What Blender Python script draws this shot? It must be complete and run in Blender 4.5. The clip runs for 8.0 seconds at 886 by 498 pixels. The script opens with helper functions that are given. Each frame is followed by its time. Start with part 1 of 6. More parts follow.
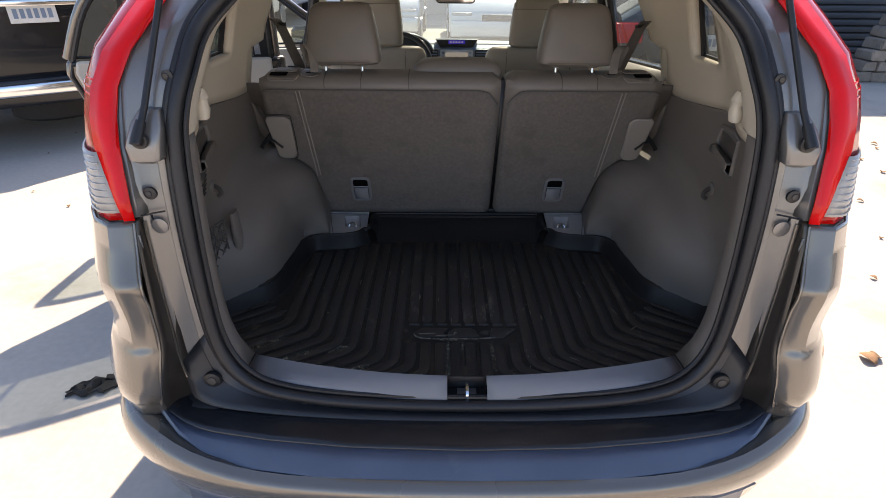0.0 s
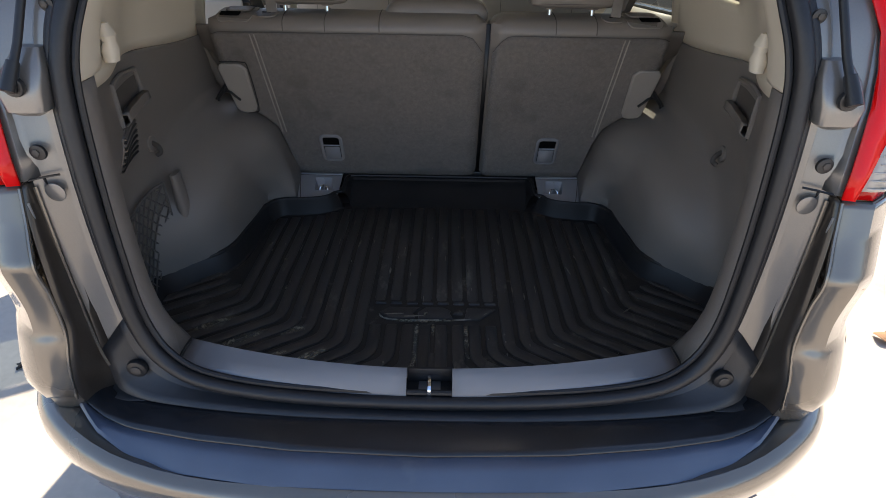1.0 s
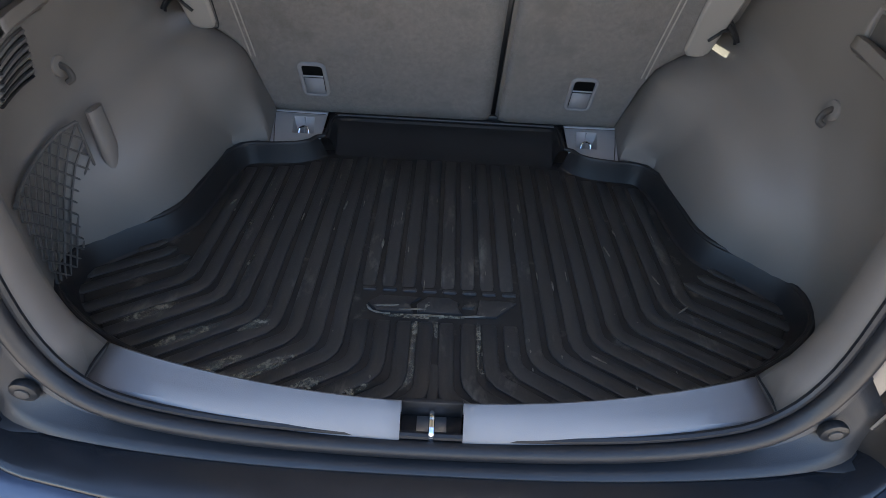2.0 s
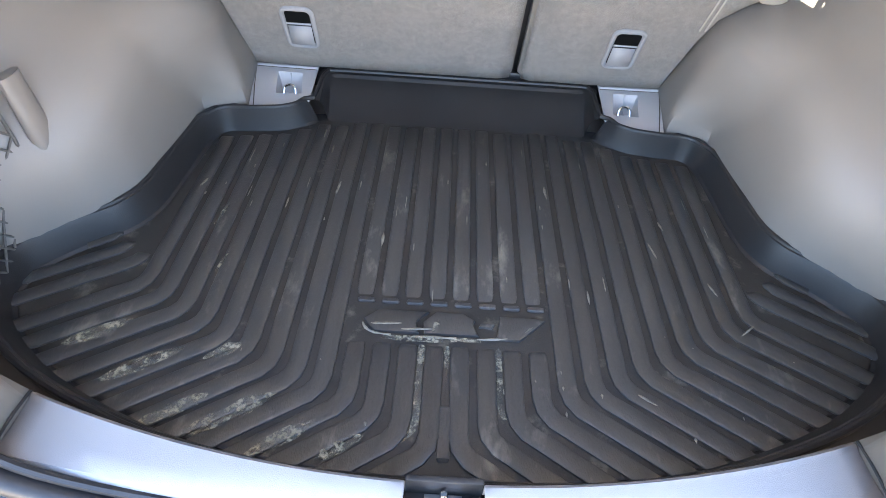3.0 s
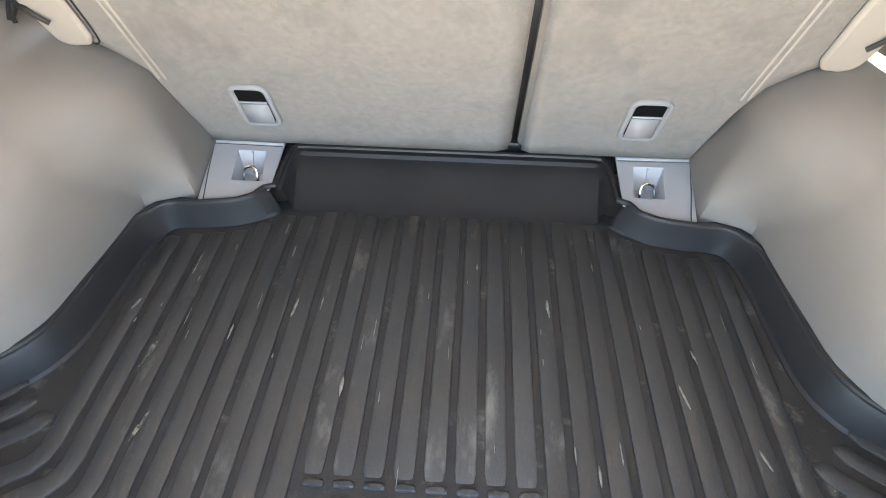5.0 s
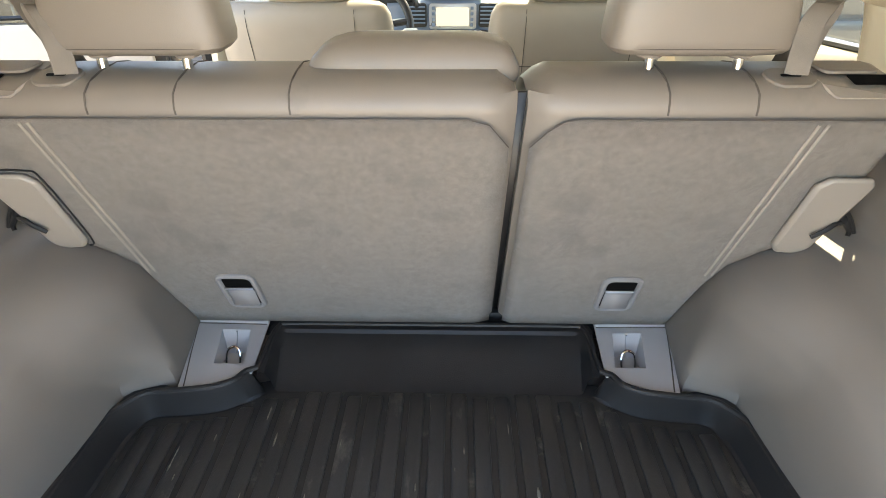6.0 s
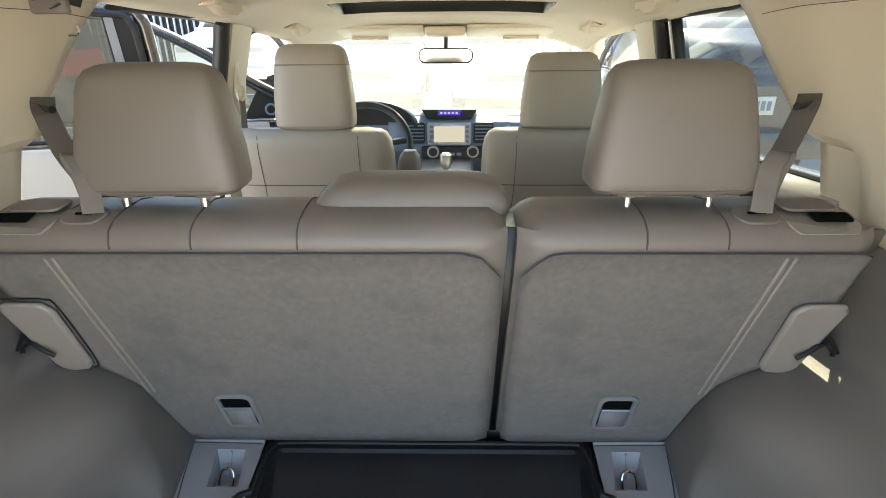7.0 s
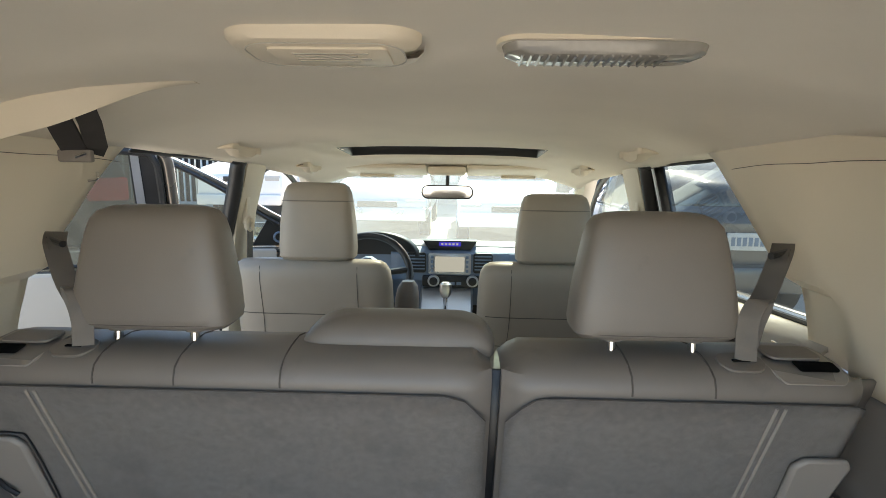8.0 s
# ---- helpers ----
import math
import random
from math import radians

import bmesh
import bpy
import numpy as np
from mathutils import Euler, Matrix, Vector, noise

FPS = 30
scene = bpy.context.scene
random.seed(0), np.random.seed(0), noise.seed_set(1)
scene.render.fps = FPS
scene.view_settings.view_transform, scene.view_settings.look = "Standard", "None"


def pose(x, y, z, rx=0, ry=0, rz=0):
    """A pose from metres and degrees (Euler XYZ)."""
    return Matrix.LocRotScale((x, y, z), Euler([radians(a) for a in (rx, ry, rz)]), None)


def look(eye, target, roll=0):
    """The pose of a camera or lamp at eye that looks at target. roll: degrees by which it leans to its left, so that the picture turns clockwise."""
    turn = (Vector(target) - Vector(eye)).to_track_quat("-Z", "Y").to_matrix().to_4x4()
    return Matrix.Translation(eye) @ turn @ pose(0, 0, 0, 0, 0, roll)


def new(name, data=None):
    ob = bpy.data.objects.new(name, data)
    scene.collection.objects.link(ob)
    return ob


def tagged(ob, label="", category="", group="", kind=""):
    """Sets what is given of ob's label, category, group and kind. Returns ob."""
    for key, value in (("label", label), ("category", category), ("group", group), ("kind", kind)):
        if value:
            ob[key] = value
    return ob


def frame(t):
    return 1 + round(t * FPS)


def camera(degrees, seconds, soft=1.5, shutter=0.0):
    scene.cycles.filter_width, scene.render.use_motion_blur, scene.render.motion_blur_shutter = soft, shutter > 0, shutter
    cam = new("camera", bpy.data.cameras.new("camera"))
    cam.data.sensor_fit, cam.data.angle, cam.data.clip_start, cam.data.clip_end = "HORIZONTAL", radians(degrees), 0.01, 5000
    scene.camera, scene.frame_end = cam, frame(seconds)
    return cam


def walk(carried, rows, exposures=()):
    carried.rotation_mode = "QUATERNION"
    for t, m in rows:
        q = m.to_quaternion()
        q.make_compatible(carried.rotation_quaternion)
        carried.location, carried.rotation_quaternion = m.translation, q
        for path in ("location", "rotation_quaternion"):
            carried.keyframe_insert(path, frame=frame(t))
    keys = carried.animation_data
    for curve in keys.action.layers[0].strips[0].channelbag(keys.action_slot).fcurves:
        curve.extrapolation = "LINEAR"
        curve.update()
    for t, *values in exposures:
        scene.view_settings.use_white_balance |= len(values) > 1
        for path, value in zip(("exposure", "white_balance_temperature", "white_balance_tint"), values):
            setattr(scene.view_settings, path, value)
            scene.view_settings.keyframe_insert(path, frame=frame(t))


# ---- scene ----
cam = camera(79.2, 8.0, soft=0.8)

PATH = [
    (0, (-0.061, -0.765, 1.541), (-0.054, 0.998, 0.596), 0.4),
    (0.5, (-0.036, -0.728, 1.528), (0.012, 1.014, 0.546), 1.0),
    (1, (0.026, -0.589, 1.48), (0.019, 1.096, 0.402), 0.9),
    (1.5, (0.041, -0.442, 1.432), (0.032, 1.174, 0.253), 2.1),
    (1.7, (0.018, -0.368, 1.404), (0.033, 1.222, 0.19), 3.1),
    (2.8, (-0.022, -0.088, 1.318), (0.001, 1.328, -0.095), 4.4),
    (3, (-0.025, -0.043, 1.314), (-0.005, 1.349, -0.122), 4.3),
    (3.5, (-0.009, 0.057, 1.292), (-0.003, 1.382, -0.206), 3.8),
    (4, (0.018, 0.135, 1.296), (-0.009, 1.439, -0.22), 2.8),
    (4.2, (0.032, 0.162, 1.297), (-0.016, 1.462, -0.222), 2.2),
    (5.3, (0.05, 0.295, 1.342), (-0.03, 1.761, -0.017), -0.2),
    (5.5, (0.053, 0.311, 1.358), (-0.017, 1.838, 0.07), -0.7),
    (6, (0.048, 0.313, 1.414), (0.009, 1.993, 0.33), -0.3),
    (6.5, (0.038, 0.298, 1.442), (0.011, 2.071, 0.516), -0.2),
    (7, (0.052, 0.299, 1.474), (0.017, 2.144, 0.704), -0.4),
    (7.5, (0.063, 0.301, 1.52), (0.02, 2.213, 0.934), -0.4),
    (8, (0.081, 0.291, 1.502), (0.023, 2.263, 1.173), 0.7),
]
EXPOSURES = [(0, 1.28, 7300, 17), (1.0, 1.36, 7000, 13), (1.5, 1.50, 6600, 10), (2.8, 4.15, 7300, 13), (3.5, 4.50, 7450, 12), (4.2, 4.64, 7900, 12), (5.5, 4.20, 8600, 9), (6.0, 3.6, 8400, 10), (7.0, 2.78, 7450, 7), (7.5, 2.65, 7200, 6), (8.0, 2.22, 7050, 6)]
walk(cam, [(t, look(eye, target, roll)) for t, eye, target, roll in PATH], EXPOSURES)
# ---------- light, sky and exposure ----------
SUN_AZ, SUN_EL = 12.0, 48.0          # degrees right of straight ahead, above the horizon
world = bpy.data.worlds.new("yard_sky")
scene.world = world
world.use_nodes = True
wn, wl = world.node_tree.nodes, world.node_tree.links
wn.clear()
sky = wn.new("ShaderNodeTexSky")
sky.sky_type, sky.sun_disc = "NISHITA", False
sky.ozone_density = 3.5
sky.sun_elevation, sky.sun_rotation = radians(SUN_EL), radians(SUN_AZ)
bg = wn.new("ShaderNodeBackground")
bg.inputs["Strength"].default_value = 0.13
wout = wn.new("ShaderNodeOutputWorld")
wl.new(sky.outputs[0], bg.inputs[0])
wl.new(bg.outputs[0], wout.inputs[0])
sun = new("sun", bpy.data.lights.new("sun", "SUN"))
sun.data.energy, sun.data.angle, sun.data.color = 4.4, radians(0.53), (1.0, 0.89, 0.75)
sd = Vector((math.sin(radians(SUN_AZ)) * math.cos(radians(SUN_EL)), math.cos(radians(SUN_AZ)) * math.cos(radians(SUN_EL)), math.sin(radians(SUN_EL))))
sun.matrix_world = look(sd * 20, (0, 0, 0))

G = 0.075     # height of the yard's slab

# ---------- materials ----------


def rgba(c):
    return (c[0], c[1], c[2], 1.0)


def surf(name, col, rough=0.5, metal=0.0, var=0.12, scale=12.0, fine=160.0, bump=0.0, coat=0.0, spec=0.5, stain=None, stain_scale=4.0,
         stain_at=0.6, stretch=(1, 1, 1), sheen=0.0, random_tint=0.0):
    """A principled surface with colour changes at two sizes, uneven gloss, and fine relief."""
    m = bpy.data.materials.new(name)
    m.use_nodes = True
    n, l = m.node_tree.nodes, m.node_tree.links
    b = n["Principled BSDF"]
    tc = n.new("ShaderNodeTexCoord")
    mp = n.new("ShaderNodeMapping")
    mp.inputs["Scale"].default_value = stretch
    l.new(tc.outputs["Object"], mp.inputs["Vector"])
    big, small = n.new("ShaderNodeTexNoise"), n.new("ShaderNodeTexNoise")
    for tex, s, d in ((big, scale, 4.0), (small, fine, 2.0)):
        tex.inputs["Scale"].default_value, tex.inputs["Detail"].default_value = s, d
        l.new(mp.outputs[0], tex.inputs["Vector"])
    mix = n.new("ShaderNodeMath")
    mix.operation = "MULTIPLY_ADD"
    l.new(big.outputs[0], mix.inputs[0])
    mix.inputs[1].default_value = 0.65
    half = n.new("ShaderNodeMath")
    half.operation = "MULTIPLY"
    half.inputs[1].default_value = 0.35
    l.new(small.outputs[0], half.inputs[0])
    l.new(half.outputs[0], mix.inputs[2])
    ramp = n.new("ShaderNodeValToRGB")
    lo, hi = [max(0.0, c * (1 - var)) for c in col], [min(1.0, c * (1 + var)) for c in col]
    ramp.color_ramp.elements[0].position, ramp.color_ramp.elements[0].color = 0.3, rgba(lo)
    ramp.color_ramp.elements[1].position, ramp.color_ramp.elements[1].color = 0.7, rgba(hi)
    l.new(mix.outputs[0], ramp.inputs[0])
    out = ramp.outputs[0]
    if stain is not None:
        st = n.new("ShaderNodeTexNoise")
        st.inputs["Scale"].default_value, st.inputs["Detail"].default_value, st.inputs["Roughness"].default_value = stain_scale, 6.0, 0.65
        l.new(mp.outputs[0], st.inputs["Vector"])
        sr = n.new("ShaderNodeValToRGB")
        sr.color_ramp.elements[0].position, sr.color_ramp.elements[1].position = stain_at, min(1.0, stain_at + 0.14)
        l.new(st.outputs[0], sr.inputs[0])
        mx = n.new("ShaderNodeMix")
        mx.data_type = "RGBA"
        l.new(sr.outputs[0], mx.inputs[0])
        l.new(out, mx.inputs[6])
        mx.inputs[7].default_value = rgba(stain)
        out = mx.outputs[2]
    if random_tint > 0:
        oi = n.new("ShaderNodeObjectInfo")
        mr = n.new("ShaderNodeMapRange")
        mr.inputs[3].default_value, mr.inputs[4].default_value = 1 - random_tint, 1 + random_tint
        l.new(oi.outputs["Random"], mr.inputs[0])
        hv = n.new("ShaderNodeHueSaturation")
        l.new(mr.outputs[0], hv.inputs["Value"])
        l.new(out, hv.inputs["Color"])
        out = hv.outputs[0]
    l.new(out, b.inputs["Base Color"])
    rr = n.new("ShaderNodeMapRange")
    rr.inputs[3].default_value, rr.inputs[4].default_value = max(0.02, rough - 0.08), min(1.0, rough + 0.08)
    l.new(big.outputs[0], rr.inputs[0])
    l.new(rr.outputs[0], b.inputs["Roughness"])
    b.inputs["Metallic"].default_value = metal
    b.inputs["Coat Weight"].default_value = coat
    b.inputs["Coat Roughness"].default_value = 0.04
    b.inputs["Specular IOR Level"].default_value = spec
    b.inputs["Sheen Weight"].default_value = sheen
    if bump > 0:
        bp = n.new("ShaderNodeBump")
        bp.inputs["Strength"].default_value, bp.inputs["Distance"].default_value = bump, 0.002
        l.new(small.outputs[0], bp.inputs["Height"])
        l.new(bp.outputs[0], b.inputs["Normal"])
    return m


def glass(name, tint, dust=0.0):
    """A clear pane: tinted see-through with a Fresnel gloss, and a film of dust that scatters the light."""
    m = bpy.data.materials.new(name)
    m.use_nodes = True
    n, l = m.node_tree.nodes, m.node_tree.links
    n.clear()
    out, tr, gl, fr, pw, mx = (n.new("ShaderNode" + k) for k in ("OutputMaterial", "BsdfTransparent", "BsdfGlossy", "LayerWeight", "MapRange", "MixShader"))
    tr.inputs[0].default_value = rgba(tint)
    gl.inputs["Roughness"].default_value = 0.02
    fr.inputs[0].default_value = 0.5
    pw.interpolation_type = "SMOOTHERSTEP"
    pw.inputs[1].default_value, pw.inputs[2].default_value, pw.inputs[3].default_value, pw.inputs[4].default_value = 0.35, 1.0, 0.025, 0.6
    l.new(fr.outputs["Facing"], pw.inputs[0])
    l.new(pw.outputs[0], mx.inputs[0])
    l.new(tr.outputs[0], mx.inputs[1])
    l.new(gl.outputs[0], mx.inputs[2])
    last = mx
    if dust > 0:
        tl, m2, ns, mr = (n.new("ShaderNode" + k) for k in ("BsdfTranslucent", "MixShader", "TexNoise", "MapRange"))
        tl.inputs[0].default_value = (0.85, 0.93, 0.92, 1)
        ns.inputs["Scale"].default_value, ns.inputs["Detail"].default_value = 3.0, 3.0
        mr.inputs[3].default_value, mr.inputs[4].default_value = dust * 0.8, dust * 1.2
        l.new(ns.outputs[0], mr.inputs[0])
        l.new(mr.outputs[0], m2.inputs[0])
        l.new(mx.outputs[0], m2.inputs[1])
        l.new(tl.outputs[0], m2.inputs[2])
        last = m2
    l.new(last.outputs[0], out.inputs[0])
    return m


def glow(name, col, strength):
    m = bpy.data.materials.new(name)
    m.use_nodes = True
    b = m.node_tree.nodes["Principled BSDF"]
    b.inputs["Base Color"].default_value = (0.02, 0.02, 0.03, 1)
    b.inputs["Emission Color"].default_value, b.inputs["Emission Strength"].default_value = rgba(col), strength
    return m


def lens(name, col, rough=0.08):
    """Coloured lamp plastic: part see-through, part scattering, glossy skin."""
    m = surf(name, col, rough, var=0.05, scale=30, fine=300, coat=0.12, spec=0.35)
    b = m.node_tree.nodes["Principled BSDF"]
    return m


M_PAINT = surf("warm_grey_metallic_paint", (0.20, 0.175, 0.146), 0.26, 0.55, var=0.05, scale=3, fine=900, coat=1.0)
M_JAMB = surf("warm_grey_jamb_paint", (0.235, 0.222, 0.208), 0.32, 0.5, var=0.08, scale=6, fine=500, coat=0.6, stain=(0.13, 0.115, 0.10), stain_scale=7, stain_at=0.62)
M_RUBBER = surf("black_rubber_seal", (0.018, 0.018, 0.02), 0.45, var=0.2, scale=20, bump=0.1)
# scuffed plastic with the blue of the sky put into its colour
M_PAD = surf("sky_tinted_textured_bumper_plastic", (0.080, 0.103, 0.150), 0.32, var=0.15, scale=9, fine=900, bump=0.06, spec=0.8, stain=(0.10, 0.12, 0.16), stain_scale=14, stain_at=0.60)
# the pad's flat top, its dark reflection put into the colour
M_TREAD = surf("smooth_shade_dark_step_plastic", (0.020, 0.021, 0.024), 0.22, var=0.15, scale=9, fine=900, bump=0.04, spec=0.6)
M_BLACK = surf("black_plastic", (0.02, 0.02, 0.021), 0.4, var=0.2, scale=15, fine=600, bump=0.05)
M_TAUPE = surf("taupe_trim_plastic", (0.205, 0.181, 0.161), 0.5, var=0.06, scale=5, fine=1100, bump=0.22, stain=(0.198, 0.174, 0.152), stain_scale=5, stain_at=0.64)
M_SILL = surf("grey_sill_plastic", (0.25, 0.243, 0.247), 0.56, var=0.06, scale=6, fine=1000, bump=0.2, stain=(0.215, 0.208, 0.212), stain_scale=16, stain_at=0.66)
M_LEDGE = surf("pale_grey_door_lining", (0.50, 0.46, 0.40), 0.45, var=0.05, scale=5, fine=900, bump=0.2)
M_CREAM = surf("cream_pillar_plastic", (0.72, 0.64, 0.51), 0.45, var=0.04, scale=4, fine=1000, bump=0.15)
M_LINER = surf("cream_woven_headliner", (0.83, 0.77, 0.67), 0.95, var=0.06, scale=3, fine=1400, bump=0.35, spec=0.1, stain=(0.79, 0.73, 0.63), stain_scale=3, stain_at=0.66)
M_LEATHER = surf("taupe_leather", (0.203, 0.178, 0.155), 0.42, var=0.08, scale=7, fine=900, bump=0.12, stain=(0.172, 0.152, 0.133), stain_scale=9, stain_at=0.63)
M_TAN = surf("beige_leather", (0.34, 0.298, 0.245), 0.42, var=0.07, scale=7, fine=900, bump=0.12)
M_CARPET = surf("grey_brown_carpet_backing", (0.193, 0.167, 0.145), 0.95, var=0.20, scale=90, fine=1500, bump=0.9, spec=0.1, sheen=0.3, stain=(0.148, 0.128, 0.111), stain_scale=9, stain_at=0.52)
M_TIE = surf("pale_grey_tie_down_plastic", (0.46, 0.45, 0.45), 0.45, var=0.05, scale=9, fine=900, bump=0.15)
M_FLAP = surf("pale_taupe_smooth_plastic", (0.34, 0.305, 0.268), 0.4, var=0.05, scale=8, fine=900, bump=0.1)
M_THREAD = surf("pale_stitching", (0.36, 0.32, 0.275), 0.8, var=0.1)
M_SEAM_SHADE = surf("dark_seam_and_shade", (0.10, 0.087, 0.075), 0.8, var=0.1)
M_MAT = surf("black_moulded_rubber", (0.050, 0.048, 0.046), 0.34, spec=0.5, var=0.25, scale=10, fine=500, bump=0.25, stain=(0.17, 0.155, 0.13), stain_scale=17, stain_at=0.59, stretch=(1, 0.4, 1))
# the ribs' rubber coloured darker, for the shade on wall and ramp
M_WALLMAT = surf("black_rubber_rim_in_shade", (0.024, 0.022, 0.022), 0.42, spec=0.32, var=0.2, scale=10, fine=500, bump=0.15)
# rib rubber again, dusty, with the grooves' shade put into its colour
M_GROOVE = surf("dusty_shaded_groove_rubber", (0.037, 0.034, 0.031), 0.55, spec=0.3, var=0.3, scale=12, fine=500, bump=0.2, stain=(0.17, 0.155, 0.125), stain_scale=16, stain_at=0.60)
M_DIRT = surf("dried_pale_dirt", (0.26, 0.24, 0.195), 0.95, var=0.4, scale=60, fine=400, bump=0.6)
M_FILM = surf("thin_dust_film", (0.28, 0.26, 0.20), 0.95, var=0.4, scale=60, fine=400, bump=0.4)
fn, fl = M_FILM.node_tree.nodes, M_FILM.node_tree.links
f_noise, f_ramp, f_clear, f_mix, f_tc = fn.new("ShaderNodeTexNoise"), fn.new("ShaderNodeValToRGB"), fn.new("ShaderNodeBsdfTransparent"), fn.new("ShaderNodeMixShader"), fn.new("ShaderNodeTexCoord")
f_noise.inputs["Scale"].default_value, f_noise.inputs["Detail"].default_value, f_noise.inputs["Roughness"].default_value = 90.0, 6.0, 0.7
f_ramp.color_ramp.elements[0].position, f_ramp.color_ramp.elements[1].position = 0.40, 0.64
f_out = next(k for k in fn if k.type == "OUTPUT_MATERIAL")
fl.new(f_tc.outputs["Object"], f_noise.inputs["Vector"])
fl.new(f_noise.outputs[0], f_ramp.inputs[0])
fl.new(f_ramp.outputs[0], f_mix.inputs[0])
fl.new(f_clear.outputs[0], f_mix.inputs[1])
fl.new(fn["Principled BSDF"].outputs[0], f_mix.inputs[2])
fl.new(f_mix.outputs[0], f_out.inputs[0])
M_CHROME = surf("bright_chrome", (0.8, 0.8, 0.8), 0.12, 1.0, var=0.03)
M_STEEL = surf("dull_steel", (0.45, 0.45, 0.46), 0.35, 1.0, var=0.1)
M_BELT = surf("taupe_woven_belt", (0.12, 0.106, 0.092), 0.7, var=0.15, scale=30, fine=1500, bump=0.5)
M_WEB = surf("pale_taupe_webbing", (0.20, 0.178, 0.155), 0.75, var=0.15, scale=30, fine=1500, bump=0.5)
M_BELT2 = surf("black_woven_belt", (0.022, 0.02, 0.02), 0.55, var=0.15, scale=30, fine=1500, bump=0.4)
M_GRILLE = surf("dark_grey_grille", (0.07, 0.062, 0.055), 0.6)
M_NET = surf("grey_elastic_cord", (0.10, 0.09, 0.082), 0.8, var=0.2, scale=80)
M_RED = lens("red_lamp_plastic", (0.80, 0.004, 0.003))
M_CLEAR = lens("ribbed_clear_lamp_plastic", (0.46, 0.43, 0.39), 0.15)
M_AMBER = lens("dark_red_lamp_plastic", (0.42, 0.004, 0.004))
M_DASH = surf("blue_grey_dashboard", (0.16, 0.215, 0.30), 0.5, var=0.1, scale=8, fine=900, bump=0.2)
# lightened so that the colour itself carries the sun's glare on the top
M_DASHTOP = surf("sun_lightened_dashboard_top", (0.46, 0.44, 0.415), 0.6, var=0.06, scale=8, fine=900, bump=0.2)
M_SILVER = surf("silver_trim_paint", (0.45, 0.46, 0.48), 0.3, 0.6, var=0.05)
M_SCREEN = glow("lit_navigation_screen", (0.75, 0.72, 0.62), 0.13)
M_BLUELCD = glow("lit_blue_display", (0.05, 0.03, 0.8), 0.14)
M_GLASS_T = glass("green_tinted_glass", (0.84, 0.90, 0.87), 0.012)
M_GLASS_D = glass("dark_tinted_glass", (0.42, 0.47, 0.45), 0.012)
M_SHIELD = glass("dusty_windscreen_glass", (0.55, 0.69, 0.675), 0.085)
M_GLASS_R = glass("dark_roof_glass", (0.26, 0.29, 0.28), 0.0)
M_GLASS_P = glass("dusty_privacy_door_glass", (0.13, 0.155, 0.148), 0.02)
M_GLASS_F = glass("dusty_green_door_glass", (0.50, 0.58, 0.555), 0.02)
M_MIRROR = surf("mirror_silver", (0.92, 0.92, 0.92), 0.02, 1.0, var=0.0)
M_LAMP = surf("frosted_clear_lamp_lens", (0.30, 0.285, 0.26), 0.15, var=0.1, coat=0.5)
M_TYRE = surf("tyre_rubber", (0.025, 0.025, 0.026), 0.75, var=0.2, bump=0.2)
M_RIM = surf("alloy_wheel", (0.5, 0.5, 0.51), 0.3, 0.9, var=0.08)
M_SLAB = surf("pale_worn_concrete", (0.45, 0.42, 0.37), 0.9, var=0.13, scale=0.9, fine=34, bump=0.4, spec=0.2, stain=(0.34, 0.315, 0.27), stain_scale=1.1, stain_at=0.56)
M_LEAF = surf("dry_brown_leaf", (0.21, 0.12, 0.06), 0.8, var=0.3, scale=30, random_tint=0.35)
M_RAG = surf("dirty_grey_cloth", (0.032, 0.030, 0.028), 0.95, var=0.3, scale=25, fine=500, bump=0.5)
M_SHUTTER = surf("dark_grey_shutter_metal", (0.075, 0.08, 0.086), 0.45, 0.4, var=0.15, scale=3, fine=200)
M_STONE = surf("grey_brown_stone", (0.27, 0.235, 0.195), 0.9, var=0.3, scale=7, fine=90, bump=0.8, random_tint=0.25)
M_WALL = surf("pale_rendered_wall", (0.55, 0.53, 0.49), 0.9, var=0.1, scale=1.2, fine=60, bump=0.4, stain=(0.45, 0.43, 0.40), stain_scale=1.5, stain_at=0.6)
M_FENCE = surf("dark_iron", (0.03, 0.03, 0.032), 0.5, 0.6, var=0.2)
M_P_BLUE = surf("blue_car_paint", (0.035, 0.075, 0.20), 0.3, 0.3, var=0.05, scale=3, fine=700, coat=1.0)
M_P_BLACK = surf("black_car_paint", (0.010, 0.010, 0.012), 0.2, 0.0, var=0.1, scale=3, coat=0.3, spec=0.35)
M_P_GREY = surf("dark_grey_car_paint", (0.06, 0.065, 0.072), 0.3, 0.4, var=0.06, scale=3, fine=700, coat=1.0)
M_P_WHITE = surf("white_car_paint", (0.72, 0.72, 0.71), 0.3, 0.0, var=0.03, scale=3, coat=1.0)
M_P_SILVER = surf("silver_car_paint", (0.5, 0.51, 0.52), 0.3, 0.6, var=0.04, scale=3, coat=1.0)
M_CARGLASS = surf("dark_car_window", (0.015, 0.02, 0.022), 0.05, 0.0, var=0.1, coat=1.0)
# body paint of the channel, darkened to hold its dark reflections
M_GUTTER = surf("drain_channel_paint_shade_dark", (0.045, 0.038, 0.032), 0.3, 0.2, var=0.15, scale=8, coat=0.5)
M_SCUFF = surf("black_scuff_plate_plastic", (0.038, 0.039, 0.042), 0.38, var=0.15, scale=9, fine=900, bump=0.15)
M_SLOT = surf("deep_black_slot", (0.006, 0.006, 0.006), 0.95, var=0.1, spec=0.05)
M_PLATE = surf("white_number_plate", (0.6, 0.6, 0.58), 0.4)
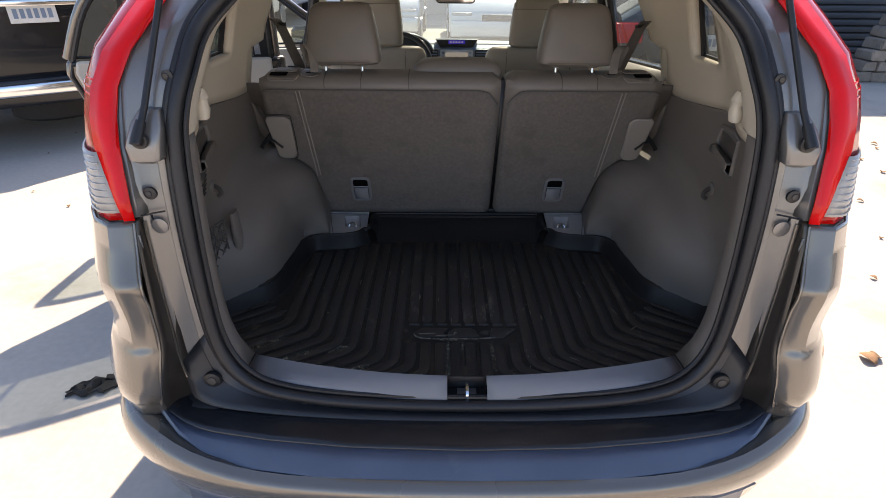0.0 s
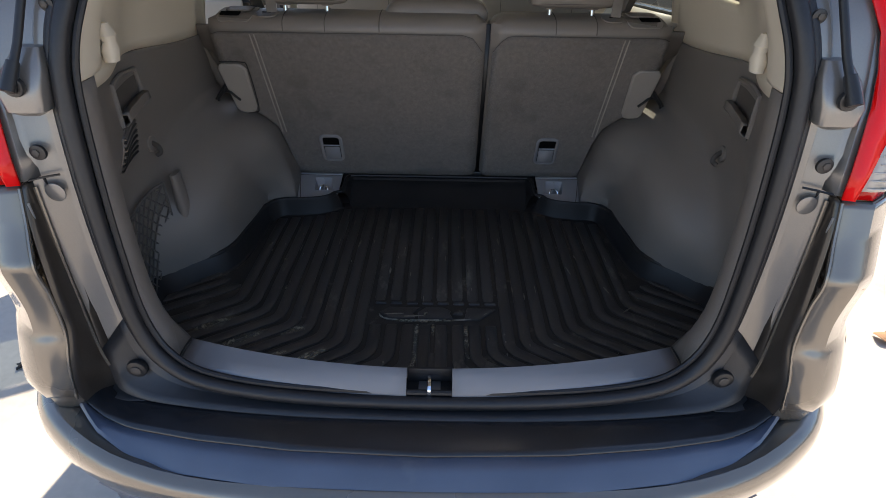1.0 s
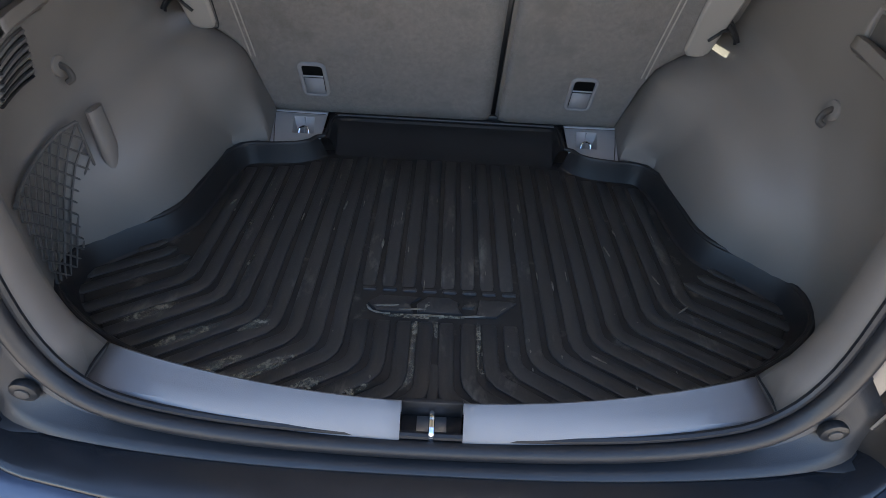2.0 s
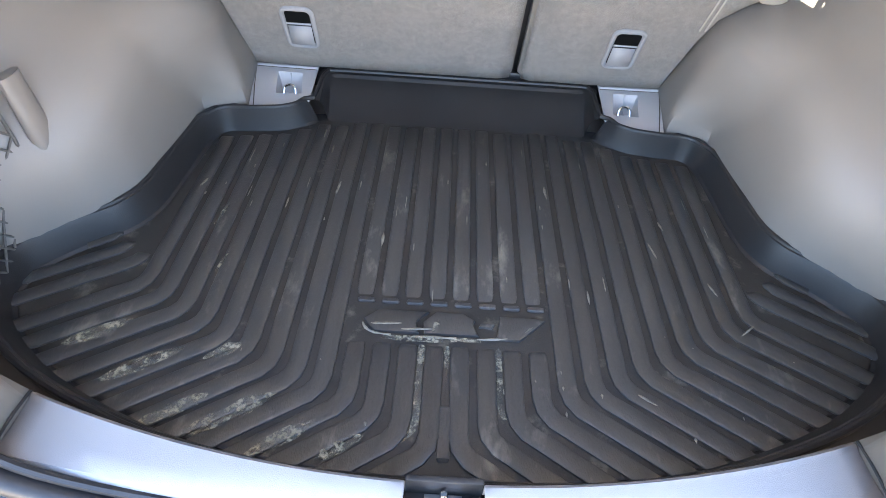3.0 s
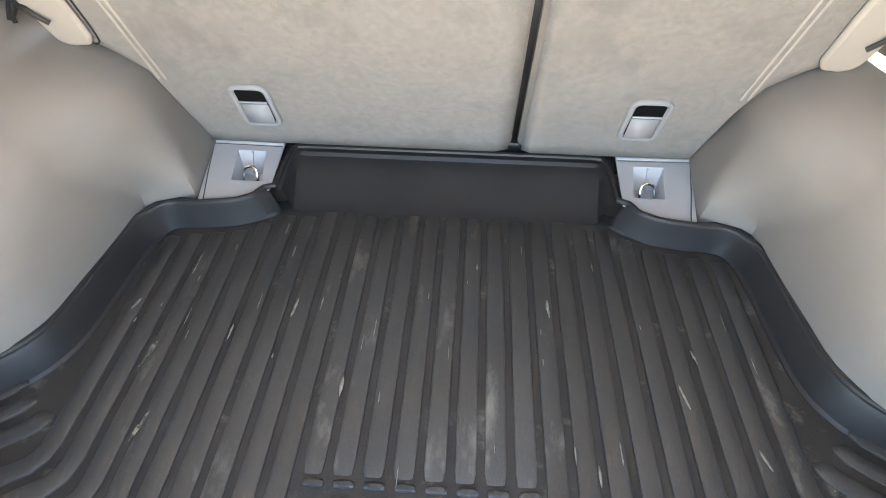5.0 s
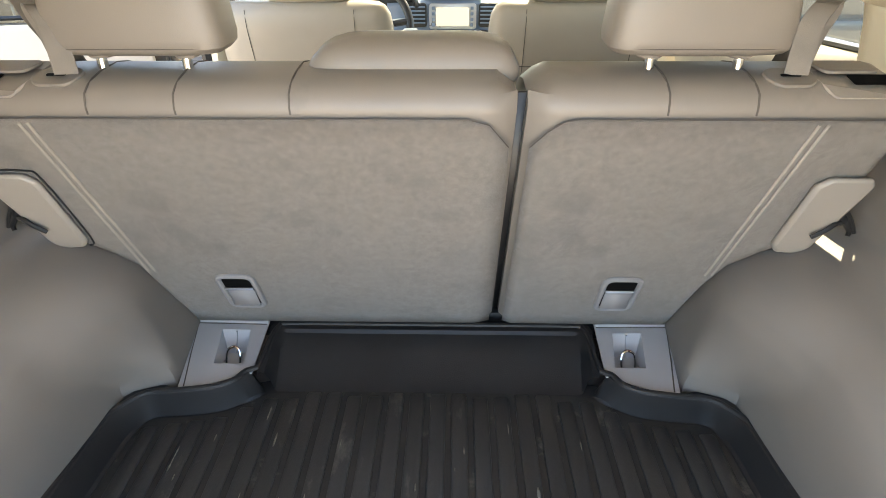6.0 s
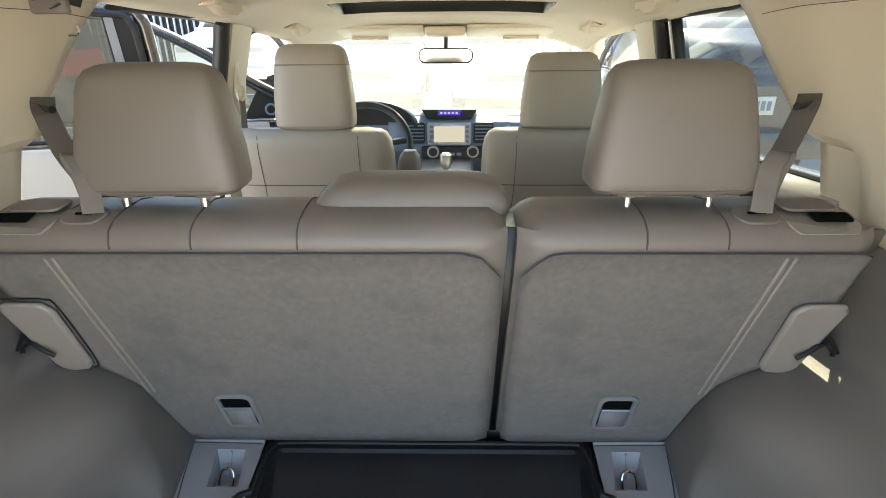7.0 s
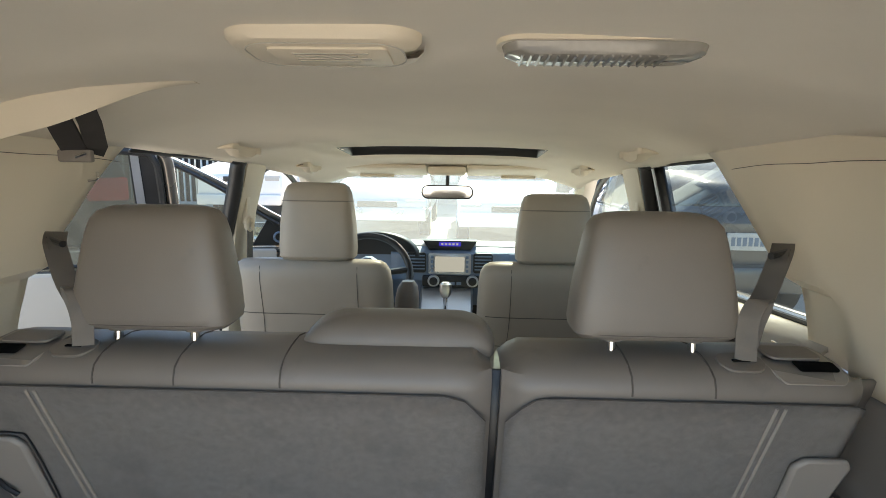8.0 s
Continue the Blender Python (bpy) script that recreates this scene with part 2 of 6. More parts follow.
M_WOOD = surf("weathered_pale_boards", (0.45, 0.40, 0.32), 0.85, var=0.2, scale=5, fine=90, bump=0.4)

# ---------- mesh helpers ----------
ROOT = {}
PLAIN = Matrix.Identity(4)
TAIL = Matrix(((1.011, 0, 0, 0), (0, 1, 0, .030), (0, 0, 1, .031), (0, 0, 0, 1)))                                   # the tailgate opening's own axes
CABIN = Matrix(((1.029, .006, 0, .005), (0, 1.02, 0, .095), (0, -.0796, 1.02, .0441), (0, 0, 0, 1)))                # the cabin's own axes, its floor falling forward
DATUM = [PLAIN]                                                                                                     # the axes that parts are being drawn on


def thing(name, base, label, category, group="", kind=""):
    ob = new(name)
    base = DATUM[0] @ Vector(base)
    ob.location = base
    ob.empty_display_size = 0.1
    ROOT[ob] = Vector(base)
    return tagged(ob, label, category, group, kind)


def part(name, bm, material, parent, label="", solid=0.0, angle=38, recalc=True, bevel=0.0):
    """Links a bmesh drawn in world metres as one mesh object under a thing or a part."""
    base = ROOT[parent]
    if recalc:
        bmesh.ops.recalc_face_normals(bm, faces=bm.faces[:])
    bm.transform(Matrix.Translation(-base) @ DATUM[0])
    me = bpy.data.meshes.new(name)
    bm.to_mesh(me)
    bm.free()
    for p in me.polygons:
        p.use_smooth = True
    me.set_sharp_from_angle(angle=radians(angle))
    me.materials.append(material)
    ob = new(name, me)
    ob.parent = parent
    ROOT[ob] = base
    if solid:
        md = ob.modifiers.new("thickness", "SOLIDIFY")
        md.thickness, md.offset = solid, 0.0
    if bevel:
        mb = ob.modifiers.new("edges", "BEVEL")
        mb.width, mb.segments, mb.limit_method = bevel, 2, "ANGLE"
    if label:
        ob["label"] = label
    return ob


def solo(name, bm, material, base, label, category, group="", kind="", **kw):
    """A thing that is one mesh."""
    holder = DATUM[0] @ Vector(base)
    bmesh.ops.recalc_face_normals(bm, faces=bm.faces[:])
    bm.transform(Matrix.Translation(-holder) @ DATUM[0])
    me = bpy.data.meshes.new(name)
    bm.to_mesh(me)
    bm.free()
    for p in me.polygons:
        p.use_smooth = True
    me.set_sharp_from_angle(angle=radians(kw.get("angle", 38)))
    me.materials.append(material)
    ob = new(name, me)
    ob.location = holder
    ROOT[ob] = holder
    if kw.get("solid"):
        md = ob.modifiers.new("thickness", "SOLIDIFY")
        md.thickness, md.offset = kw["solid"], 0.0
    return tagged(ob, label, category, group, kind)


def loft(rows, closed=False, caps=False, bm=None):
    """A sheet through rows of points; closed joins each row's ends, caps fill the first and last row."""
    bm = bm or bmesh.new()
    vs = [[bm.verts.new(p) for p in r] for r in rows]
    n = len(rows[0])
    for a, b in zip(vs, vs[1:]):
        for i in range(n if closed else n - 1):
            j = (i + 1) % n
            bm.faces.new((a[i], a[j], b[j], b[i]))
    if caps:
        bm.faces.new(vs[0])
        bm.faces.new(list(reversed(vs[-1])))
    return bm


def box(lo, hi, bevel=0.0, bm=None, seg=2):
    bm = bm or bmesh.new()
    x0, y0, z0 = lo
    x1, y1, z1 = hi
    v = [bm.verts.new(p) for p in ((x0, y0, z0), (x1, y0, z0), (x1, y1, z0), (x0, y1, z0), (x0, y0, z1), (x1, y0, z1), (x1, y1, z1), (x0, y1, z1))]
    fs = [bm.faces.new([v[i] for i in f]) for f in ((3, 2, 1, 0), (4, 5, 6, 7), (0, 1, 5, 4), (1, 2, 6, 5), (2, 3, 7, 6), (3, 0, 4, 7))]
    if bevel:
        es = {e for f in fs for e in f.edges}
        bmesh.ops.bevel(bm, geom=list(es), offset=bevel, segments=seg, affect="EDGES", profile=0.5)
    return bm


def prism(outline, axis, d0, d1, bevel=0.0, bm=None, seg=2):
    """An outline of 2D points, pushed along an axis from d0 to d1. x: (y, z); y: (x, z); z: (x, y)."""
    bm = bm or bmesh.new()

    def at(p, d):
        return {"x": (d, p[0], p[1]), "y": (p[0], d, p[1]), "z": (p[0], p[1], d)}[axis]

    a = [bm.verts.new(at(p, d0)) for p in outline]
    b = [bm.verts.new(at(p, d1)) for p in outline]
    n = len(a)
    fs = [bm.faces.new(a), bm.faces.new(list(reversed(b)))]
    for i in range(n):
        fs.append(bm.faces.new((a[i], b[i], b[(i + 1) % n], a[(i + 1) % n])))
    if bevel:
        es = list({e for f in fs[:2] for e in f.edges})
        bmesh.ops.bevel(bm, geom=es, offset=bevel, segments=seg, affect="EDGES", profile=0.5)
    return bm


def tube(pts, r, seg=8, closed=False, bm=None, flat=1.0):
    """A round bar along points; flat squeezes it across."""
    bm = bm or bmesh.new()
    pts = [Vector(p) for p in pts]
    n, rings, u = len(pts), [], None
    for i, p in enumerate(pts):
        a, b = (pts[i - 1], pts[(i + 1) % n]) if closed else (pts[max(0, i - 1)], pts[min(n - 1, i + 1)])
        d = (b - a).normalized()
        if u is None:
            u = d.cross(Vector((0, 0, 1)) if abs(d.z) < 0.9 else Vector((0, 1, 0)))
        u = (u - d * u.dot(d)).normalized()
        w = u.cross(d)
        rr = r[i] if isinstance(r, (list, tuple)) else r
        rings.append([bm.verts.new(p + (u * math.cos(t) + w * math.sin(t) * flat) * rr) for t in (k * math.tau / seg for k in range(seg))])
    for i in range(n if closed else n - 1):
        a, b = rings[i], rings[(i + 1) % n]
        for k in range(seg):
            bm.faces.new((a[k], a[(k + 1) % seg], b[(k + 1) % seg], b[k]))
    if not closed:
        bm.faces.new(rings[0])
        bm.faces.new(list(reversed(rings[-1])))
    return bm


def ribbon(pts, across, w, t, bm=None):
    """A flat strap of width w and thickness t along points; across gives the direction of its width."""
    rows = []
    ac = Vector(across).normalized()
    pts = [Vector(p) for p in pts]
    for i, p in enumerate(pts):
        d = (pts[min(len(pts) - 1, i + 1)] - pts[max(0, i - 1)]).normalized()
        c = (ac - d * ac.dot(d)).normalized()
        nn = d.cross(c)
        rows.append([p + c * w / 2 * a + nn * t / 2 * b for a, b in ((-1, -1), (1, -1), (1, 1), (-1, 1))])
    return loft(rows, closed=True, caps=True, bm=bm)


def cushion(sections, n=4.0, seg=28, lean=0.0, bm=None):
    """A padded form: sections of (z, x centre, y centre, half width, half depth), each a rounded rectangle."""
    rows = []
    for z, cx, cy, hw, hd in sections:
        r = []
        for k in range(seg):
            t = k * math.tau / seg
            c, s = math.cos(t), math.sin(t)
            r.append((cx + hw * math.copysign(abs(c) ** (2 / n), c), cy + hd * math.copysign(abs(s) ** (2 / n), s), z + lean * s * hd))
        rows.append(r)
    return loft(rows, closed=True, caps=True, bm=bm)


def disc(c, r, depth, axis="y", seg=20, bevel=0.0, bm=None):
    o = [(r * math.cos(k * math.tau / seg), r * math.sin(k * math.tau / seg)) for k in range(seg)]
    cx, cy, cz = c
    if axis == "y":
        return prism([(cx + a, cz + b) for a, b in o], "y", cy - depth / 2, cy + depth / 2, bevel, bm)
    if axis == "x":
        return prism([(cy + a, cz + b) for a, b in o], "x", cx - depth / 2, cx + depth / 2, bevel, bm)
    return prism([(cx + a, cy + b) for a, b in o], "z", cz - depth / 2, cz + depth / 2, bevel, bm)


def spline(pts, per=6):
    """A smooth line through the points."""
    P = [Vector(p) for p in pts]
    out = []
    for i in range(len(P) - 1):
        p0, p1, p2, p3 = P[max(0, i - 1)], P[i], P[i + 1], P[min(len(P) - 1, i + 2)]
        for k in range(per):
            t = k / per
            out.append(0.5 * ((2 * p1) + (p2 - p0) * t + (2 * p0 - 5 * p1 + 4 * p2 - p3) * t * t + (3 * p1 - p0 - 3 * p2 + p3) * t ** 3))
    return out + [P[-1]]


def lerp_at(table, v):
    """Linear look-up in rows of (key, value)."""
    k = [a for a, _ in table]
    return float(np.interp(v, k, [b for _, b in table]))


def smooth(t):
    t = min(1.0, max(0.0, t))
    return t * t * (3 - 2 * t)


def rounded(w, h, r, seg=4):
    """A rounded rectangle's outline round the origin."""
    o = []
    for cx, cy, a0 in ((w / 2 - r, h / 2 - r, 0), (-w / 2 + r, h / 2 - r, 90), (-w / 2 + r, -h / 2 + r, 180), (w / 2 - r, -h / 2 + r, 270)):
        for k in range(seg + 1):
            a = radians(a0 + 90 * k / seg)
            o.append((cx + r * math.cos(a), cy + r * math.sin(a)))
    return o

# ---------- ground ----------
bm = loft([[(x, y, G) for x in (-400, -40, -12, -6, -2, 2, 6, 12, 40, 400)] for y in (-400, -40, -10, -3, 0, 3, 8, 20, 60, 400)])
solo("ground", bm, M_SLAB, (0, 0, G), "pale worn concrete yard with stains and joints", "ground", kind="structure")

# ---------- our car ----------
car = thing("sport_utility_car", (0, 2.2, G), "warm grey sport utility car with its tailgate open, on concrete", "car")

DATUM[0] = TAIL
# The tailgate opening's rubber seal: half of its line, from the middle of the sill up to the roof.
RING = [(0, .120, .630), (.25, .124, .635), (.42, .138, .650), (.501, .150, .690), (.542, .163, .77), (.556, .18, .90), (.561, .20, 1.05), (.560, .222, 1.19),
        (.551, .238, 1.26), (.535, .265, 1.32), (.515, .31, 1.388), (.468, .345, 1.445), (.40, .40, 1.51), (.28, .45, 1.56), (0, .47, 1.575)]
JAMB = [(0, .080, .607), (.25, .084, .607), (.47, .100, .610), (.60, .125, .616), (.640, .158, .66), (.648, .165, .86), (.650, .178, 1.05), (.662, .205, 1.18),
        (.660, .23, 1.27), (.655, .26, 1.34), (.632, .33, 1.42), (.600, .40, 1.49), (.52, .46, 1.57), (.35, .52, 1.62), (0, .55, 1.635)]


def both(half):
    """The whole line from its right half."""
    return [(-x, y, z) for x, y, z in half[:0:-1]] + list(half)


ring, jamb = spline(both(RING), 4), spline(both(JAMB), 4)


def outward(p, d):
    """A ring point pushed out from the opening's middle line by d metres."""
    c = Vector((0, 0, 1.08))
    v = Vector((p[0], 0, p[2])) - c
    w = Vector((v.x / 0.30, 0, v.z / 0.24)).normalized()
    return Vector(p) + w * d


seal = part("weatherstrip", tube([outward(p, 0.010) + Vector((0, -0.010, 0)) for p in ring], 0.0140, 12), M_RUBBER, car, "black rubber seal round the tailgate opening")
part("weatherstrip_lip", tube([outward(p, 0.029) + Vector((0, -0.001, 0)) for p in ring], 0.0085, 10), M_RUBBER, car)
part("weatherstrip_bead", tube([outward(p, -0.006) + Vector((0, 0.002, 0)) for p in ring], 0.006, 8), M_RUBBER, car)
rows = []
for p, q in zip(ring, jamb):
    a = outward(p, 0.037)
    q = Vector(q)
    rows.append([outward(p, 0.022) + Vector((0, 0.02, 0)), a + Vector((0, 0.006, 0)), a.lerp(q, 0.22) + Vector((0, 0.004, 0)), a.lerp(q, 0.32) + Vector((0, 0.014, 0)), a.lerp(q, 0.85) + Vector((0, 0.010, 0)), q])
low_rows = [r for r in rows if r[-1].z < .74]
left_rows = [r for r in rows if r[-1].z >= .655 and r[-1].x < 0 and r[-1].z < 1.60]
right_rows = [r for r in rows if r[-1].z >= .655 and r[-1].x > 0 and r[-1].z < 1.60]
top_rows = [r for r in rows if r[-1].z > 1.585]
part("scuff_plate", loft([[v + Vector((0, -.003, .001)) for v in r] for r in low_rows]), M_SCUFF, car, "black plastic plate under the tailgate opening", solid=0.004)
for rr in (left_rows, right_rows, top_rows):
    part("door_jamb", loft(rr), M_JAMB, car, "painted body flange of the tailgate opening", solid=0.004)

# side quarters, lamps and the fixings on the jamb
PLAN = [(0, 0), (.05, -.006), (.09, .02), (.13, .075), (.165, .16), (.195, .30), (.225, .55), (.235, .80)]   # outward run of the corner, from its inner edge


def corner(z, xi, yi, grow=1.0):
    return [(xi + a * grow, yi + b, z) for a, b in PLAN]


for s, side in ((-1, "left"), (1, "right")):
    def mir(rows):
        return [[(s * x, y, z) for x, y, z in r] for r in rows]

    # painted quarter below the lamp, with its shoulder and the tuck above the bumper
    qrows = [corner(z, xi, yi, g) for z, xi, yi, g in ((.60, .672, .105, 1.0), (.645, .668, .094, 1.03), (.655, .664, .084, 1.05), (.69, .655, .076, 1.09), (.73, .648, .080, 1.10), (.775, .643, .090, 1.07), (.80, .642, .100, 1.02), (.84, .642, .106, .99), (.88, .643, .106, 1.0), (.915, .645, .104, 1.01),
                                                      (.935, .646, .104, .99), (.96, .648, .116, 1.0), (1.0, .652, .134, .98), (1.058, .655, .155, .95))]
    qcols = [spline([r[k] for r in qrows], 4) for k in range(len(qrows[0]))]
    qrows = [[c[i] for c in qcols] for i in range(len(qcols[0]))]
    part("quarter_panel", loft(mir(qrows)), M_PAINT, car, solid=0.006)
    # gutter between the quarter's edge and the jamb, dark reflections put into its colour
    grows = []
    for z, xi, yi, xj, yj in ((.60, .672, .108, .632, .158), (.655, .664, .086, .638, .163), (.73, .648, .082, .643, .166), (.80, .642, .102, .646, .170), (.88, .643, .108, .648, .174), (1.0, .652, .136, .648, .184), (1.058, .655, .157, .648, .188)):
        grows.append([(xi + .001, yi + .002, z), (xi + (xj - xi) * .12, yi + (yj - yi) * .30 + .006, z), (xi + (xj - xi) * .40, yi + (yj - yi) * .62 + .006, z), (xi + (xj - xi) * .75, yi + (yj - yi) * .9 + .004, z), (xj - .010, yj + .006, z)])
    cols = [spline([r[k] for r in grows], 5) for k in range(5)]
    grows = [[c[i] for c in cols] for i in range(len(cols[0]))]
    part("gutter", loft(mir(grows)), M_GUTTER, car, "drain channel coloured dark for what it mirrors", solid=0.004)
    part("quarter_edge", tube(spline([(s * xi, yi - .003, z) for z, xi, yi in ((.645, .667, .088), (.655, .664, .084), (.73, .648, .080), (.80, .642, .100), (.88, .643, .106), (.935, .646, .104), (1.0, .652, .134), (1.056, .655, .155))], 4), .003, 6), M_PAINT, car)
    # tail lamp: dark red inner blade, bright red run, clear lower window
    lrows = []
    zs = [1.062, 1.10, 1.15, 1.20, 1.25, 1.30, 1.36, 1.42, 1.48, 1.54, 1.60]
    edge = {1.062: (.655, .158), 1.10: (.660, .168), 1.15: (.664, .182), 1.20: (.668, .198), 1.25: (.668, .216), 1.30: (.664, .238), 1.36: (.642, .272), 1.42: (.606, .328), 1.48: (.572, .392), 1.54: (.53, .45), 1.60: (.48, .51)}
    grow = {1.062: .86, 1.10: .84, 1.15: .80, 1.20: .79, 1.25: .78, 1.30: .78, 1.36: .82, 1.42: .84, 1.48: .84, 1.54: .82, 1.60: .8}
    for z in zs:
        lrows.append(corner(z, *edge[z], grow[z])[:7])
    lamp = part("tail_lamp", loft(mir(lrows)), M_AMBER, car, "tall red tail lamp with a clear lower window", solid=0.004)
    part("inner_blade", loft(mir([[(r[0][0] - .004, r[0][1] - .006, r[0][2]), (r[0][0] + .012, r[0][1] - .010, r[0][2]), (r[1][0] - .030 + .034 * min(1, max(0, (r[1][2] - 1.06) / .16)), r[1][1] - .006, r[1][2])] for r in lrows])), M_RED, lamp, solid=0.004)
    for q in (1.288, 1.300, 1.312):
        b = corner(q, lerp_at([(k, v[0]) for k, v in sorted(edge.items())], q), lerp_at([(k, v[1]) for k, v in sorted(edge.items())], q), lerp_at(sorted(grow.items()), q))
        part("lamp_ridge", tube([(s * p.x, p.y - .0005, p.z) for p in spline(b[0:6], 4)], .0022, 6), M_RED, lamp)
    crow = []
    for z in (1.078, 1.115, 1.15, 1.19):
        b = corner(z, lerp_at([(k, v[0]) for k, v in sorted(edge.items())], z), lerp_at([(k, v[1]) for k, v in sorted(edge.items())], z), lerp_at(sorted(grow.items()), z))
        f = spline(b[0:6], 6)
        k0 = 2 + int((z - 1.078) * 30)
        crow.append([(p.x + .003, p.y - .0065, p.z) for p in [f[int(round(k0 + (29 - k0) * q / 11))] for q in range(12)]])
    clear = part("clear_window", loft(mir(crow)), M_CLEAR, lamp, "ribbed clear lamp window", solid=0.004)
    for k in range(9):
        t = k / 8
        z = 1.083 + t * .10
        b = corner(z, lerp_at([(q, v[0]) for q, v in sorted(edge.items())], z), lerp_at([(q, v[1]) for q, v in sorted(edge.items())], z), lerp_at(sorted(grow.items()), z))
        f = spline(b[0:6], 6)[3 + int(t * 3):28]
        part("lamp_rib", tube([(s * (p.x + .004), p.y - .0085, p.z) for p in f], 0.0015, 5), M_CLEAR, lamp)
    # painted column between lamp and jamb
    jz = sorted((q.z, q.x, q.y) for q in jamb if q.x > 0 and q.z > .9)
    crows = []
    for z in zs[:-1]:
        jx, jy = lerp_at([(a, b) for a, b, c in jz], z), lerp_at([(a, c) for a, b, c in jz], z)
        ex, ey = edge[z]
        crows.append([(ex + .012, ey + .004, z), (ex - .004, ey + .010, z), ((ex + jx) / 2 - .010, (ey + jy) / 2 + .020, z), (jx - .006, jy + .010, z)])
    part("lamp_column", loft(mir(crows)), M_JAMB, car, solid=0.003)
    # seam under the lamp
    part("lamp_seam", tube([(s * a, b - .003, z - .004) for a, b, z in [(p[0], p[1], p[2]) for p in lrows[0]][:6]], 0.003, 6), M_BLACK, car)
    # fixings
    for (x, y, z), r in (((.626, .182, 1.106), .013), ((.572, .246, 1.318), .011)):
        b = part("bolt_hole", disc((s * x, y + .003, z), r, .006, "y", 18, .001), M_BLACK, car)
        part("bolt_head", disc((s * (x + .002), y - .0005, z), r * .5, .004, "y", 6, .001), M_GRILLE, b)
    part("buffer_disc", disc((s * .622, .1815, 1.036), .0165, .003, "y", 24, .0008), M_JAMB, car, "round paint-coloured plug")
    part("rubber_stop", disc((s * .574, .143, .668), .020, .014, "y", 24, .004), M_BLACK, car, "round black rubber stop")
    part("stop_bolt", disc((s * .574, .1355, .668), .010, .004, "y", 18, .001), M_GRILLE, car)
    part("corner_pad", box((min(s * .56, s * .688), .112, .55), (max(s * .56, s * .688), .178, .6085), .006), M_SCUFF, car)
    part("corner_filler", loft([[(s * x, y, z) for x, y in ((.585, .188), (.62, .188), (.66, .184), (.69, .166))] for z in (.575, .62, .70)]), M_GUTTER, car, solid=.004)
    part("paper_label", box((min(s * .650, s * .661), .150, .975), (max(s * .650, s * .661), .154, 1.03), .001), M_SILVER, car, "small pale label strip")
    # strut with its bracket
    br = part("strut_bracket", cushion([(1.165, s * .618, .200, .016, .012), (1.172, s * .620, .198, .030, .018), (1.20, s * .618, .200, .034, .022), (1.235, s * .612, .215, .030, .020), (1.262, s * .606, .228, .020, .012)], 4.5, 24), M_JAMB, car, "pressed bracket of the gas strut")
    part("bracket_hole", disc((s * .616, .178, 1.214), .016, .01, "y", 16, .002), M_BLACK, br)
    st = part("gas_strut", tube([(s * .614, .172, 1.222), (s * .606, .205, 1.27), (s * .578, .30, 1.45), (s * .545, .385, 1.70)], .0062, 10), M_BLACK, car, "slim black gas strut")
    part("strut_end", tube([(s * .617, .164, 1.210), (s * .615, .172, 1.222), (s * .610, .188, 1.248)], [.011, .011, .009], 10), M_BLACK, st)
    # black seam line of the jamb panels
    part("panel_seam", tube([(s * x, y - .002, z) for x, y, z in ((.608, .190, 1.066), (.63, .183, 1.064), (.650, .172, 1.062))], 0.002, 5), M_BLACK, car)
    part("panel_ridge", tube(spline([(s * x, y, z) for x, y, z in ((.646, .173, 1.05), (.645, .165, .95), (.644, .158, .84), (.641, .153, .72), (.634, .150, .668))], 5), 0.003, 6), M_PAINT, car)

# bumper: dark step pad inside a painted wrap
BUMP = [(0, -.072), (.25, -.066), (.45, -.046), (.60, -.010), (.715, .050), (.790, .12), (.840, .22), (.872, .34), (.890, .50)]


def bumper_line(inset, z, rise=0.0):
    out = []
    for x, y, zz in both([(x, y, z) for x, y in BUMP]):
        v = (Vector((0, .75, zz)) - Vector((x, y, zz))).normalized()
        out.append(Vector((x, y, zz + rise * smooth((abs(x) - .50) / .22))) + v * inset)
    return spline(out, 3)


brows = [bumper_line(i, z, r) for i, z, r in ((.090, .546, .044), (.030, .558, .044), (.024, .563, .040), (.011, .558, .038), (.002, .548, .035), (-.002, .533, .026), (.0, .512, .014), (.012, .485, 0), (.030, .45, 0), (.035, .40, 0), (.06, .34, 0))]
bumper = part("rear_bumper", loft(brows), M_PAINT, car, "painted rear bumper with scuffed dark step pad", solid=0.006)
low = [bumper_line(i, z) for i, z in ((.010, .490), (.018, .475), (.028, .45), (.030, .40), (.055, .335))]
part("bumper_valance", loft([[p for p in r if abs(p.x) < .66] for r in low]), M_PAD, bumper, solid=0.012)
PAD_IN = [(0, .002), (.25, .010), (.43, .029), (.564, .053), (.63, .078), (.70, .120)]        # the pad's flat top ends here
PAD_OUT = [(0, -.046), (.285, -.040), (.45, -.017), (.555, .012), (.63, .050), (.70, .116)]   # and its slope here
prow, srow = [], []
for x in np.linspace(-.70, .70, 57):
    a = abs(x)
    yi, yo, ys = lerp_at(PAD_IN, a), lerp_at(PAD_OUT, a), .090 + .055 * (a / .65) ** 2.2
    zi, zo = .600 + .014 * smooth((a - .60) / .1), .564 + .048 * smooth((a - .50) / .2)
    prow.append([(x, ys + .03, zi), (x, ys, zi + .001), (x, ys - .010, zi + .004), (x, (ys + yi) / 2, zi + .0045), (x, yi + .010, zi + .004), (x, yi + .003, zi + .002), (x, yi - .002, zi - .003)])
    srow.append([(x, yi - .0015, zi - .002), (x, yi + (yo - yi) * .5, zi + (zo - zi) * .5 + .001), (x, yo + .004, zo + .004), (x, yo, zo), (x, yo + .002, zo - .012)])
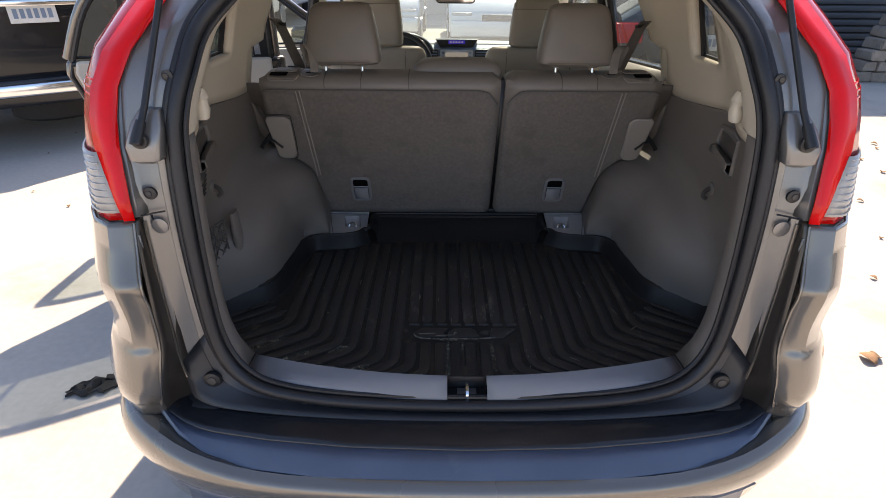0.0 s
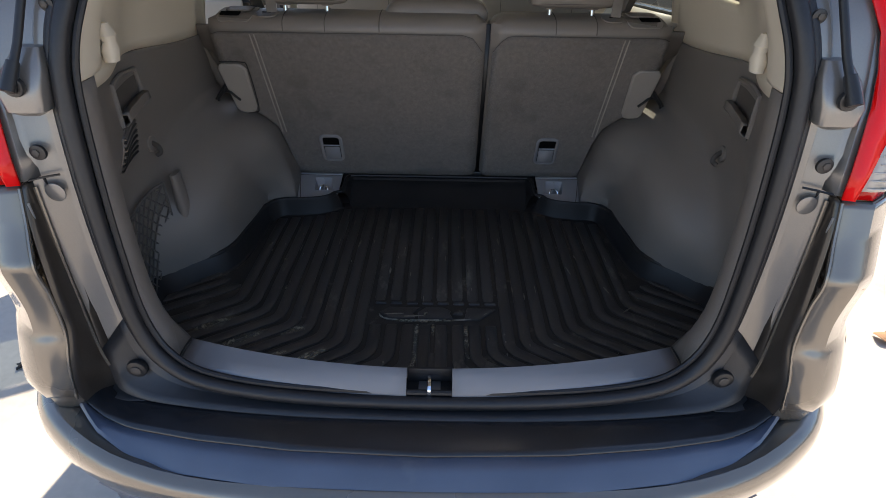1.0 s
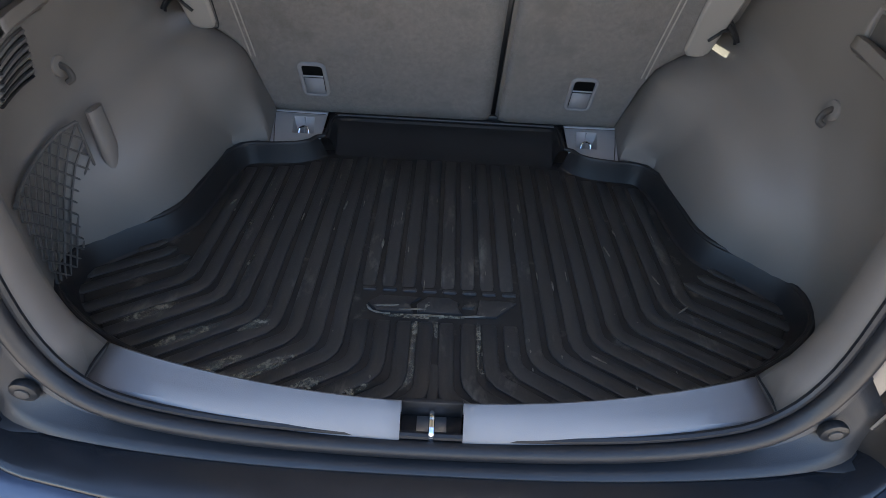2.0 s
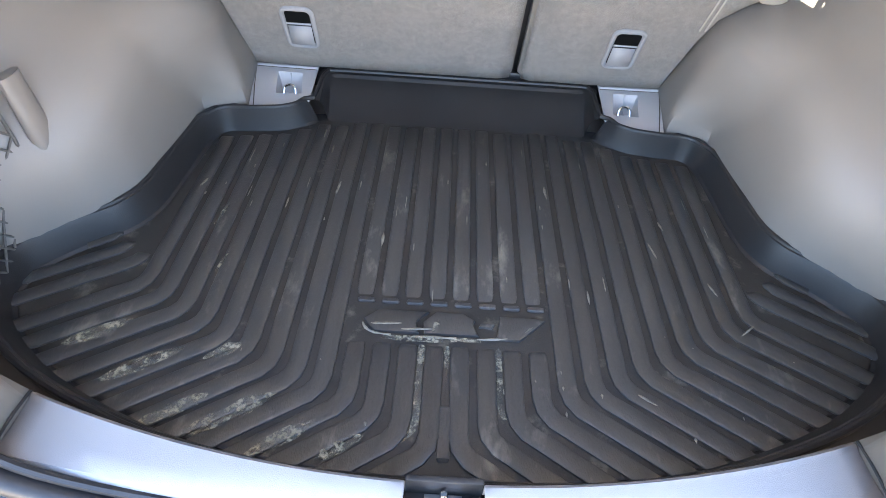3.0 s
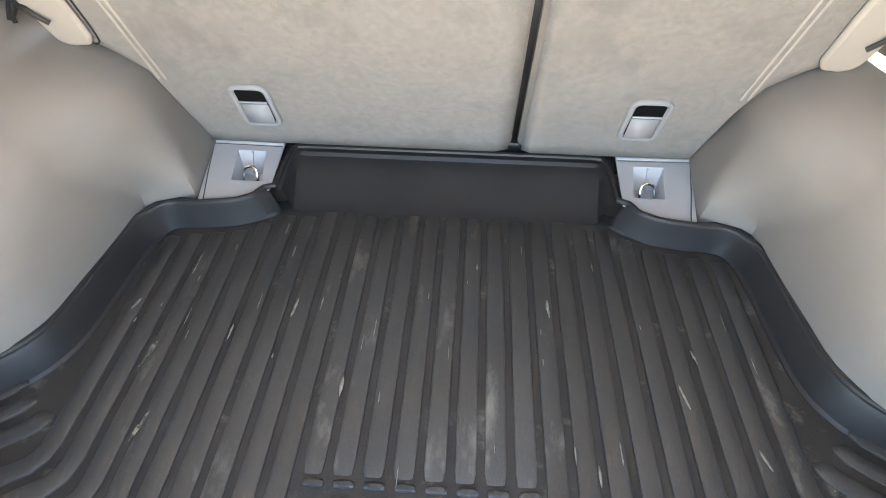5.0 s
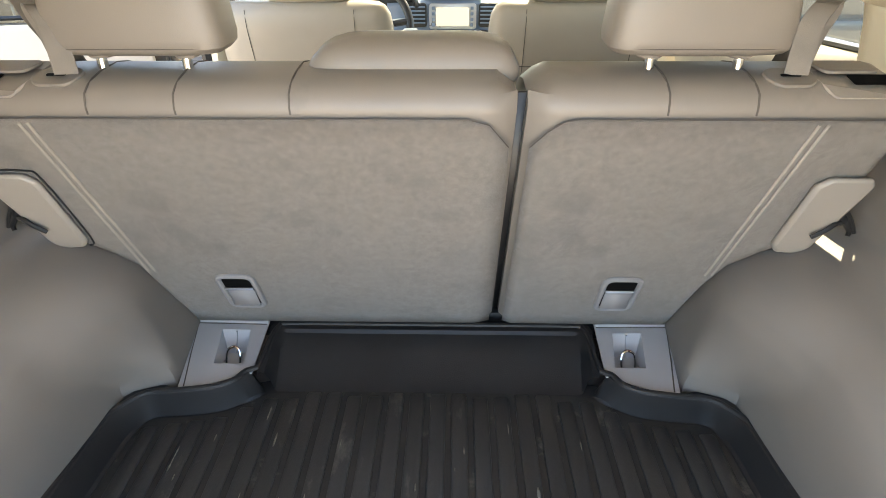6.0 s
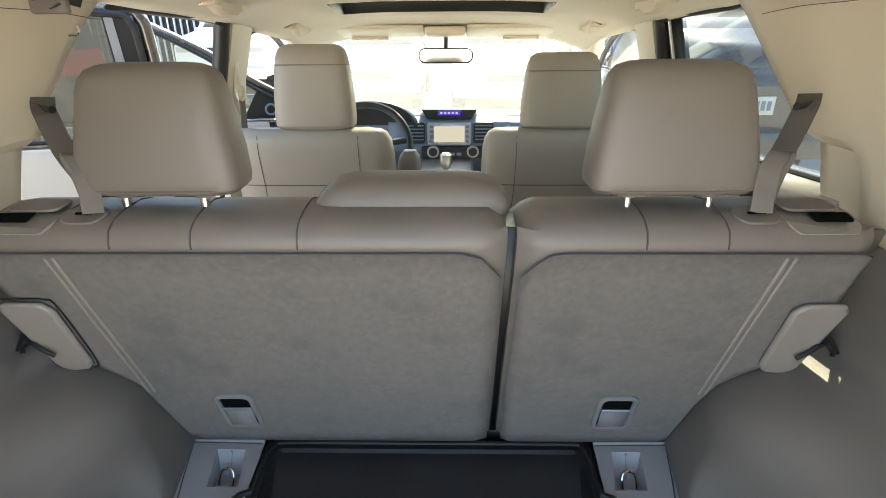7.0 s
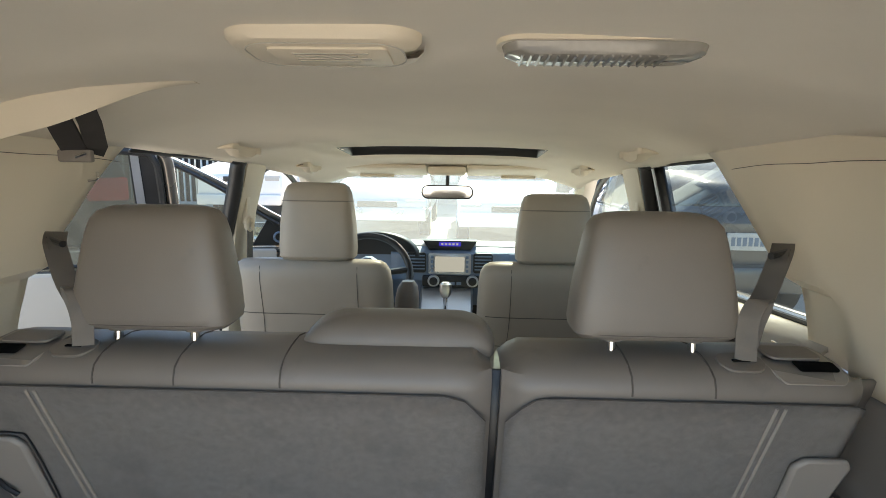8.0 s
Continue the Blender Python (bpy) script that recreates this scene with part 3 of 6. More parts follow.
# one pad in two colours: dark where it mirrors shade, blue towards the sky
pad_ = part("step_pad", loft(prow), M_TREAD, bumper, "smooth plastic step pad coloured black for its dark reflection", solid=0.004)
part("pad_slope", loft(srow), M_PAD, pad_, "scuffed sloping edge coloured blue-grey for the sky on it", solid=0.004)

DATUM[0] = PLAIN
# outer body: sides with wheel arches, roof, bonnet, raised tailgate
RW, FW = .98, 3.60                       # axle lines


def arch(yc, r=.39, n=9):
    return [(yc - r * math.cos(math.pi * k / (n - 1)), G + .33 + r * math.sin(math.pi * k / (n - 1)) * .96) for k in range(n)]


for s in (-1, 1):
    rear_q = [(.50, .36)] + arch(RW) + [(1.42, .42), (1.36, .62), (1.26, .95), (1.17, 1.21), (.62, 1.22), (.50, 1.06)]
    front_q = [(3.12, .40)] + arch(FW) + [(4.28, .36), (4.36, .62), (4.30, .84), (3.75, .93), (3.45, .955), (3.12, .985)]
    for nm, outl in (("rear_quarter", rear_q), ("front_wing", front_q)):
        bm = prism(outl, "x", s * .875, s * .892)
        bmesh.ops.triangulate(bm, faces=[f for f in bm.faces if len(f.verts) > 4])
        part(nm, bm, M_PAINT, car)
    part("wing_top", loft([[(s * x, y, z) for x, z in ((.76, zt + .015), (.83, zt - .01), (.875, zt - .05), (.888, zt - .12))] for y, zt in ((3.12, 1.02), (3.45, .995), (3.75, .97), (4.1, .93), (4.32, .87))]), M_PAINT, car, solid=.008)
    part("head_lamp", loft([[(s * x, y, z) for x, y in ((.50, 4.44), (.68, 4.36), (.80, 4.22), (.86, 4.05))] for z in (.74, .80, .88)]), M_CLEAR, car, solid=.01)
    if s > 0:
        DATUM[0] = CABIN
        part("door_skin", box((.850, 1.30, .44), (.872, 1.95, 1.20), .008), M_PAINT, car)
        part("front_door_skin", box((.850, 1.96, .44), (.872, 2.95, 1.19), .008), M_PAINT, car)
        DATUM[0] = PLAIN
    part("rocker", box((min(s * .80, s * .885), 1.38, .36), (max(s * .80, s * .885), 3.14, .45), .01), M_PAINT, car)
    part("sill_cladding", box((min(s * .84, s * .895), 1.42, .26), (max(s * .84, s * .895), 3.16, .40), .015), M_PAD, car)
    for yc in (RW, FW):
        w = part("wheel", cushion([(G + .34 + dz, s * .79, yc, .105, math.sqrt(max(0.0, .34 ** 2 - dz ** 2))) for dz in np.linspace(-.338, .338, 21)], 6, 24), M_TYRE, car, "tyre on an alloy wheel")
        part("rim", disc((s * .885, yc, G + .34), .215, .03, "x", 28, .01), M_RIM, w)
        for k in range(5):
            a = math.tau * k / 5
            part("spoke", box((s * .897 - .006, yc - .02, G + .34), (s * .897 + .006, yc + .02, G + .34 + .19), .004), M_RIM, w).matrix_basis = Matrix.Translation((s * .897, yc - 2.2, .34)) @ Matrix.Rotation(a, 4, "X") @ Matrix.Translation((-s * .897, -(yc - 2.2), -.34))
DATUM[0] = CABIN
roof_rows = []
for y, z, w in ((.50, 1.655, .56), (.62, 1.672, .60), (1.0, 1.70, .62), (1.6, 1.715, .63), (1.98, 1.715, .63)):
    roof_rows.append([(x * w, y, z - .035 * abs(x) ** 3) for x in np.linspace(-1, 1, 13)])
part("roof", loft(roof_rows), M_PAINT, car, solid=0.012)
part("front_roof", loft([[(x * w, y, z - .035 * abs(x) ** 3) for x in np.linspace(-1, 1, 13)] for y, z, w in ((2.52, 1.705, .62), (2.70, 1.68, .61), (2.82, 1.645, .60))]), M_PAINT, car, solid=0.012)
for s in (-1, 1):
    part("roof_side", loft([[(s * x, y, z) for x, z in ((.40, 1.713), (.52, 1.70), (.625, 1.68))] for y in (1.98, 2.25, 2.52)]), M_PAINT, car, solid=0.012)
    part("cant_rail", loft([[(s * (w + a), y, z + b) for a, b in ((.0, -.035), (.035, -.05), (.05, -.085))] for y, z, w in ((.50, 1.655, .56), (.62, 1.672, .60), (1.0, 1.70, .62), (1.6, 1.715, .63), (2.1, 1.715, .63), (2.52, 1.705, .62), (2.82, 1.645, .60))]), M_PAINT, car, solid=0.01)
part("sunroof_glass", loft([[(-.43, 2.0, 1.708), (.43, 2.0, 1.708)], [(-.43, 2.56, 1.706), (.43, 2.56, 1.706)]]), M_GLASS_R, car, "dark sliding roof glass")
DATUM[0] = PLAIN
part("bonnet", loft([[(x * w, y, z - .05 * abs(x) ** 3) for x in np.linspace(-1, 1, 11)] for y, z, w in ((3.42, .93, .80), (3.6, .92, .80), (4.0, .87, .78), (4.3, .81, .74), (4.42, .77, .70))]), M_PAINT, car, solid=0.012)
part("front_bumper", loft([[(x, 4.46 - .22 * abs(x / .86) ** 3 - o, z) for x in np.linspace(-.86, .86, 15)] for z, o in ((.88, .05), (.80, .0), (.6, .0), (.45, .03), (.32, .1))]), M_PAINT, car, solid=0.02)
# tailgate, raised over the opening on its struts
tg = part("tailgate", loft([[(x * w, y, z + .05 * (1 - x * x)) for x in np.linspace(-1, 1, 11)] for y, z, w in ((.50, 1.70, .58), (.26, 1.86, .64), (-.02, 2.03, .68), (-.34, 2.18, .66))]), M_PAINT, car, "raised tailgate", solid=0.05)
floorpan = part("floor_pan", box((-.85, .30, .36), (.85, 4.2, .42), .01), M_BLACK, car)
part("cargo_floor", box((-.72, .20, .52), (.72, 1.36, .588), .01), M_TAUPE, car)
part("cabin_carpet", box((-.80, 1.36, .42), (.80, 3.3, .46), .01), M_CARPET, car)
part("firewall", box((-.80, 3.30, .40), (.80, 3.36, .86), .01), M_BLACK, car)
part("rear_panel", box((-.62, .172, .44), (.62, .20, .60), .006), M_JAMB, car)

# ---------- cargo bay trim ----------
OUTER = [(.28, .570), (.36, .605), (.45, .648), (.55, .686), (.64, .708), (.80, .718), (.94, .720), (1.06, .720), (1.3, .718)]
HOUSE = [(.40, .755), (.49, .742), (.54, .722), (.60, .672), (.65, .616), (.72, .584), (.85, .572), (1.0, .562), (1.08, .556), (1.2, .548), (1.36, .545)]
SWELL = [(-.40, 0), (-.22, .008), (-.13, .04), (-.09, .10), (-.06, .22), (-.038, .38), (-.015, .68), (.01, .86), (.04, .96), (.09, 1)]      # how far the housing has drawn back, by height over its crown


def trim_top(y):
    """Height of the joint between the taupe trim and the cream panel over it."""
    return 1.200 - .050 * smooth((y - .5) / .6)


def wall_x(y, z):
    """Half width of the cargo bay at a place: the flat side with the wheel housing swelling out of its foot."""
    o = lerp_at(OUTER, y) + .016 * smooth((1.08 - z) / .15) + .055 * smooth((1.06 - z) / .2) * (1 - smooth((y - .46) / .2))
    k = smooth((z - .66) / .15)
    near = smooth((y - .985 + .12 * k) / (.045 + .17 * k))          # the nook beside the tie-downs, fading out upwards
    h = min(lerp_at(HOUSE, min(y, .97)) * (1 - near) + (.478 + .15 * (y - 1.03) + .025 * k) * near, o)
    arch_top = .585 + .365 * math.sqrt(max(.05, 1 - ((min(y, 1.06) - 1.0) / .49) ** 2))
    return h + (o - h) * lerp_at(SWELL, z - arch_top)


ring_side = [p for p in ring if p.x > 0]
RZ = [((TAIL @ p).z, (TAIL @ p).x) for p in ring_side if p.z > .69]
RY = [((TAIL @ p).z, (TAIL @ p).y) for p in ring_side if p.z > .69]
for s, side in ((-1, "left"), (1, "right")):
    trim = thing("cargo_side_trim", (s * .70, .80, .59), "moulded taupe plastic side trim with a swelling wheel housing", "side trim", "side trims of the cargo bay", "structure")
    ys = [.285 + .025 * k for k in range(23)] + [.850 + .0125 * k for k in range(41)]
    part("lower_panel", loft([[(s * wall_x(y, z), y, z) for y, z in ((y, .592 + (trim_top(y) - .592) * k / 70) for y in ys)] for k in range(71)]), M_TAUPE, trim, solid=0.004)
    # garnish that wraps from the seal to the side
    q = 1.02
    yf, yb, zt, zf = .115 + .036 * q, .156 + .082 * q, .669 - .008 * q, .644 + .012 * q
    grow = [[Vector(v) for v in ((.507, yf, zf - .016), (.507, yf + .012, zf + .006), (.507, yf + .03, zf + (zt - zf) * .6), (.507, yb - .010, zt - .002), (.507, yb, zt - .003), (.507, yb + .004, zt - .03))]]
    for p in ring_side:
        if .712 < p.z < 1.205:
            grow.append([outward(p, 0.006) + Vector((0, -.004, 0)), outward(p, -.006) + Vector((0, .012, 0)), outward(p, -.006) + Vector((0, .036, 0)), outward(p, .004) + Vector((0, .066, 0)), outward(p, .020) + Vector((0, .086, 0)), outward(p, .046) + Vector((0, .094, 0))])
    grow[-1] = [Vector((v.x, v.y, 1.204)) for v in grow[-1]]
    DATUM[0] = TAIL
    part("garnish", loft([[(s * v.x, v.y, v.z) for v in r] for r in grow]), M_TAUPE, trim, solid=0.004)
    part("clip", cushion([(1.205, s * .574, .372, .010, .014), (1.225, s * .572, .372, .013, .017), (1.24, s * .570, .372, .009, .012), (1.25, s * .570, .372, .012, .016), (1.27, s * .574, .374, .008, .010)], 3, 14), M_CREAM, trim, "cream hook clip")
    DATUM[0] = PLAIN
    # hand pocket
    def on_wall(y, z, d):
        return (s * (wall_x(y, z) - d), y, z)

    pk = part("hand_pocket", loft([[on_wall(y, z, d + .004 * math.sin((y - .505) * 17)) for y in np.linspace(.505, .68, 9)] for z, d in ((1.072, .0), (1.077, .016), (1.085, .024), (1.101, .022), (1.101, .010))]), M_TAUPE, trim, "hand pocket with a projecting lip", solid=0.003)
    # flat dark sheet on the wall, coloured as the shade inside the pocket
    part("pocket_back", loft([[on_wall(y, z, .0032) for y in np.linspace(.512, .675, 7)] for z in (1.097, 1.112, 1.128, 1.140)]), M_SEAM_SHADE, pk)
    part("pocket_edge", tube([on_wall(.503, 1.074, .004), on_wall(.503, 1.12, .006), on_wall(.508, 1.158, .005), on_wall(.59, 1.160, .005), on_wall(.677, 1.152, .005), on_wall(.684, 1.12, .006), on_wall(.682, 1.074, .004)], .006, 8), M_TAUPE, pk)
    # dark bar under the lip, its shade put in as colour
    part("pocket_shadow_gap", tube([on_wall(y, 1.068, .002) for y in np.linspace(.505, .682, 6)], .003, 5), M_SEAM_SHADE, pk)
    # bag hook
    hk = part("bag_hook", disc((s * (wall_x(.685, .965) - .004), .685, .965), .020, .010, "x", 18, .003), M_TAUPE, trim, "folding bag hook")
    part("hook_arm", tube(spline([(s * (wall_x(.685, .955) - a), .685 + b, .965 + c) for a, b, c in ((.006, 0, .004), (.022, -.004, -.004), (.028, -.008, -.018), (.018, -.012, -.026))], 4), .006, 8), M_GRILLE, hk)
    if s < 0:
        vent = part("air_vent", loft([[(s * (wall_x(y, z) - .003), y, z) for y in (.47, .51, .56, .605)] for z in (.980, 1.00, 1.03, 1.06)]), M_TAUPE, trim, "slotted air vent", solid=0.004)
        for k in range(6):
            z = .986 + k * .0135
            part("slat", tube([(s * (wall_x(y, z) - .007), y, z + .003) for y in (.475, .52, .56, .60)], .0042, 6, flat=.6), M_TAUPE, vent)
            part("slot", tube([(s * (wall_x(y, z) - .0062), y, z - .005) for y in (.477, .52, .56, .598)], .0036, 6, flat=.6), M_BLACK, vent)
        part("net_post", cushion([(z, s * (wall_x(.655, .80) + .014), .655, .009 * math.sin(math.pi * min(1, max(.15, (z - .60) / .33))) + .006, .022) for z in np.linspace(.62, .90, 9)], 2.4, 14), M_TAUPE, trim)

# sheets added beside the seats to bar the sun, but for one slit
for s in (-1, 1):
    fill = thing("sun_slit_sheet", (s * .62, 1.10, .64), "taupe sheet added between wheel housing and seat to pass only a sun streak", "moulding", "seat side mouldings", "structure")
    rows, edge_rows = [], []
    for z in [.62 + .02 * k for k in range(15)] + [.915 + .015 * k for k in range(13)] + [1.12, 1.14, 1.16, 1.18]:
        y = 1.29 + (z - .65) * -.40
        xo = wall_x(y, z) + .012
        slit = .670 + (z - .97) * .26                                # slit left open to throw a streak of sun on the wheel housing
        xi = slit - .009 if .935 < z < 1.105 else xo
        rows.append([(s * x, y, z) for x in (.49, .56, (.56 + xi) / 2, xi)])
        if .90 < z < 1.13:
            edge_rows.append([(s * min(slit + .007, xo), y, z), (s * (xo + .004), y, z)])
    part("filler", loft(rows), M_TAUPE, fill, solid=.006)
    part("filler_edge", loft(edge_rows), M_TAUPE, fill, solid=.006)

# upper cream panels with the quarter windows
C_EDGE = [(1.19, 1.15), (1.27, 1.160), (1.37, 1.205), (1.48, 1.295), (1.54, 1.355), (1.60, 1.42)]
C_EDGES = {-1: [(1.19, 1.124), (1.247, 1.124), (1.292, 1.142), (1.368, 1.165), (1.407, 1.20), (1.464, 1.238), (1.519, 1.289), (1.60, 1.36)],
           1: [(1.19, 1.176), (1.241, 1.174), (1.295, 1.185), (1.352, 1.223), (1.422, 1.285), (1.467, 1.325), (1.514, 1.368), (1.60, 1.44)]}
for s in (-1, 1):
    DATUM[0] = PLAIN
    up = thing("pillar_trim", (s * .70, .80, 1.2), "cream moulded pillar trim round the quarter window", "pillar trim", "cream pillar trims", "structure")
    bm = bmesh.new()
    w0, w1 = 1.295, 1.475                                          # the quarter window's sill and head
    zs = [1.201, 1.22, 1.24, 1.26, 1.28] + [w0 + (w1 - w0) * k / 8 for k in range(9)] + [1.49, 1.51, 1.53, 1.55, 1.57, 1.59]
    c_edge = sorted(((CABIN @ Vector((0, y, z))).z, (CABIN @ Vector((0, y, z))).y) for z, y in C_EDGES[s])
    grid = []
    for z in zs:
        zr = min(z, 1.56)
        xs, y0 = lerp_at(RZ, zr), lerp_at(RY, zr) + .08
        y1 = lerp_at(c_edge, z)
        wa, wb = .765 + (z - w0) * .24, .935 + (z - w0) * .12
        main = .722 - .235 * (z - 1.2) - .25 * max(0, z - 1.5)
        row = []
        for y in [y0 + (wa - y0) * k / 12 for k in range(12)] + [wa + (wb - wa) * k / 6 for k in range(6)] + [wb + (y1 - wb) * k / 14 for k in range(15)]:
            row.append((s * (xs + .030 + (main - xs - .030) * smooth((y - y0) / .42) + .036 * smooth((y - y1 + .16) / .05) * (1 - smooth((z - 1.281) / .013))), y, z if z >= w0 else w0 - (w0 - z) * (w0 - trim_top(y) - .001) / (w0 - 1.201)))
        grid.append(row)
    vs = [[bm.verts.new(p) for p in r] for r in grid]
    for i in range(len(zs) - 1):
        for k in range(len(grid[0]) - 1):
            if 5 <= i < 13 and 12 <= k < 18:
                continue
            bm.faces.new((vs[i][k], vs[i][k + 1], vs[i + 1][k + 1], vs[i + 1][k]))
    loop = [grid[5][k] for k in range(12, 18)] + [grid[i][18] for i in range(5, 13)] + [grid[13][k] for k in range(18, 12, -1)] + [grid[i][12] for i in range(13, 5, -1)]
    part("window_reveal", loft([loop, [(x + s * .030, y, z) for x, y, z in loop]], closed=True), M_CREAM, up, solid=0.003)
    part("window_rubber", tube([(x + s * .030, y, z) for x, y, z in loop], .009, 6, closed=True), M_BLACK, up)
    part("quarter_window", loft([[(grid[i][k][0] + s * .034, grid[i][k][1], grid[i][k][2]) for k in (12, 15, 18)] for i in (5, 9, 13)]), M_GLASS_D, up, "small dark quarter window")
    part("panel", bm, M_CREAM, up, solid=0.005)
    grow = []
    for p in ring_side:
        if 1.19 < p.z < 1.56:
            grow.append([outward(p, 0.006) + Vector((0, -.004, 0)), outward(p, -.006) + Vector((0, .012, 0)), outward(p, -.004) + Vector((0, .05, 0)), outward(p, .006) + Vector((0, .09, 0)), outward(p, .022) + Vector((0, .122, 0)), outward(p, .045) + Vector((0, .14, 0))])
    grow[0] = [Vector((v.x, v.y, 1.206)) for v in grow[0]]
    DATUM[0] = TAIL
    part("garnish", loft([[(s * v.x, v.y, v.z) for v in r] for r in grow]), M_CREAM, up, solid=0.004)
    DATUM[0] = CABIN
    # outer skin round the quarter window
    part("outer_pillar", loft([[(s * x, y, z) for y in (.36 + (z - 1.2) * .55, .70)] for x, z in ((.80, 1.20), (.76, 1.32), (.71, 1.45), (.64, 1.60))]), M_PAINT, car, solid=0.006)
    part("outer_pillar_front", loft([[(s * x, y, z) for y in (.95, lerp_at(C_EDGE, z) - .16)] for x, z in ((.80, 1.20), (.76, 1.32), (.71, 1.45), (.64, 1.60))]), M_PAINT, car, solid=0.006)

DATUM[0] = TAIL
# sill trim and latch
sill = thing("sill_trim", (0, .19, .66), "grey plastic loading sill trim with a latch recess", "sill trim", "", "structure")


def sill_rows(x0, x1, n=16):
    rows = []
    for x in np.linspace(x0, x1, n):
        q = (x / .5) ** 2
        yf, yb = .115 + .036 * q, .156 + .082 * q
        zt, zf = .669 - .008 * q, .644 + .012 * q
        rows.append([(x, yf, zf - .016), (x, yf + .003, zf - .004), (x, yf + .012, zf + .006), (x, yf + (yb - yf) * .5, zf + (zt - zf) * .72), (x, yb - .010, zt - .002), (x, yb - .003, zt), (x, yb, zt - .003), (x, yb + .003, zt - .03)])
    return rows


for s in (-1, 1):
    part("sill_cover", loft(sill_rows(s * .045, s * .505)), M_SILL, sill, solid=0.004)
    part("sill_end", tube(spline([(s * .507, y, z) for y, z in ((.150, .642), (.163, .664), (.20, .668), (.240, .664))], 4), .002, 5), M_BLACK, sill)
part("latch_recess", box((-.045, .112, .620), (.045, .172, .628), .002), M_BLACK, sill)
part("latch_back", box((-.045, .160, .625), (.045, .168, .662), .002), M_BLACK, sill)
part("striker", tube(spline([(0, .118, .628), (0, .118, .645), (0, .126, .651), (0, .146, .651), (0, .154, .645), (0, .154, .628)], 3), .0045, 8), M_CHROME, sill, "bright steel latch striker")
part("striker_plate", box((-.022, .114, .627), (.022, .158, .631), .001), M_STEEL, sill)

DATUM[0] = PLAIN
# ---------- cargo mat ----------
mat_thing = thing("cargo_mat", (0, .65, .59), "black moulded rubber cargo mat with raised ribs, dusty", "cargo mat")
HALF = [(0, .228), (.17, .232), (.32, .255), (.45, .296), (.56, .345), (.64, .40), (.688, .45), (.703, .495), (.694, .545), (.645, .60), (.592, .645), (.560, .705), (.550, .80), (.545, .90), (.536, .955), (.515, .982), (.46, .988), (.40, .998), (.366, 1.014), (.345, 1.028), (.325, 1.042), (.30, 1.050), (.15, 1.056), (0, 1.056)]
half = [Vector((p.x, p.y)) for p in spline([(x, y, 0) for x, y in HALF], 3)]
outline = half + [Vector((-p.x, p.y)) for p in half[-2:0:-1]]
ZF = .598
no = len(outline)
normals = []
for i in range(no):
    d = outline[(i + 1) % no] - outline[i - 1]
    normals.append(Vector((d.y, -d.x)).normalized())


def lip(p):
    """How far the mat's wall leans out: a wide ramp at the back, steep elsewhere."""
    notch = smooth((abs(p.x) - .335) / .03) * smooth((p.y - .94) / .03)
    return .022 - .012 * notch


def tall(p):
    """The wall's height: none where the ramp begins."""
    return 1 - smooth((.338 - abs(p.x)) / .02) * smooth((p.y - 1.01) / .02)


def ear(p):
    """How much the rim widens at the back corners, where it laps up against the side trim."""
    return .034 * math.exp(-((abs(p.x) - .522) / .030) ** 2) * smooth((p.y - .93) / .04)


bm = bmesh.new()
rings = []
for k, z in ((-.30, ZF + .001), (-.12, ZF - .001), (.12, ZF + .004), (.62, ZF + .044), (.80, ZF + .052), (1.02, ZF + .0545), (1.30, ZF + .0545), (1.50, ZF + .049), (1.52, ZF + .03)):
    rings.append([bm.verts.new((p.x + n.x * (lip(p) * min(k, 1) + (.016 + ear(p)) * max(0, k - 1)), p.y + n.y * (lip(p) * min(k, 1) + (.016 + 2 * ear(p)) * max(0, k - 1)), ZF + (z - ZF) * tall(p))) for p, n in zip(outline, normals)])
for a, b in zip(rings, rings[1:]):
    for i in range(no):
        j = (i + 1) % no
        bm.faces.new((a[i], a[j], b[j], b[i]))
f = bm.faces.new(rings[0])
bmesh.ops.triangulate(bm, faces=[f])
part("tray", bm, M_WALLMAT, mat_thing, solid=0.0, angle=28)
order = [(p, n) for p, n in list(zip(outline, normals)) if tall(p) > .98 and p.x >= 0], [(p, n) for p, n in list(zip(outline, normals)) if tall(p) > .98 and p.x < 0]
right_rim = [(p.x + n.x * (lip(p) + .004), p.y + n.y * (lip(p) + .004), ZF + .0535) for p, n in order[0]]
left_rim = [(-x, y, z) for x, y, z in right_rim]
back_edge = spline([(.334, 1.062, ZF + .0535), (.333, 1.10, ZF + .0535), (.333, 1.155, ZF + .0535), (.325, 1.184, ZF + .0535), (.305, 1.193, ZF + .0535), (.15, 1.194, ZF + .0535)], 4)
part("rim_bead", tube(right_rim + [tuple(v) for v in back_edge] + [(-v.x, v.y, v.z) for v in back_edge[::-1]] + left_rim[::-1], .0055, 8), M_WALLMAT, mat_thing)
ramp = []
for v in np.linspace(0, 1, 12):
    y, z, hw = 1.048 + .122 * v, ZF + .001 + .046 * smooth(v) * .6 + .046 * v * .4, .304 + .010 * v
    zr = ZF + .0535
    ramp.append([(-hw - .030, y, zr - .012), (-hw - .026, y, zr), (-hw - .014, y, zr), (-hw - .006, y, z + (zr - z) * .7), (-hw, y, z + .004)] + [(x, y, z) for x in np.linspace(-hw + .008, hw - .008, 9)] + [(hw, y, z + .004), (hw + .006, y, z + (zr - z) * .7), (hw + .014, y, zr), (hw + .026, y, zr), (hw + .030, y, zr - .012)])
for y, z in ((1.176, ZF + .0535), (1.195, ZF + .0535), (1.197, ZF + .03)):
    ramp.append([(p[0] * (1 if y < 1.18 else .985), y, min(z, ZF + .0535)) for p in ramp[11]])
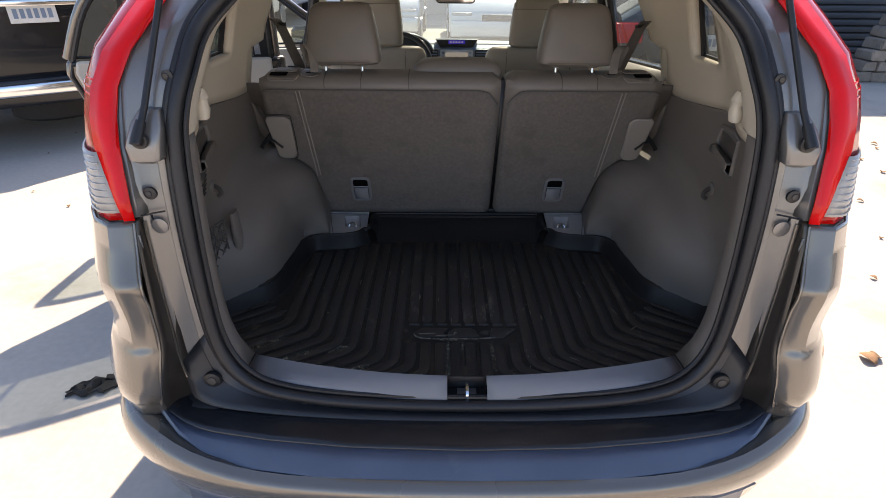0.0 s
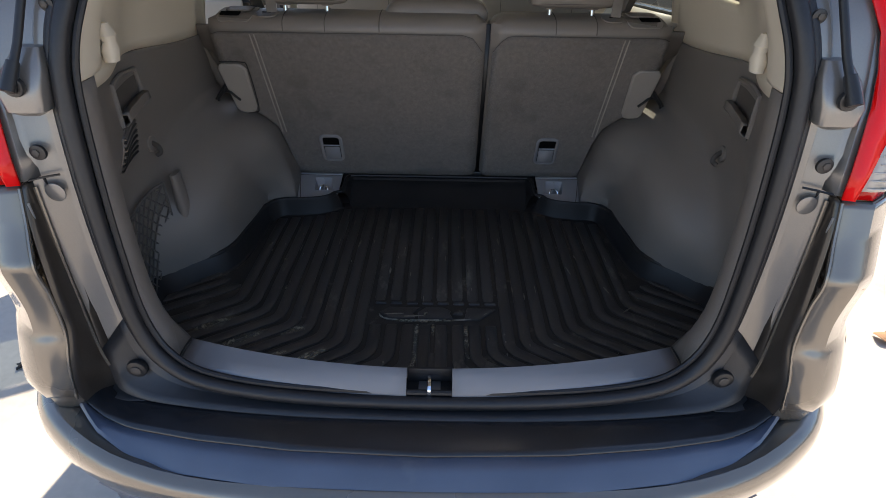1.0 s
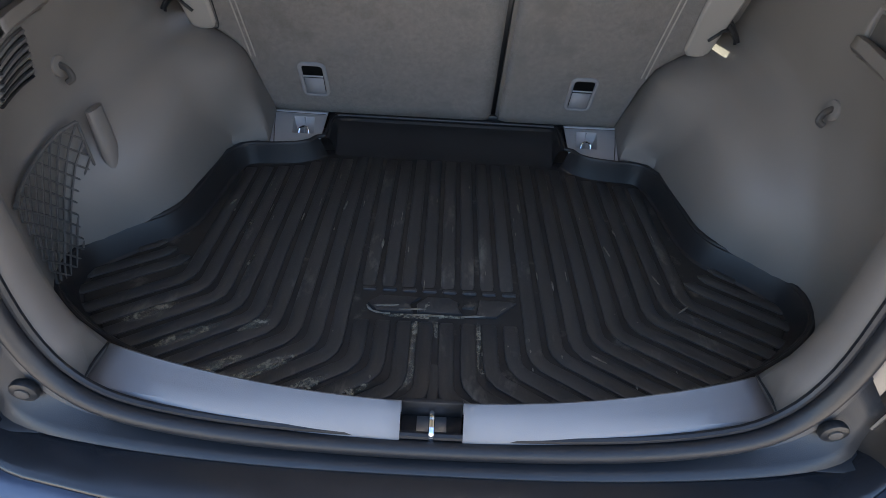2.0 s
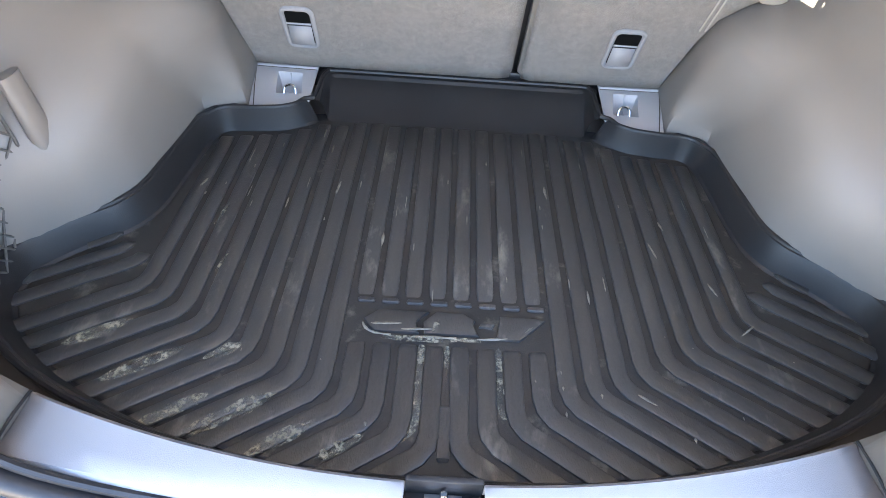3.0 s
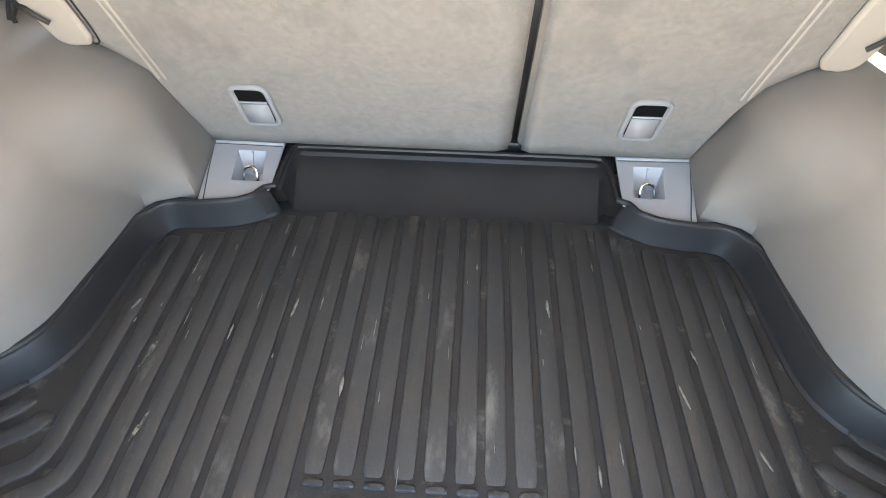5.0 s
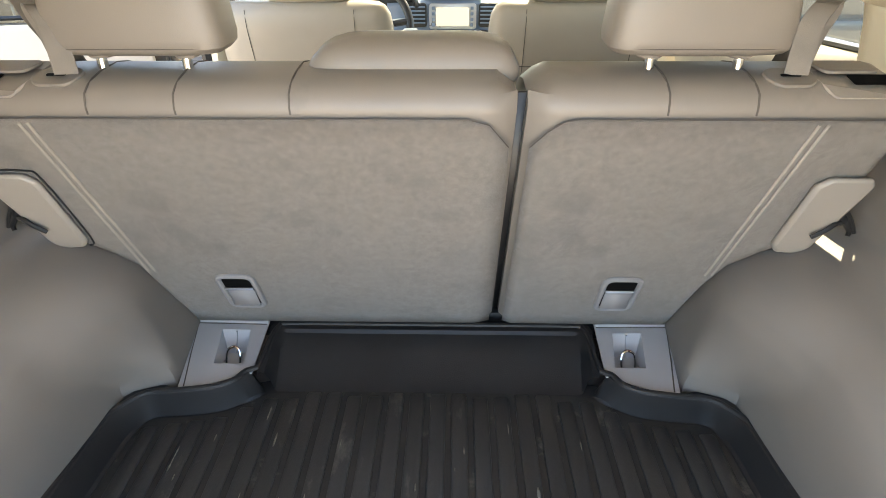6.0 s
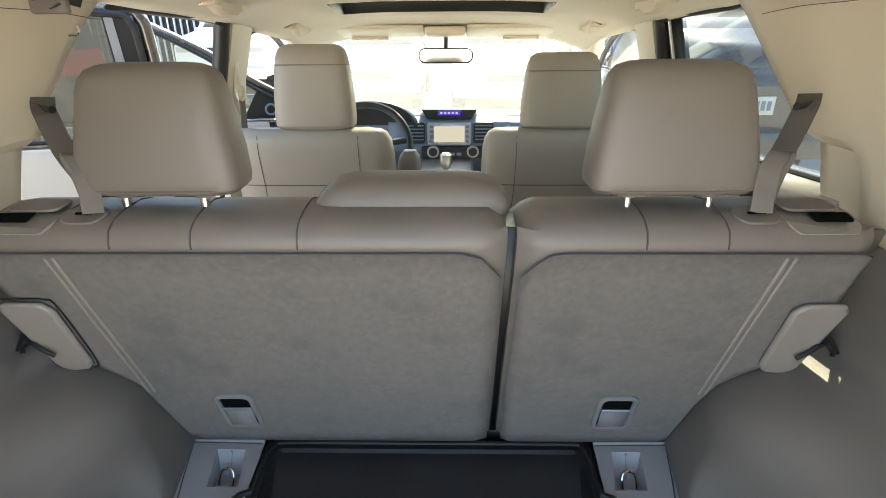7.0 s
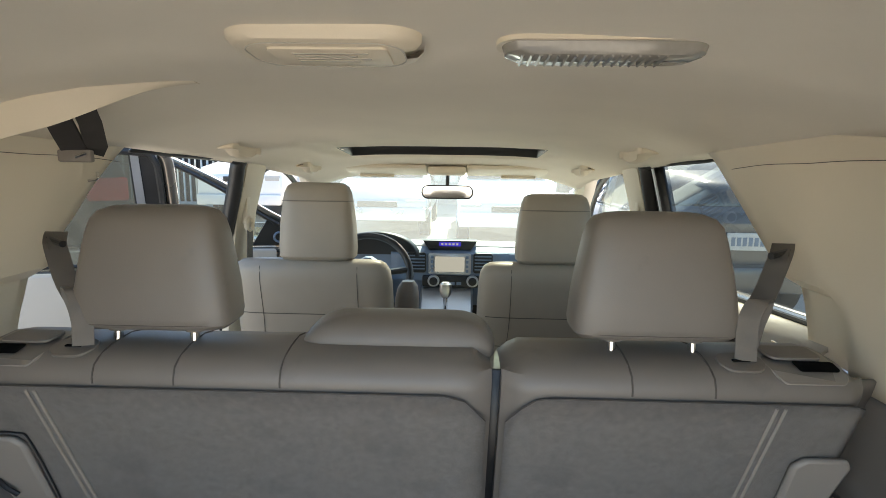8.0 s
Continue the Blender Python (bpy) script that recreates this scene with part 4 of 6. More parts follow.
part("ramp", loft(ramp), M_WALLMAT, mat_thing, "smooth ramp at the back of the mat", angle=28)
floor_sheet = bmesh.new()
ff = floor_sheet.faces.new([floor_sheet.verts.new((p.x - n.x * .006, p.y - n.y * .006, ZF + .0014)) for p, n in zip(outline, normals)])
bmesh.ops.triangulate(floor_sheet, faces=[ff])
part("floor", floor_sheet, M_GROOVE, mat_thing, "ribbed dusty floor of the mat, coloured darker for groove shade")


def inside(x, y, margin):
    """Whether a place lies on the mat's flat floor, that far from its edge."""
    hit = False
    for i in range(no):
        a, b = outline[i], outline[(i + 1) % no]
        if (a.y > y) != (b.y > y) and x < (b.x - a.x) * (y - a.y) / (b.y - a.y) + a.x:
            hit = not hit
    return hit and min((Vector((x, y)) - p).length for p in outline) > margin


def rib(pts, w=.0290, h=.0068, run_out=False):
    rows = []
    P = [Vector((x, y, ZF)) for x, y in pts]
    for i, p in enumerate(P):
        d = (P[min(i + 1, len(P) - 1)] - P[max(i - 1, 0)]).normalized()
        c = Vector((d.y, -d.x, 0))
        shut = i == 0 or (i == len(P) - 1 and not run_out)
        e = .003 if shut else 0.0
        row = []
        for off, up in ((.0018, 0), (0, .35), (.0006, .74), (.0036, 1)):
            row.append((w / 2 - off - e, 0 if shut else h * up))
        rows.append([p - c * a + Vector((0, 0, u)) for a, u in row] + [p + c * a + Vector((0, 0, u)) for a, u in row[::-1]])
    return loft(rows)


PITCH = .0408
TURN = [(0, .262), (.06, .290), (.10, .314), (.14, .334), (.18, .353), (.226, .372), (.27, .390), (.315, .415), (.36, .440), (.40, .465), (.44, .488), (.478, .512), (.52, .536), (.56, .556)]
for s in (-1, 1):
    for k in range(0, 13):
        x = (k + .5) * PITCH
        yb = lerp_at(TURN, x) - .012                 # where the rib turns aside
        top = 1.05
        while top > .8 and not inside(x, top, .014):
            top -= .008
        stretches = []
        if k < 4:
            stretches.append([(x, top), (x, top - .012), (x, .80), (x, .545), (x, .527)])
            start = .438
        else:
            start = top
        turn = [(x + .004 * q * q * 1.0, yb + .03 - .020 * q + .0015 * q * q) for q in range(0, 4)]
        ex, ey = turn[-1]
        ang = radians(33)
        path = [(x, start), (x, start - .012)] + ([(x, .7)] if k >= 4 and start > .72 else []) + turn
        qx, qy = ex, ey
        while inside(qx, qy, .0005) and qx < .9:
            qx, qy = qx + math.cos(ang) * .02, qy - math.sin(ang) * .02
        if (qx - ex) > .03:
            path += [(ex + (qx - ex) * .5, ey + (qy - ey) * .5), (qx + .012, qy - .008)]
        stretches.append(path)
        for pts in stretches:
            part("rib", rib([(s * a, b) for a, b in pts], run_out=pts[-1][1] < .5), M_MAT, mat_thing)
    for k, x in ((13, .545), (14, .582), (15, .612)):       # the outer pockets' short ribs
        y = .572 + .026 * (k - 13)
        q = .01
        while inside(x + q * .84, y - q * .54, .0005) and q < .3:
            q += .01
        part("rib", rib([(s * a, b) for a, b in ((x - .004, y + .022), (x - .003, y + .012), (x + .004, y), (x + .02, y - .012), (x + (q + .012) * .84, y - (q + .012) * .54))], .0275 - .003 * (k - 13), run_out=True), M_MAT, mat_thing)
part("centre_rib", rib([(0, .335), (0, .33), (0, .29), (0, .255), (0, .25)], .018), M_MAT, mat_thing)
# raised plain badge between the ribs, and the row of small bars over it
for outl in ([(-.142, .478), (-.122, .456), (-.050, .455), (-.060, .476), (-.036, .498), (-.118, .499)], [(-.042, .456), (.046, .456), (.034, .474), (.040, .486), (.020, .499), (-.024, .499), (-.044, .478)],
             [(.046, .474), (.068, .474), (.072, .482), (.050, .482)], [(.074, .452), (.112, .452), (.156, .494), (.140, .498), (.082, .498)]):
    part("badge_bar", prism([(.004 + a, b) for a, b in outl], "z", ZF - .002, ZF + .0070, .0022), M_MAT, mat_thing)
for k in range(8):
    x = .004 + (k - 3.5) * PITCH
    part("rib_stop", cushion([(ZF + dz, x, .519, .0145 - e, .005 - e * .5) for dz, e in ((-.002, 0), (.004, .0), (.006, .003))], 4, 14), M_MAT, mat_thing)
BADGE = spline([(-.142, .478, 0), (-.118, .452, 0), (-.02, .449, 0), (.075, .452, 0), (.118, .464, 0), (.152, .500, 0), (.10, .503, 0), (0, .503, 0), (-.11, .500, 0), (-.142, .478, 0)], 6)
for a, b in ((2, 9), (10, 15), (16, 22), (24, 28)):
    part("badge_dirt", tube([(v.x, v.y, ZF + .0052) for v in BADGE[a:b]], [.0012 + .0016 * ((k * 7) % 5) / 4 for k in range(b - a)], 5), M_DIRT, mat_thing, "pale dirt caught on the badge's edge")
# dried dirt in the grooves
random.seed(5)
for way, w in ((((-.0405, .437), (-.0405, .40), (-.0405, .35), (-.041, .312), (-.050, .288), (-.085, .262)), .0125), (((.081, .437), (.081, .40), (.081, .36), (.082, .335), (.088, .318)), .0105), (((0, .437), (0, .42), (.001, .395)), .009)):
    rows, way = [], spline([(x, y, 0) for x, y in way], 6)
    for k, v in enumerate(way):
        d = (way[min(k + 1, len(way) - 1)] - way[max(k - 1, 0)]).normalized()
        c = Vector((d.y, -d.x, 0)) * w * (.7 + .3 * random.random()) / 2 * (.3 if k in (0, len(way) - 1) else 1)
        rows.append([(v.x - c.x, v.y - c.y, ZF + .0018), (v.x, v.y, ZF + .0026), (v.x + c.x, v.y + c.y, ZF + .0018)])
    part("dirt_streak", loft(rows), M_FILM, mat_thing, "dried pale dirt in a groove")
for x, y, l, w, a in ((-.128, .66, .035, .006, 0), (-.505, .79, .025, .007, .3), (-.44, .70, .06, .010, .2), (-.40, .58, .05, .010, .2), (.412, .745, .025, .005, -.2), (.38, .675, .04, .005, -.2), (.467, .586, .03, .005, -.3), (.50, .50, .035, .005, .9), (-.235, .80, .04, .006, .1), (.19, .83, .03, .006, 0),
                      (-.34, .40, .06, .024, 1.0), (-.45, .37, .12, .028, 1.0), (-.30, .30, .13, .030, 1.0), (-.38, .30, .10, .028, 1.0), (-.22, .27, .10, .026, 1.0), (-.54, .42, .10, .026, 1.0), (-.14, .262, .07, .022, 1.0), (-.045, .443, .12, .014, 1.57), (-.02, .47, .03, .012, .3), (.035, .446, .05, .012, 1.57), (.30, .36, .03, .006, -1.0), (-.10, .47, .05, .007, 1.5), (-.05, .462, .05, .006, 1.5), (-.27, .93, .03, .004, 0), (.24, .55, .03, .004, 0)):
    rows = []
    for k in range(7):
        t = (k / 6 - .5) * l
        ww = w * (.5 + .5 * random.random()) * (1 - abs(k / 3 - 1) ** 3 * .8) * .5
        mx, my = x + math.sin(a) * t, y + math.cos(a) * t
        rows.append([(mx - math.cos(a) * ww, my + math.sin(a) * ww, ZF + .0072), (mx + math.cos(a) * ww, my - math.sin(a) * ww, ZF + .0072)])
    part("dust_smear", loft(rows), M_FILM if w > .008 else M_DIRT, mat_thing, "pale dust smear", solid=.0 if w > .008 else .0006)

random.seed(23)
for k in range(56):
    x, y = random.uniform(-.56, .56), random.uniform(.28, 1.0)
    if not inside(x, y, .03) or (abs(x) < .16 and .43 < y < .53):
        continue
    if k % 5:
        x = (round(x / PITCH - .5) + .5) * PITCH + random.choice((-1, 1)) * .008
    l, w = random.uniform(.006, .035), random.uniform(.0014, .0045)
    if y < lerp_at(TURN, abs(x)) + .06:
        l = .3 * l
    rows = []
    for q in range(6):
        t = (q / 5 - .5) * l
        ww = w * (.3 + .7 * random.random()) * (1 - abs(q / 2.5 - 1) ** 3 * .8)
        rows.append([(x - ww * .5 + .004 * t, y + t, ZF + .0071), (x + ww * .5 + .004 * t, y + t, ZF + .0071)])
    part("dust_speck", loft(rows), M_DIRT, mat_thing, solid=.0005)

# ---------- tie-down blocks at the seat's foot ----------
for s in (-1, 1):
    td = thing("tie_down", (s * .42, 1.12, .60), "grey plastic cargo tie-down with a steel ring", "tie-down", "cargo tie-downs")

    def slope(x, y):
        return (s * x, y, .6475 + (y - 1.05) * .02)

    h = [(.366, 1.075), (.427, 1.075), (.445, 1.174), (.384, 1.173)]          # the pocket's mouth
    o = [(.343, 1.052), (.470, 1.000), (.508, 1.215), (.352, 1.215)]           # the cover's edge
    floor = [(.372, 1.082), (.432, 1.082), (.430, 1.142), (.384, 1.142)]      # the pocket's floor
    low = [(s * x, y, .612) for x, y in floor]
    rim = [slope(*p) for p in h]
    bm = bmesh.new()
    loops = [[bm.verts.new(v) for v in loop] for loop in ([(x, y, z - .003) for x, y, z in (slope(*p) for p in o)], [slope(*p) for p in o])]
    inner = [bm.verts.new(v) for v in rim]
    for a, b in ((loops[0], loops[1]), (loops[1], inner)):
        for k in range(4):
            bm.faces.new((a[k], a[(k + 1) % 4], b[(k + 1) % 4], b[k]))
    part("cover", bm, M_TIE, td, angle=12)
    bm = bmesh.new()
    top, bottom = [bm.verts.new(v) for v in rim], [bm.verts.new(v) for v in low]
    for k in (1, 2, 3):
        bm.faces.new((top[k], top[(k + 1) % 4], bottom[(k + 1) % 4], bottom[k]))
    bm.faces.new(bottom)
    part("pocket", bm, M_TIE, td, angle=12)
    part("pocket_front", loft([[rim[0], rim[1]], [low[0], low[1]]]), M_GRILLE, td)
    part("tie_ring", tube(spline([(s * .394, 1.112, .613), (s * .394, 1.122, .628), (s * .398, 1.128, .637), (s * .408, 1.131, .640), (s * .418, 1.128, .637), (s * .422, 1.122, .628), (s * .422, 1.112, .613)], 3), .0031, 8), M_CHROME, td, "bright steel ring")
    part("pocket_rib", prism([(1.142, .613), (1.136, .613), (1.166, .649), (1.171, .649)], "x", s * .413 - .002, s * .413 + .002), M_TIE, td)
    part("cover_lip", tube([slope(.352, 1.197), slope(.505, 1.201)], .004, 8), M_TIE, td)
    part("cover_joint", tube([slope(.354, 1.190), slope(.503, 1.193), slope(.483, 1.10), slope(.462, 1.015)], .0014, 5), M_SEAM_SHADE, td)

# ---------- rear seat backs ----------
SLOPE = (.997 - 1.20) / (1.175 - .652)


def back_y(z):
    """The carpeted back's distance ahead, at a height."""
    return 1.20 + (z - .652) * SLOPE


def seat_foot(ax):
    """Lowest edge of the seat back, by distance from the middle."""
    return lerp_at([(0, .655), (.503, .655), (.509, .72), (.514, .79), (.532, .86), (.585, .912), (.645, .935), (.655, 1.0)], ax)


def seat_ring(x, inset, zc=None):
    zb = seat_foot(abs(x))
    pts = [(back_y(z) + inset + .004, z) for z in np.linspace(zb + inset * .5, 1.178, 7)]
    top = 1.222 - inset
    pts += [(1.000 + inset, 1.190), (1.007 + inset, 1.205), (1.025 + inset, 1.216 - inset), (1.058, top), (1.098, top + .002), (1.139, top - .006), (1.169, top - .022), (1.195 - inset, 1.175)]
    fz = max(zb, .655)
    pts += [(1.195 + (1.19 - z) * .38 - inset, z) for z in np.linspace(1.12, fz + inset * .5, 5)]
    return [(x, y, z) for y, z in pts]


def seat_back(x0, x1):
    rows = []
    n = 30
    for k in range(n + 1):
        x = x0 + (x1 - x0) * k / n
        e = min(x - x0, x1 - x)
        inset = .022 * (1 - smooth(e / .028)) if e < .028 else 0.0
        rows.append(seat_ring(x, inset))
    edge = [seat_ring(x0, .03)]
    return loft(rows, closed=True, caps=True)


def seat_top(x, u):
    """Points over the leather roll: u 0 at the carpet's edge, 1 past the crest."""
    r = seat_ring(x, 0)[6:14]
    k = u * (len(r) - 1)
    i = min(int(k), len(r) - 2)
    return Vector(r[i]).lerp(Vector(r[i + 1]), k - i)


def rear_seat(name, x0, x1, label, seams, gap_side, outer_sign, posts):
    seat = thing(name, ((x0 + x1) / 2, 1.15, .60), label, "car seat", "rear seat backs")
    back = part("backrest", seat_back(x0, x1), M_LEATHER, seat, "taupe leather seat back")
    # carpet shell on the back
    rows = []
    n = 26
    for k in range(n + 1):
        a0, a1 = (x0 + .006, x1 - .008) if gap_side > 0 else (x0 + .008, x1 - .006)
        x = a0 + (a1 - a0) * k / n
        e = abs(x - (a1 if gap_side > 0 else a0))
        cut = .050 * (1 - min(1, e / .055)) ** 2.2
        eo = abs(x - (a0 if gap_side > 0 else a1))
        zb = seat_foot(abs(x)) + .006
        zt = 1.175 - cut - .01 * (1 - min(1, eo / .03)) ** 2
        rows.append([(x, back_y(z) - .003 + .010 * (1 - min(1, min(e, eo) / .014)) ** 2, z) for z in np.linspace(zb, zt, 14)])
    part("carpet_back", loft(rows), M_CARPET, back, "worn grey-brown carpet on the seat's back", solid=0.005)
    part("carpet_seam", tube([(r[-1][0], r[-1][1] - .002, r[-1][2] + .002) for r in rows], .0009, 6), M_SEAM_SHADE, back)
    for xs in seams:
        part("leather_seam", tube([seat_top(xs, u) + Vector((0, -.0005, .0005)) for u in np.linspace(0.02, 1, 12)], .0014, 5), M_SEAM_SHADE, back)
    # double line of stitching down the back
    for d in (-.006, .006):
        part("piping", tube([(outer_sign * (.527 - .036 * (1.18 - z)) + d, back_y(z) - .007, z) for z in np.linspace(.84, 1.171, 8)], .0022, 6), M_THREAD, back)
    # latch bezel for the folded seat
    lx = outer_sign * .367
    zc = .778
    def on_back(u, v, lift):
        n = Vector((0, -1, SLOPE)).normalized()
        d = Vector((0, SLOPE, 1)).normalized()
        return Vector((lx + u, back_y(zc), zc)) + d * v + n * lift
    bez = part("anchor_bezel", tube([on_back(u, v, .007) for u, v in rounded(.066, .108, .015)], .0056, 8, closed=True), M_SILL, back, "pale plastic anchor bezel")
    bm = bmesh.new()
    bm.faces.new([bm.verts.new(on_back(u, v, .0072)) for u, v in ((-.029, -.05), (.029, -.05), (.029, .05), (-.029, .05))])
    part("anchor_slot", bm, M_SLOT, bez)
    bm = loft([[on_back(u, .006, .0075) for u in (-.026, .026)], [on_back(u, -.045, .012) for u in (-.026, .026)], [on_back(u, -.051, .008) for u in (-.026, .026)]])
    part("anchor_flap", bm, M_SILL, bez, solid=.002)
    part("anchor_wire", tube([on_back(-.027, .014, .010), on_back(.027, .014, .010)], .0025, 6), M_STEEL, bez)
    # hinge flap at the outer lower corner
    fl = [(.576, .936), (.588, .918), (.625, .914), (.640, .93), (.655, 1.068), (.646, 1.083), (.586, 1.083), (.571, 1.068)]
    bm = bmesh.new()
    a = [bm.verts.new((outer_sign * x, back_y(z) - .006, z)) for x, z in fl]
    b = [bm.verts.new((outer_sign * x, back_y(z) - .020, z)) for x, z in fl]
    bm.faces.new(a)
    bm.faces.new(b[::-1])
    for i in range(len(fl)):
        bm.faces.new((a[i], a[(i + 1) % len(fl)], b[(i + 1) % len(fl)], b[i]))
    part("hinge_flap", bm, M_FLAP, back, "smooth pale plastic hinge cover", bevel=0.006)
    if outer_sign < 0:
        part("flap_gap", tube(spline([(outer_sign * (x - .002), back_y(z) - .008, z) for x, z in ((.588, .916), (.575, .935), (.570, 1.068), (.585, 1.087), (.648, 1.087))], 4), .0016, 6), M_BLACK, back)
    def side(*pts):
        return [(outer_sign * x, y, z) for x, y, z in pts]

    part("latch_arm", loft([side(*r) for r in (((.640, 1.052, 1.022), (.640, 1.050, .998)), ((.672, 1.066, .996), (.668, 1.062, .983)), ((.694, 1.076, .970), (.690, 1.072, .962)), ((.706, 1.082, .948), (.698, 1.080, .940)))]), M_BLACK, seat, "black seat latch arm", solid=.007)
    part("latch_loop", tube(spline(side((.652, 1.050, .992), (.640, 1.045, .992), (.628, 1.043, .982), (.614, 1.048, .967)), 4), .004, 8), M_BLACK, seat)
    part("latch_rim", tube(spline(side((.648, 1.050, 1.020), (.676, 1.062, .990), (.698, 1.074, .964), (.710, 1.080, .946), (.704, 1.080, .936)), 4), .0032, 8), M_BLACK, seat)
    part("latch_tip", tube(side((.702, 1.076, .934), (.711, 1.079, .943)), .0036, 6), M_CHROME, seat)
    # headrest on two chrome posts
    cx = sum(posts) / 2
    cz, cy = 1.254, 1.077
    top_k = .925
    secs = []
    prof = [(0, .70, .55), (.004, .93, .80), (.011, .99, .95), (.022, 1.0, 1.0), (.060, .965, 1.0), (.100, .905, .95), (.140, .835, .88), (.160, .785, .78), (.171, .715, .62), (.177, .58, .38), (.179, .43, .2)]
    for dz, w, d in prof:
        secs.append((cz - .013 + dz * 1.045, cx, cy + .012 + dz * .10, .122 * w, .052 * d))
    hr = part("headrest", cushion(secs, 5.0, 40), M_LEATHER, seat, "taupe leather headrest on chrome posts")
    for px in posts:
        part("headrest_post", tube([(px, cy - .008, 1.200), (px, cy, 1.256)], .0068, 12), M_CHROME, hr)
        part("post_collar", cushion([(1.2415 + d, px, cy + .002, .022 - abs(d) * 1.5, .014) for d in (-.005, -.002, .002)], 2.4, 16), M_LEATHER, hr)
    part("headrest_piping", tube([(cx + .120 * .985 * math.copysign(abs(math.cos(t)) ** .4, math.cos(t)), cy + .0136 + .052 * .95 * math.copysign(abs(math.sin(t)) ** .4, math.sin(t)), cz + .000) for t in (k * math.tau / 40 for k in range(40))], .0012, 5, closed=True), M_SEAM_SHADE, hr)
    # release handle and belt guide let into the crest
    def crest(x, y, lift):
        """A place on the rounded crest of the seat."""
        y += .109
        ring_ = [(p[1], p[2]) for p in seat_ring(outer_sign * .4, 0)[6:15]]
        z, za, zb = lerp_at(ring_, y), lerp_at(ring_, y - .006), lerp_at(ring_, y + .006)
        nn = Vector((0, za - zb, .012)).normalized()
        return Vector((outer_sign * x, y, z)) + nn * lift

    def crest_plate(outline, lift, thick):
        """A plate that follows the crest."""
        bm = bmesh.new()
        a, b = [[bm.verts.new(crest(x, y, q)) for x, y in outline] for q in (lift - thick, lift)]
        bm.faces.new(b)
        for i in range(len(a)):
            bm.faces.new((a[i], a[(i + 1) % len(a)], b[(i + 1) % len(a)], b[i]))
        return bm

    part("release_bezel", crest_plate([(.572 + a - .10 * b, .938 + b) for a, b in rounded(.098, .084, .012)], .0045, .008), M_FLAP, seat, "plastic seat release", bevel=.0015)
    part("release_slot", crest_plate([(.588 + a - .10 * b, .919 + b) for a, b in rounded(.056, .019, .004)], .0056, .001), M_SLOT, seat)
    part("release_handle", crest_plate([(.569 + a - .10 * b, .953 + b) for a, b in rounded(.074, .040, .010)], .0078, .004), M_TAUPE, seat, bevel=.001)
    part("belt_guide", crest_plate([(.489 + a, .930 + b) for a, b in rounded(.066, .044, .020)], .004, .006), M_LEATHER, seat, "oval belt guide", bevel=.0015)
    part("guide_slot", crest_plate([(.489 + a, .928 + b) for a, b in rounded(.026, .006, .002)], .0052, .001), M_SLOT, seat)
    return seat


wide = rear_seat("wide_rear_seat", -.655, .132, "wide taupe leather rear seat back with carpeted back", (-.440, -.322, -.169), 1, -1, (-.444, -.324))
rear_seat("narrow_rear_seat", .146, .655, "narrow taupe leather rear seat back with carpeted back", (.326, .440), -1, 1, (.314, .435))
# folded centre headrest on the wide part
secs = [(z - .028, x * 1.03 + .008, y + .112, w * 1.03, d) for z, x, y, w, d in [(1.226, -.019, 1.005, .142, .045), (1.234, -.019, 1.005, .147, .050), (1.248, -.018, 1.006, .146, .053), (1.260, -.018, 1.008, .140, .053), (1.270, -.017, 1.010, .131, .050), (1.277, -.016, 1.012, .119, .045), (1.282, -.015, 1.014, .104, .037), (1.285, -.014, 1.014, .088, .026), (1.2865, -.014, 1.014, .070, .014)]]
part("centre_headrest", cushion(secs, 6.0, 44), M_LEATHER, wide, "low padded centre headrest")

for a, b in ((-.60, .12), (.14, .60)):
    part("seat_cushion", cushion([(z, (a + b) / 2, 1.52, (b - a) / 2 * k, .25 * k) for z, k in ((.52, .95), (.60, 1.0), (.70, 1.0), (.75, .96), (.775, .88))], 5, 28), M_TAN, wide)
# black box and sheet added to stop light leaking under and between the seats
part("seat_filler", box((-.50, 1.225, .585), (.50, 1.40, .66), .006), M_BLACK, wide)
part("gap_filler", loft([[(x, back_y(z) + .05, z) for x in (.10, .18)] for z in (.66, .9, 1.2)]), M_BLACK, wide, solid=.004)
# belts from the pillars to the seat's crest
DATUM[0] = CABIN
for s in (-1, 1):
    bl = thing("seat_belt", (s * .60, 1.02, 1.245), "dark grey woven seat belt from the pillar to the seat", "seat belt", "rear seat belts")
    o = .024 if s > 0 else .004
    part("upper_run", ribbon(spline([(s * (.630 - o), 1.095, 1.382), (s * (.612 - o), 1.066, 1.372), (s * (.596 - o), 1.046, 1.356), (s * (.570 - o), 1.030, 1.30), (s * (.552 - o), 1.045, 1.24), (s * (.545 - o), 1.060, 1.19)], 4), (s, -.8, 0), .033, .003), M_BELT, bl)
    part("upper_fold", ribbon(spline([(s * (.624 - o), 1.078, 1.380), (s * (.607 - o), 1.052, 1.368), (s * (.596 - o), 1.040, 1.345), (s * (.580 - o), 1.030, 1.310)], 4), (s * .5, -.85, 0), .014, .0025), M_BELT, bl)
    part("lower_run", ribbon(spline([(s * .470, .921, 1.228), (s * .471, .925, 1.254), (s * .476, .934, 1.286), (s * .490, .944, 1.306), (s * .500, .950, 1.309), (s * .503, .954, 1.300), (s * .494, .952, 1.275), (s * .484, .944, 1.245)], 4), (s, -.55, .1), .027, .0028), M_WEB, bl, "stitched belt loop")
    part("pillar_guide", tube([(s * (.584 - o), 1.046, 1.366), (s * (.622 - o), 1.066, 1.372)], .006, 8), M_BLACK, bl)
DATUM[0] = PLAIN

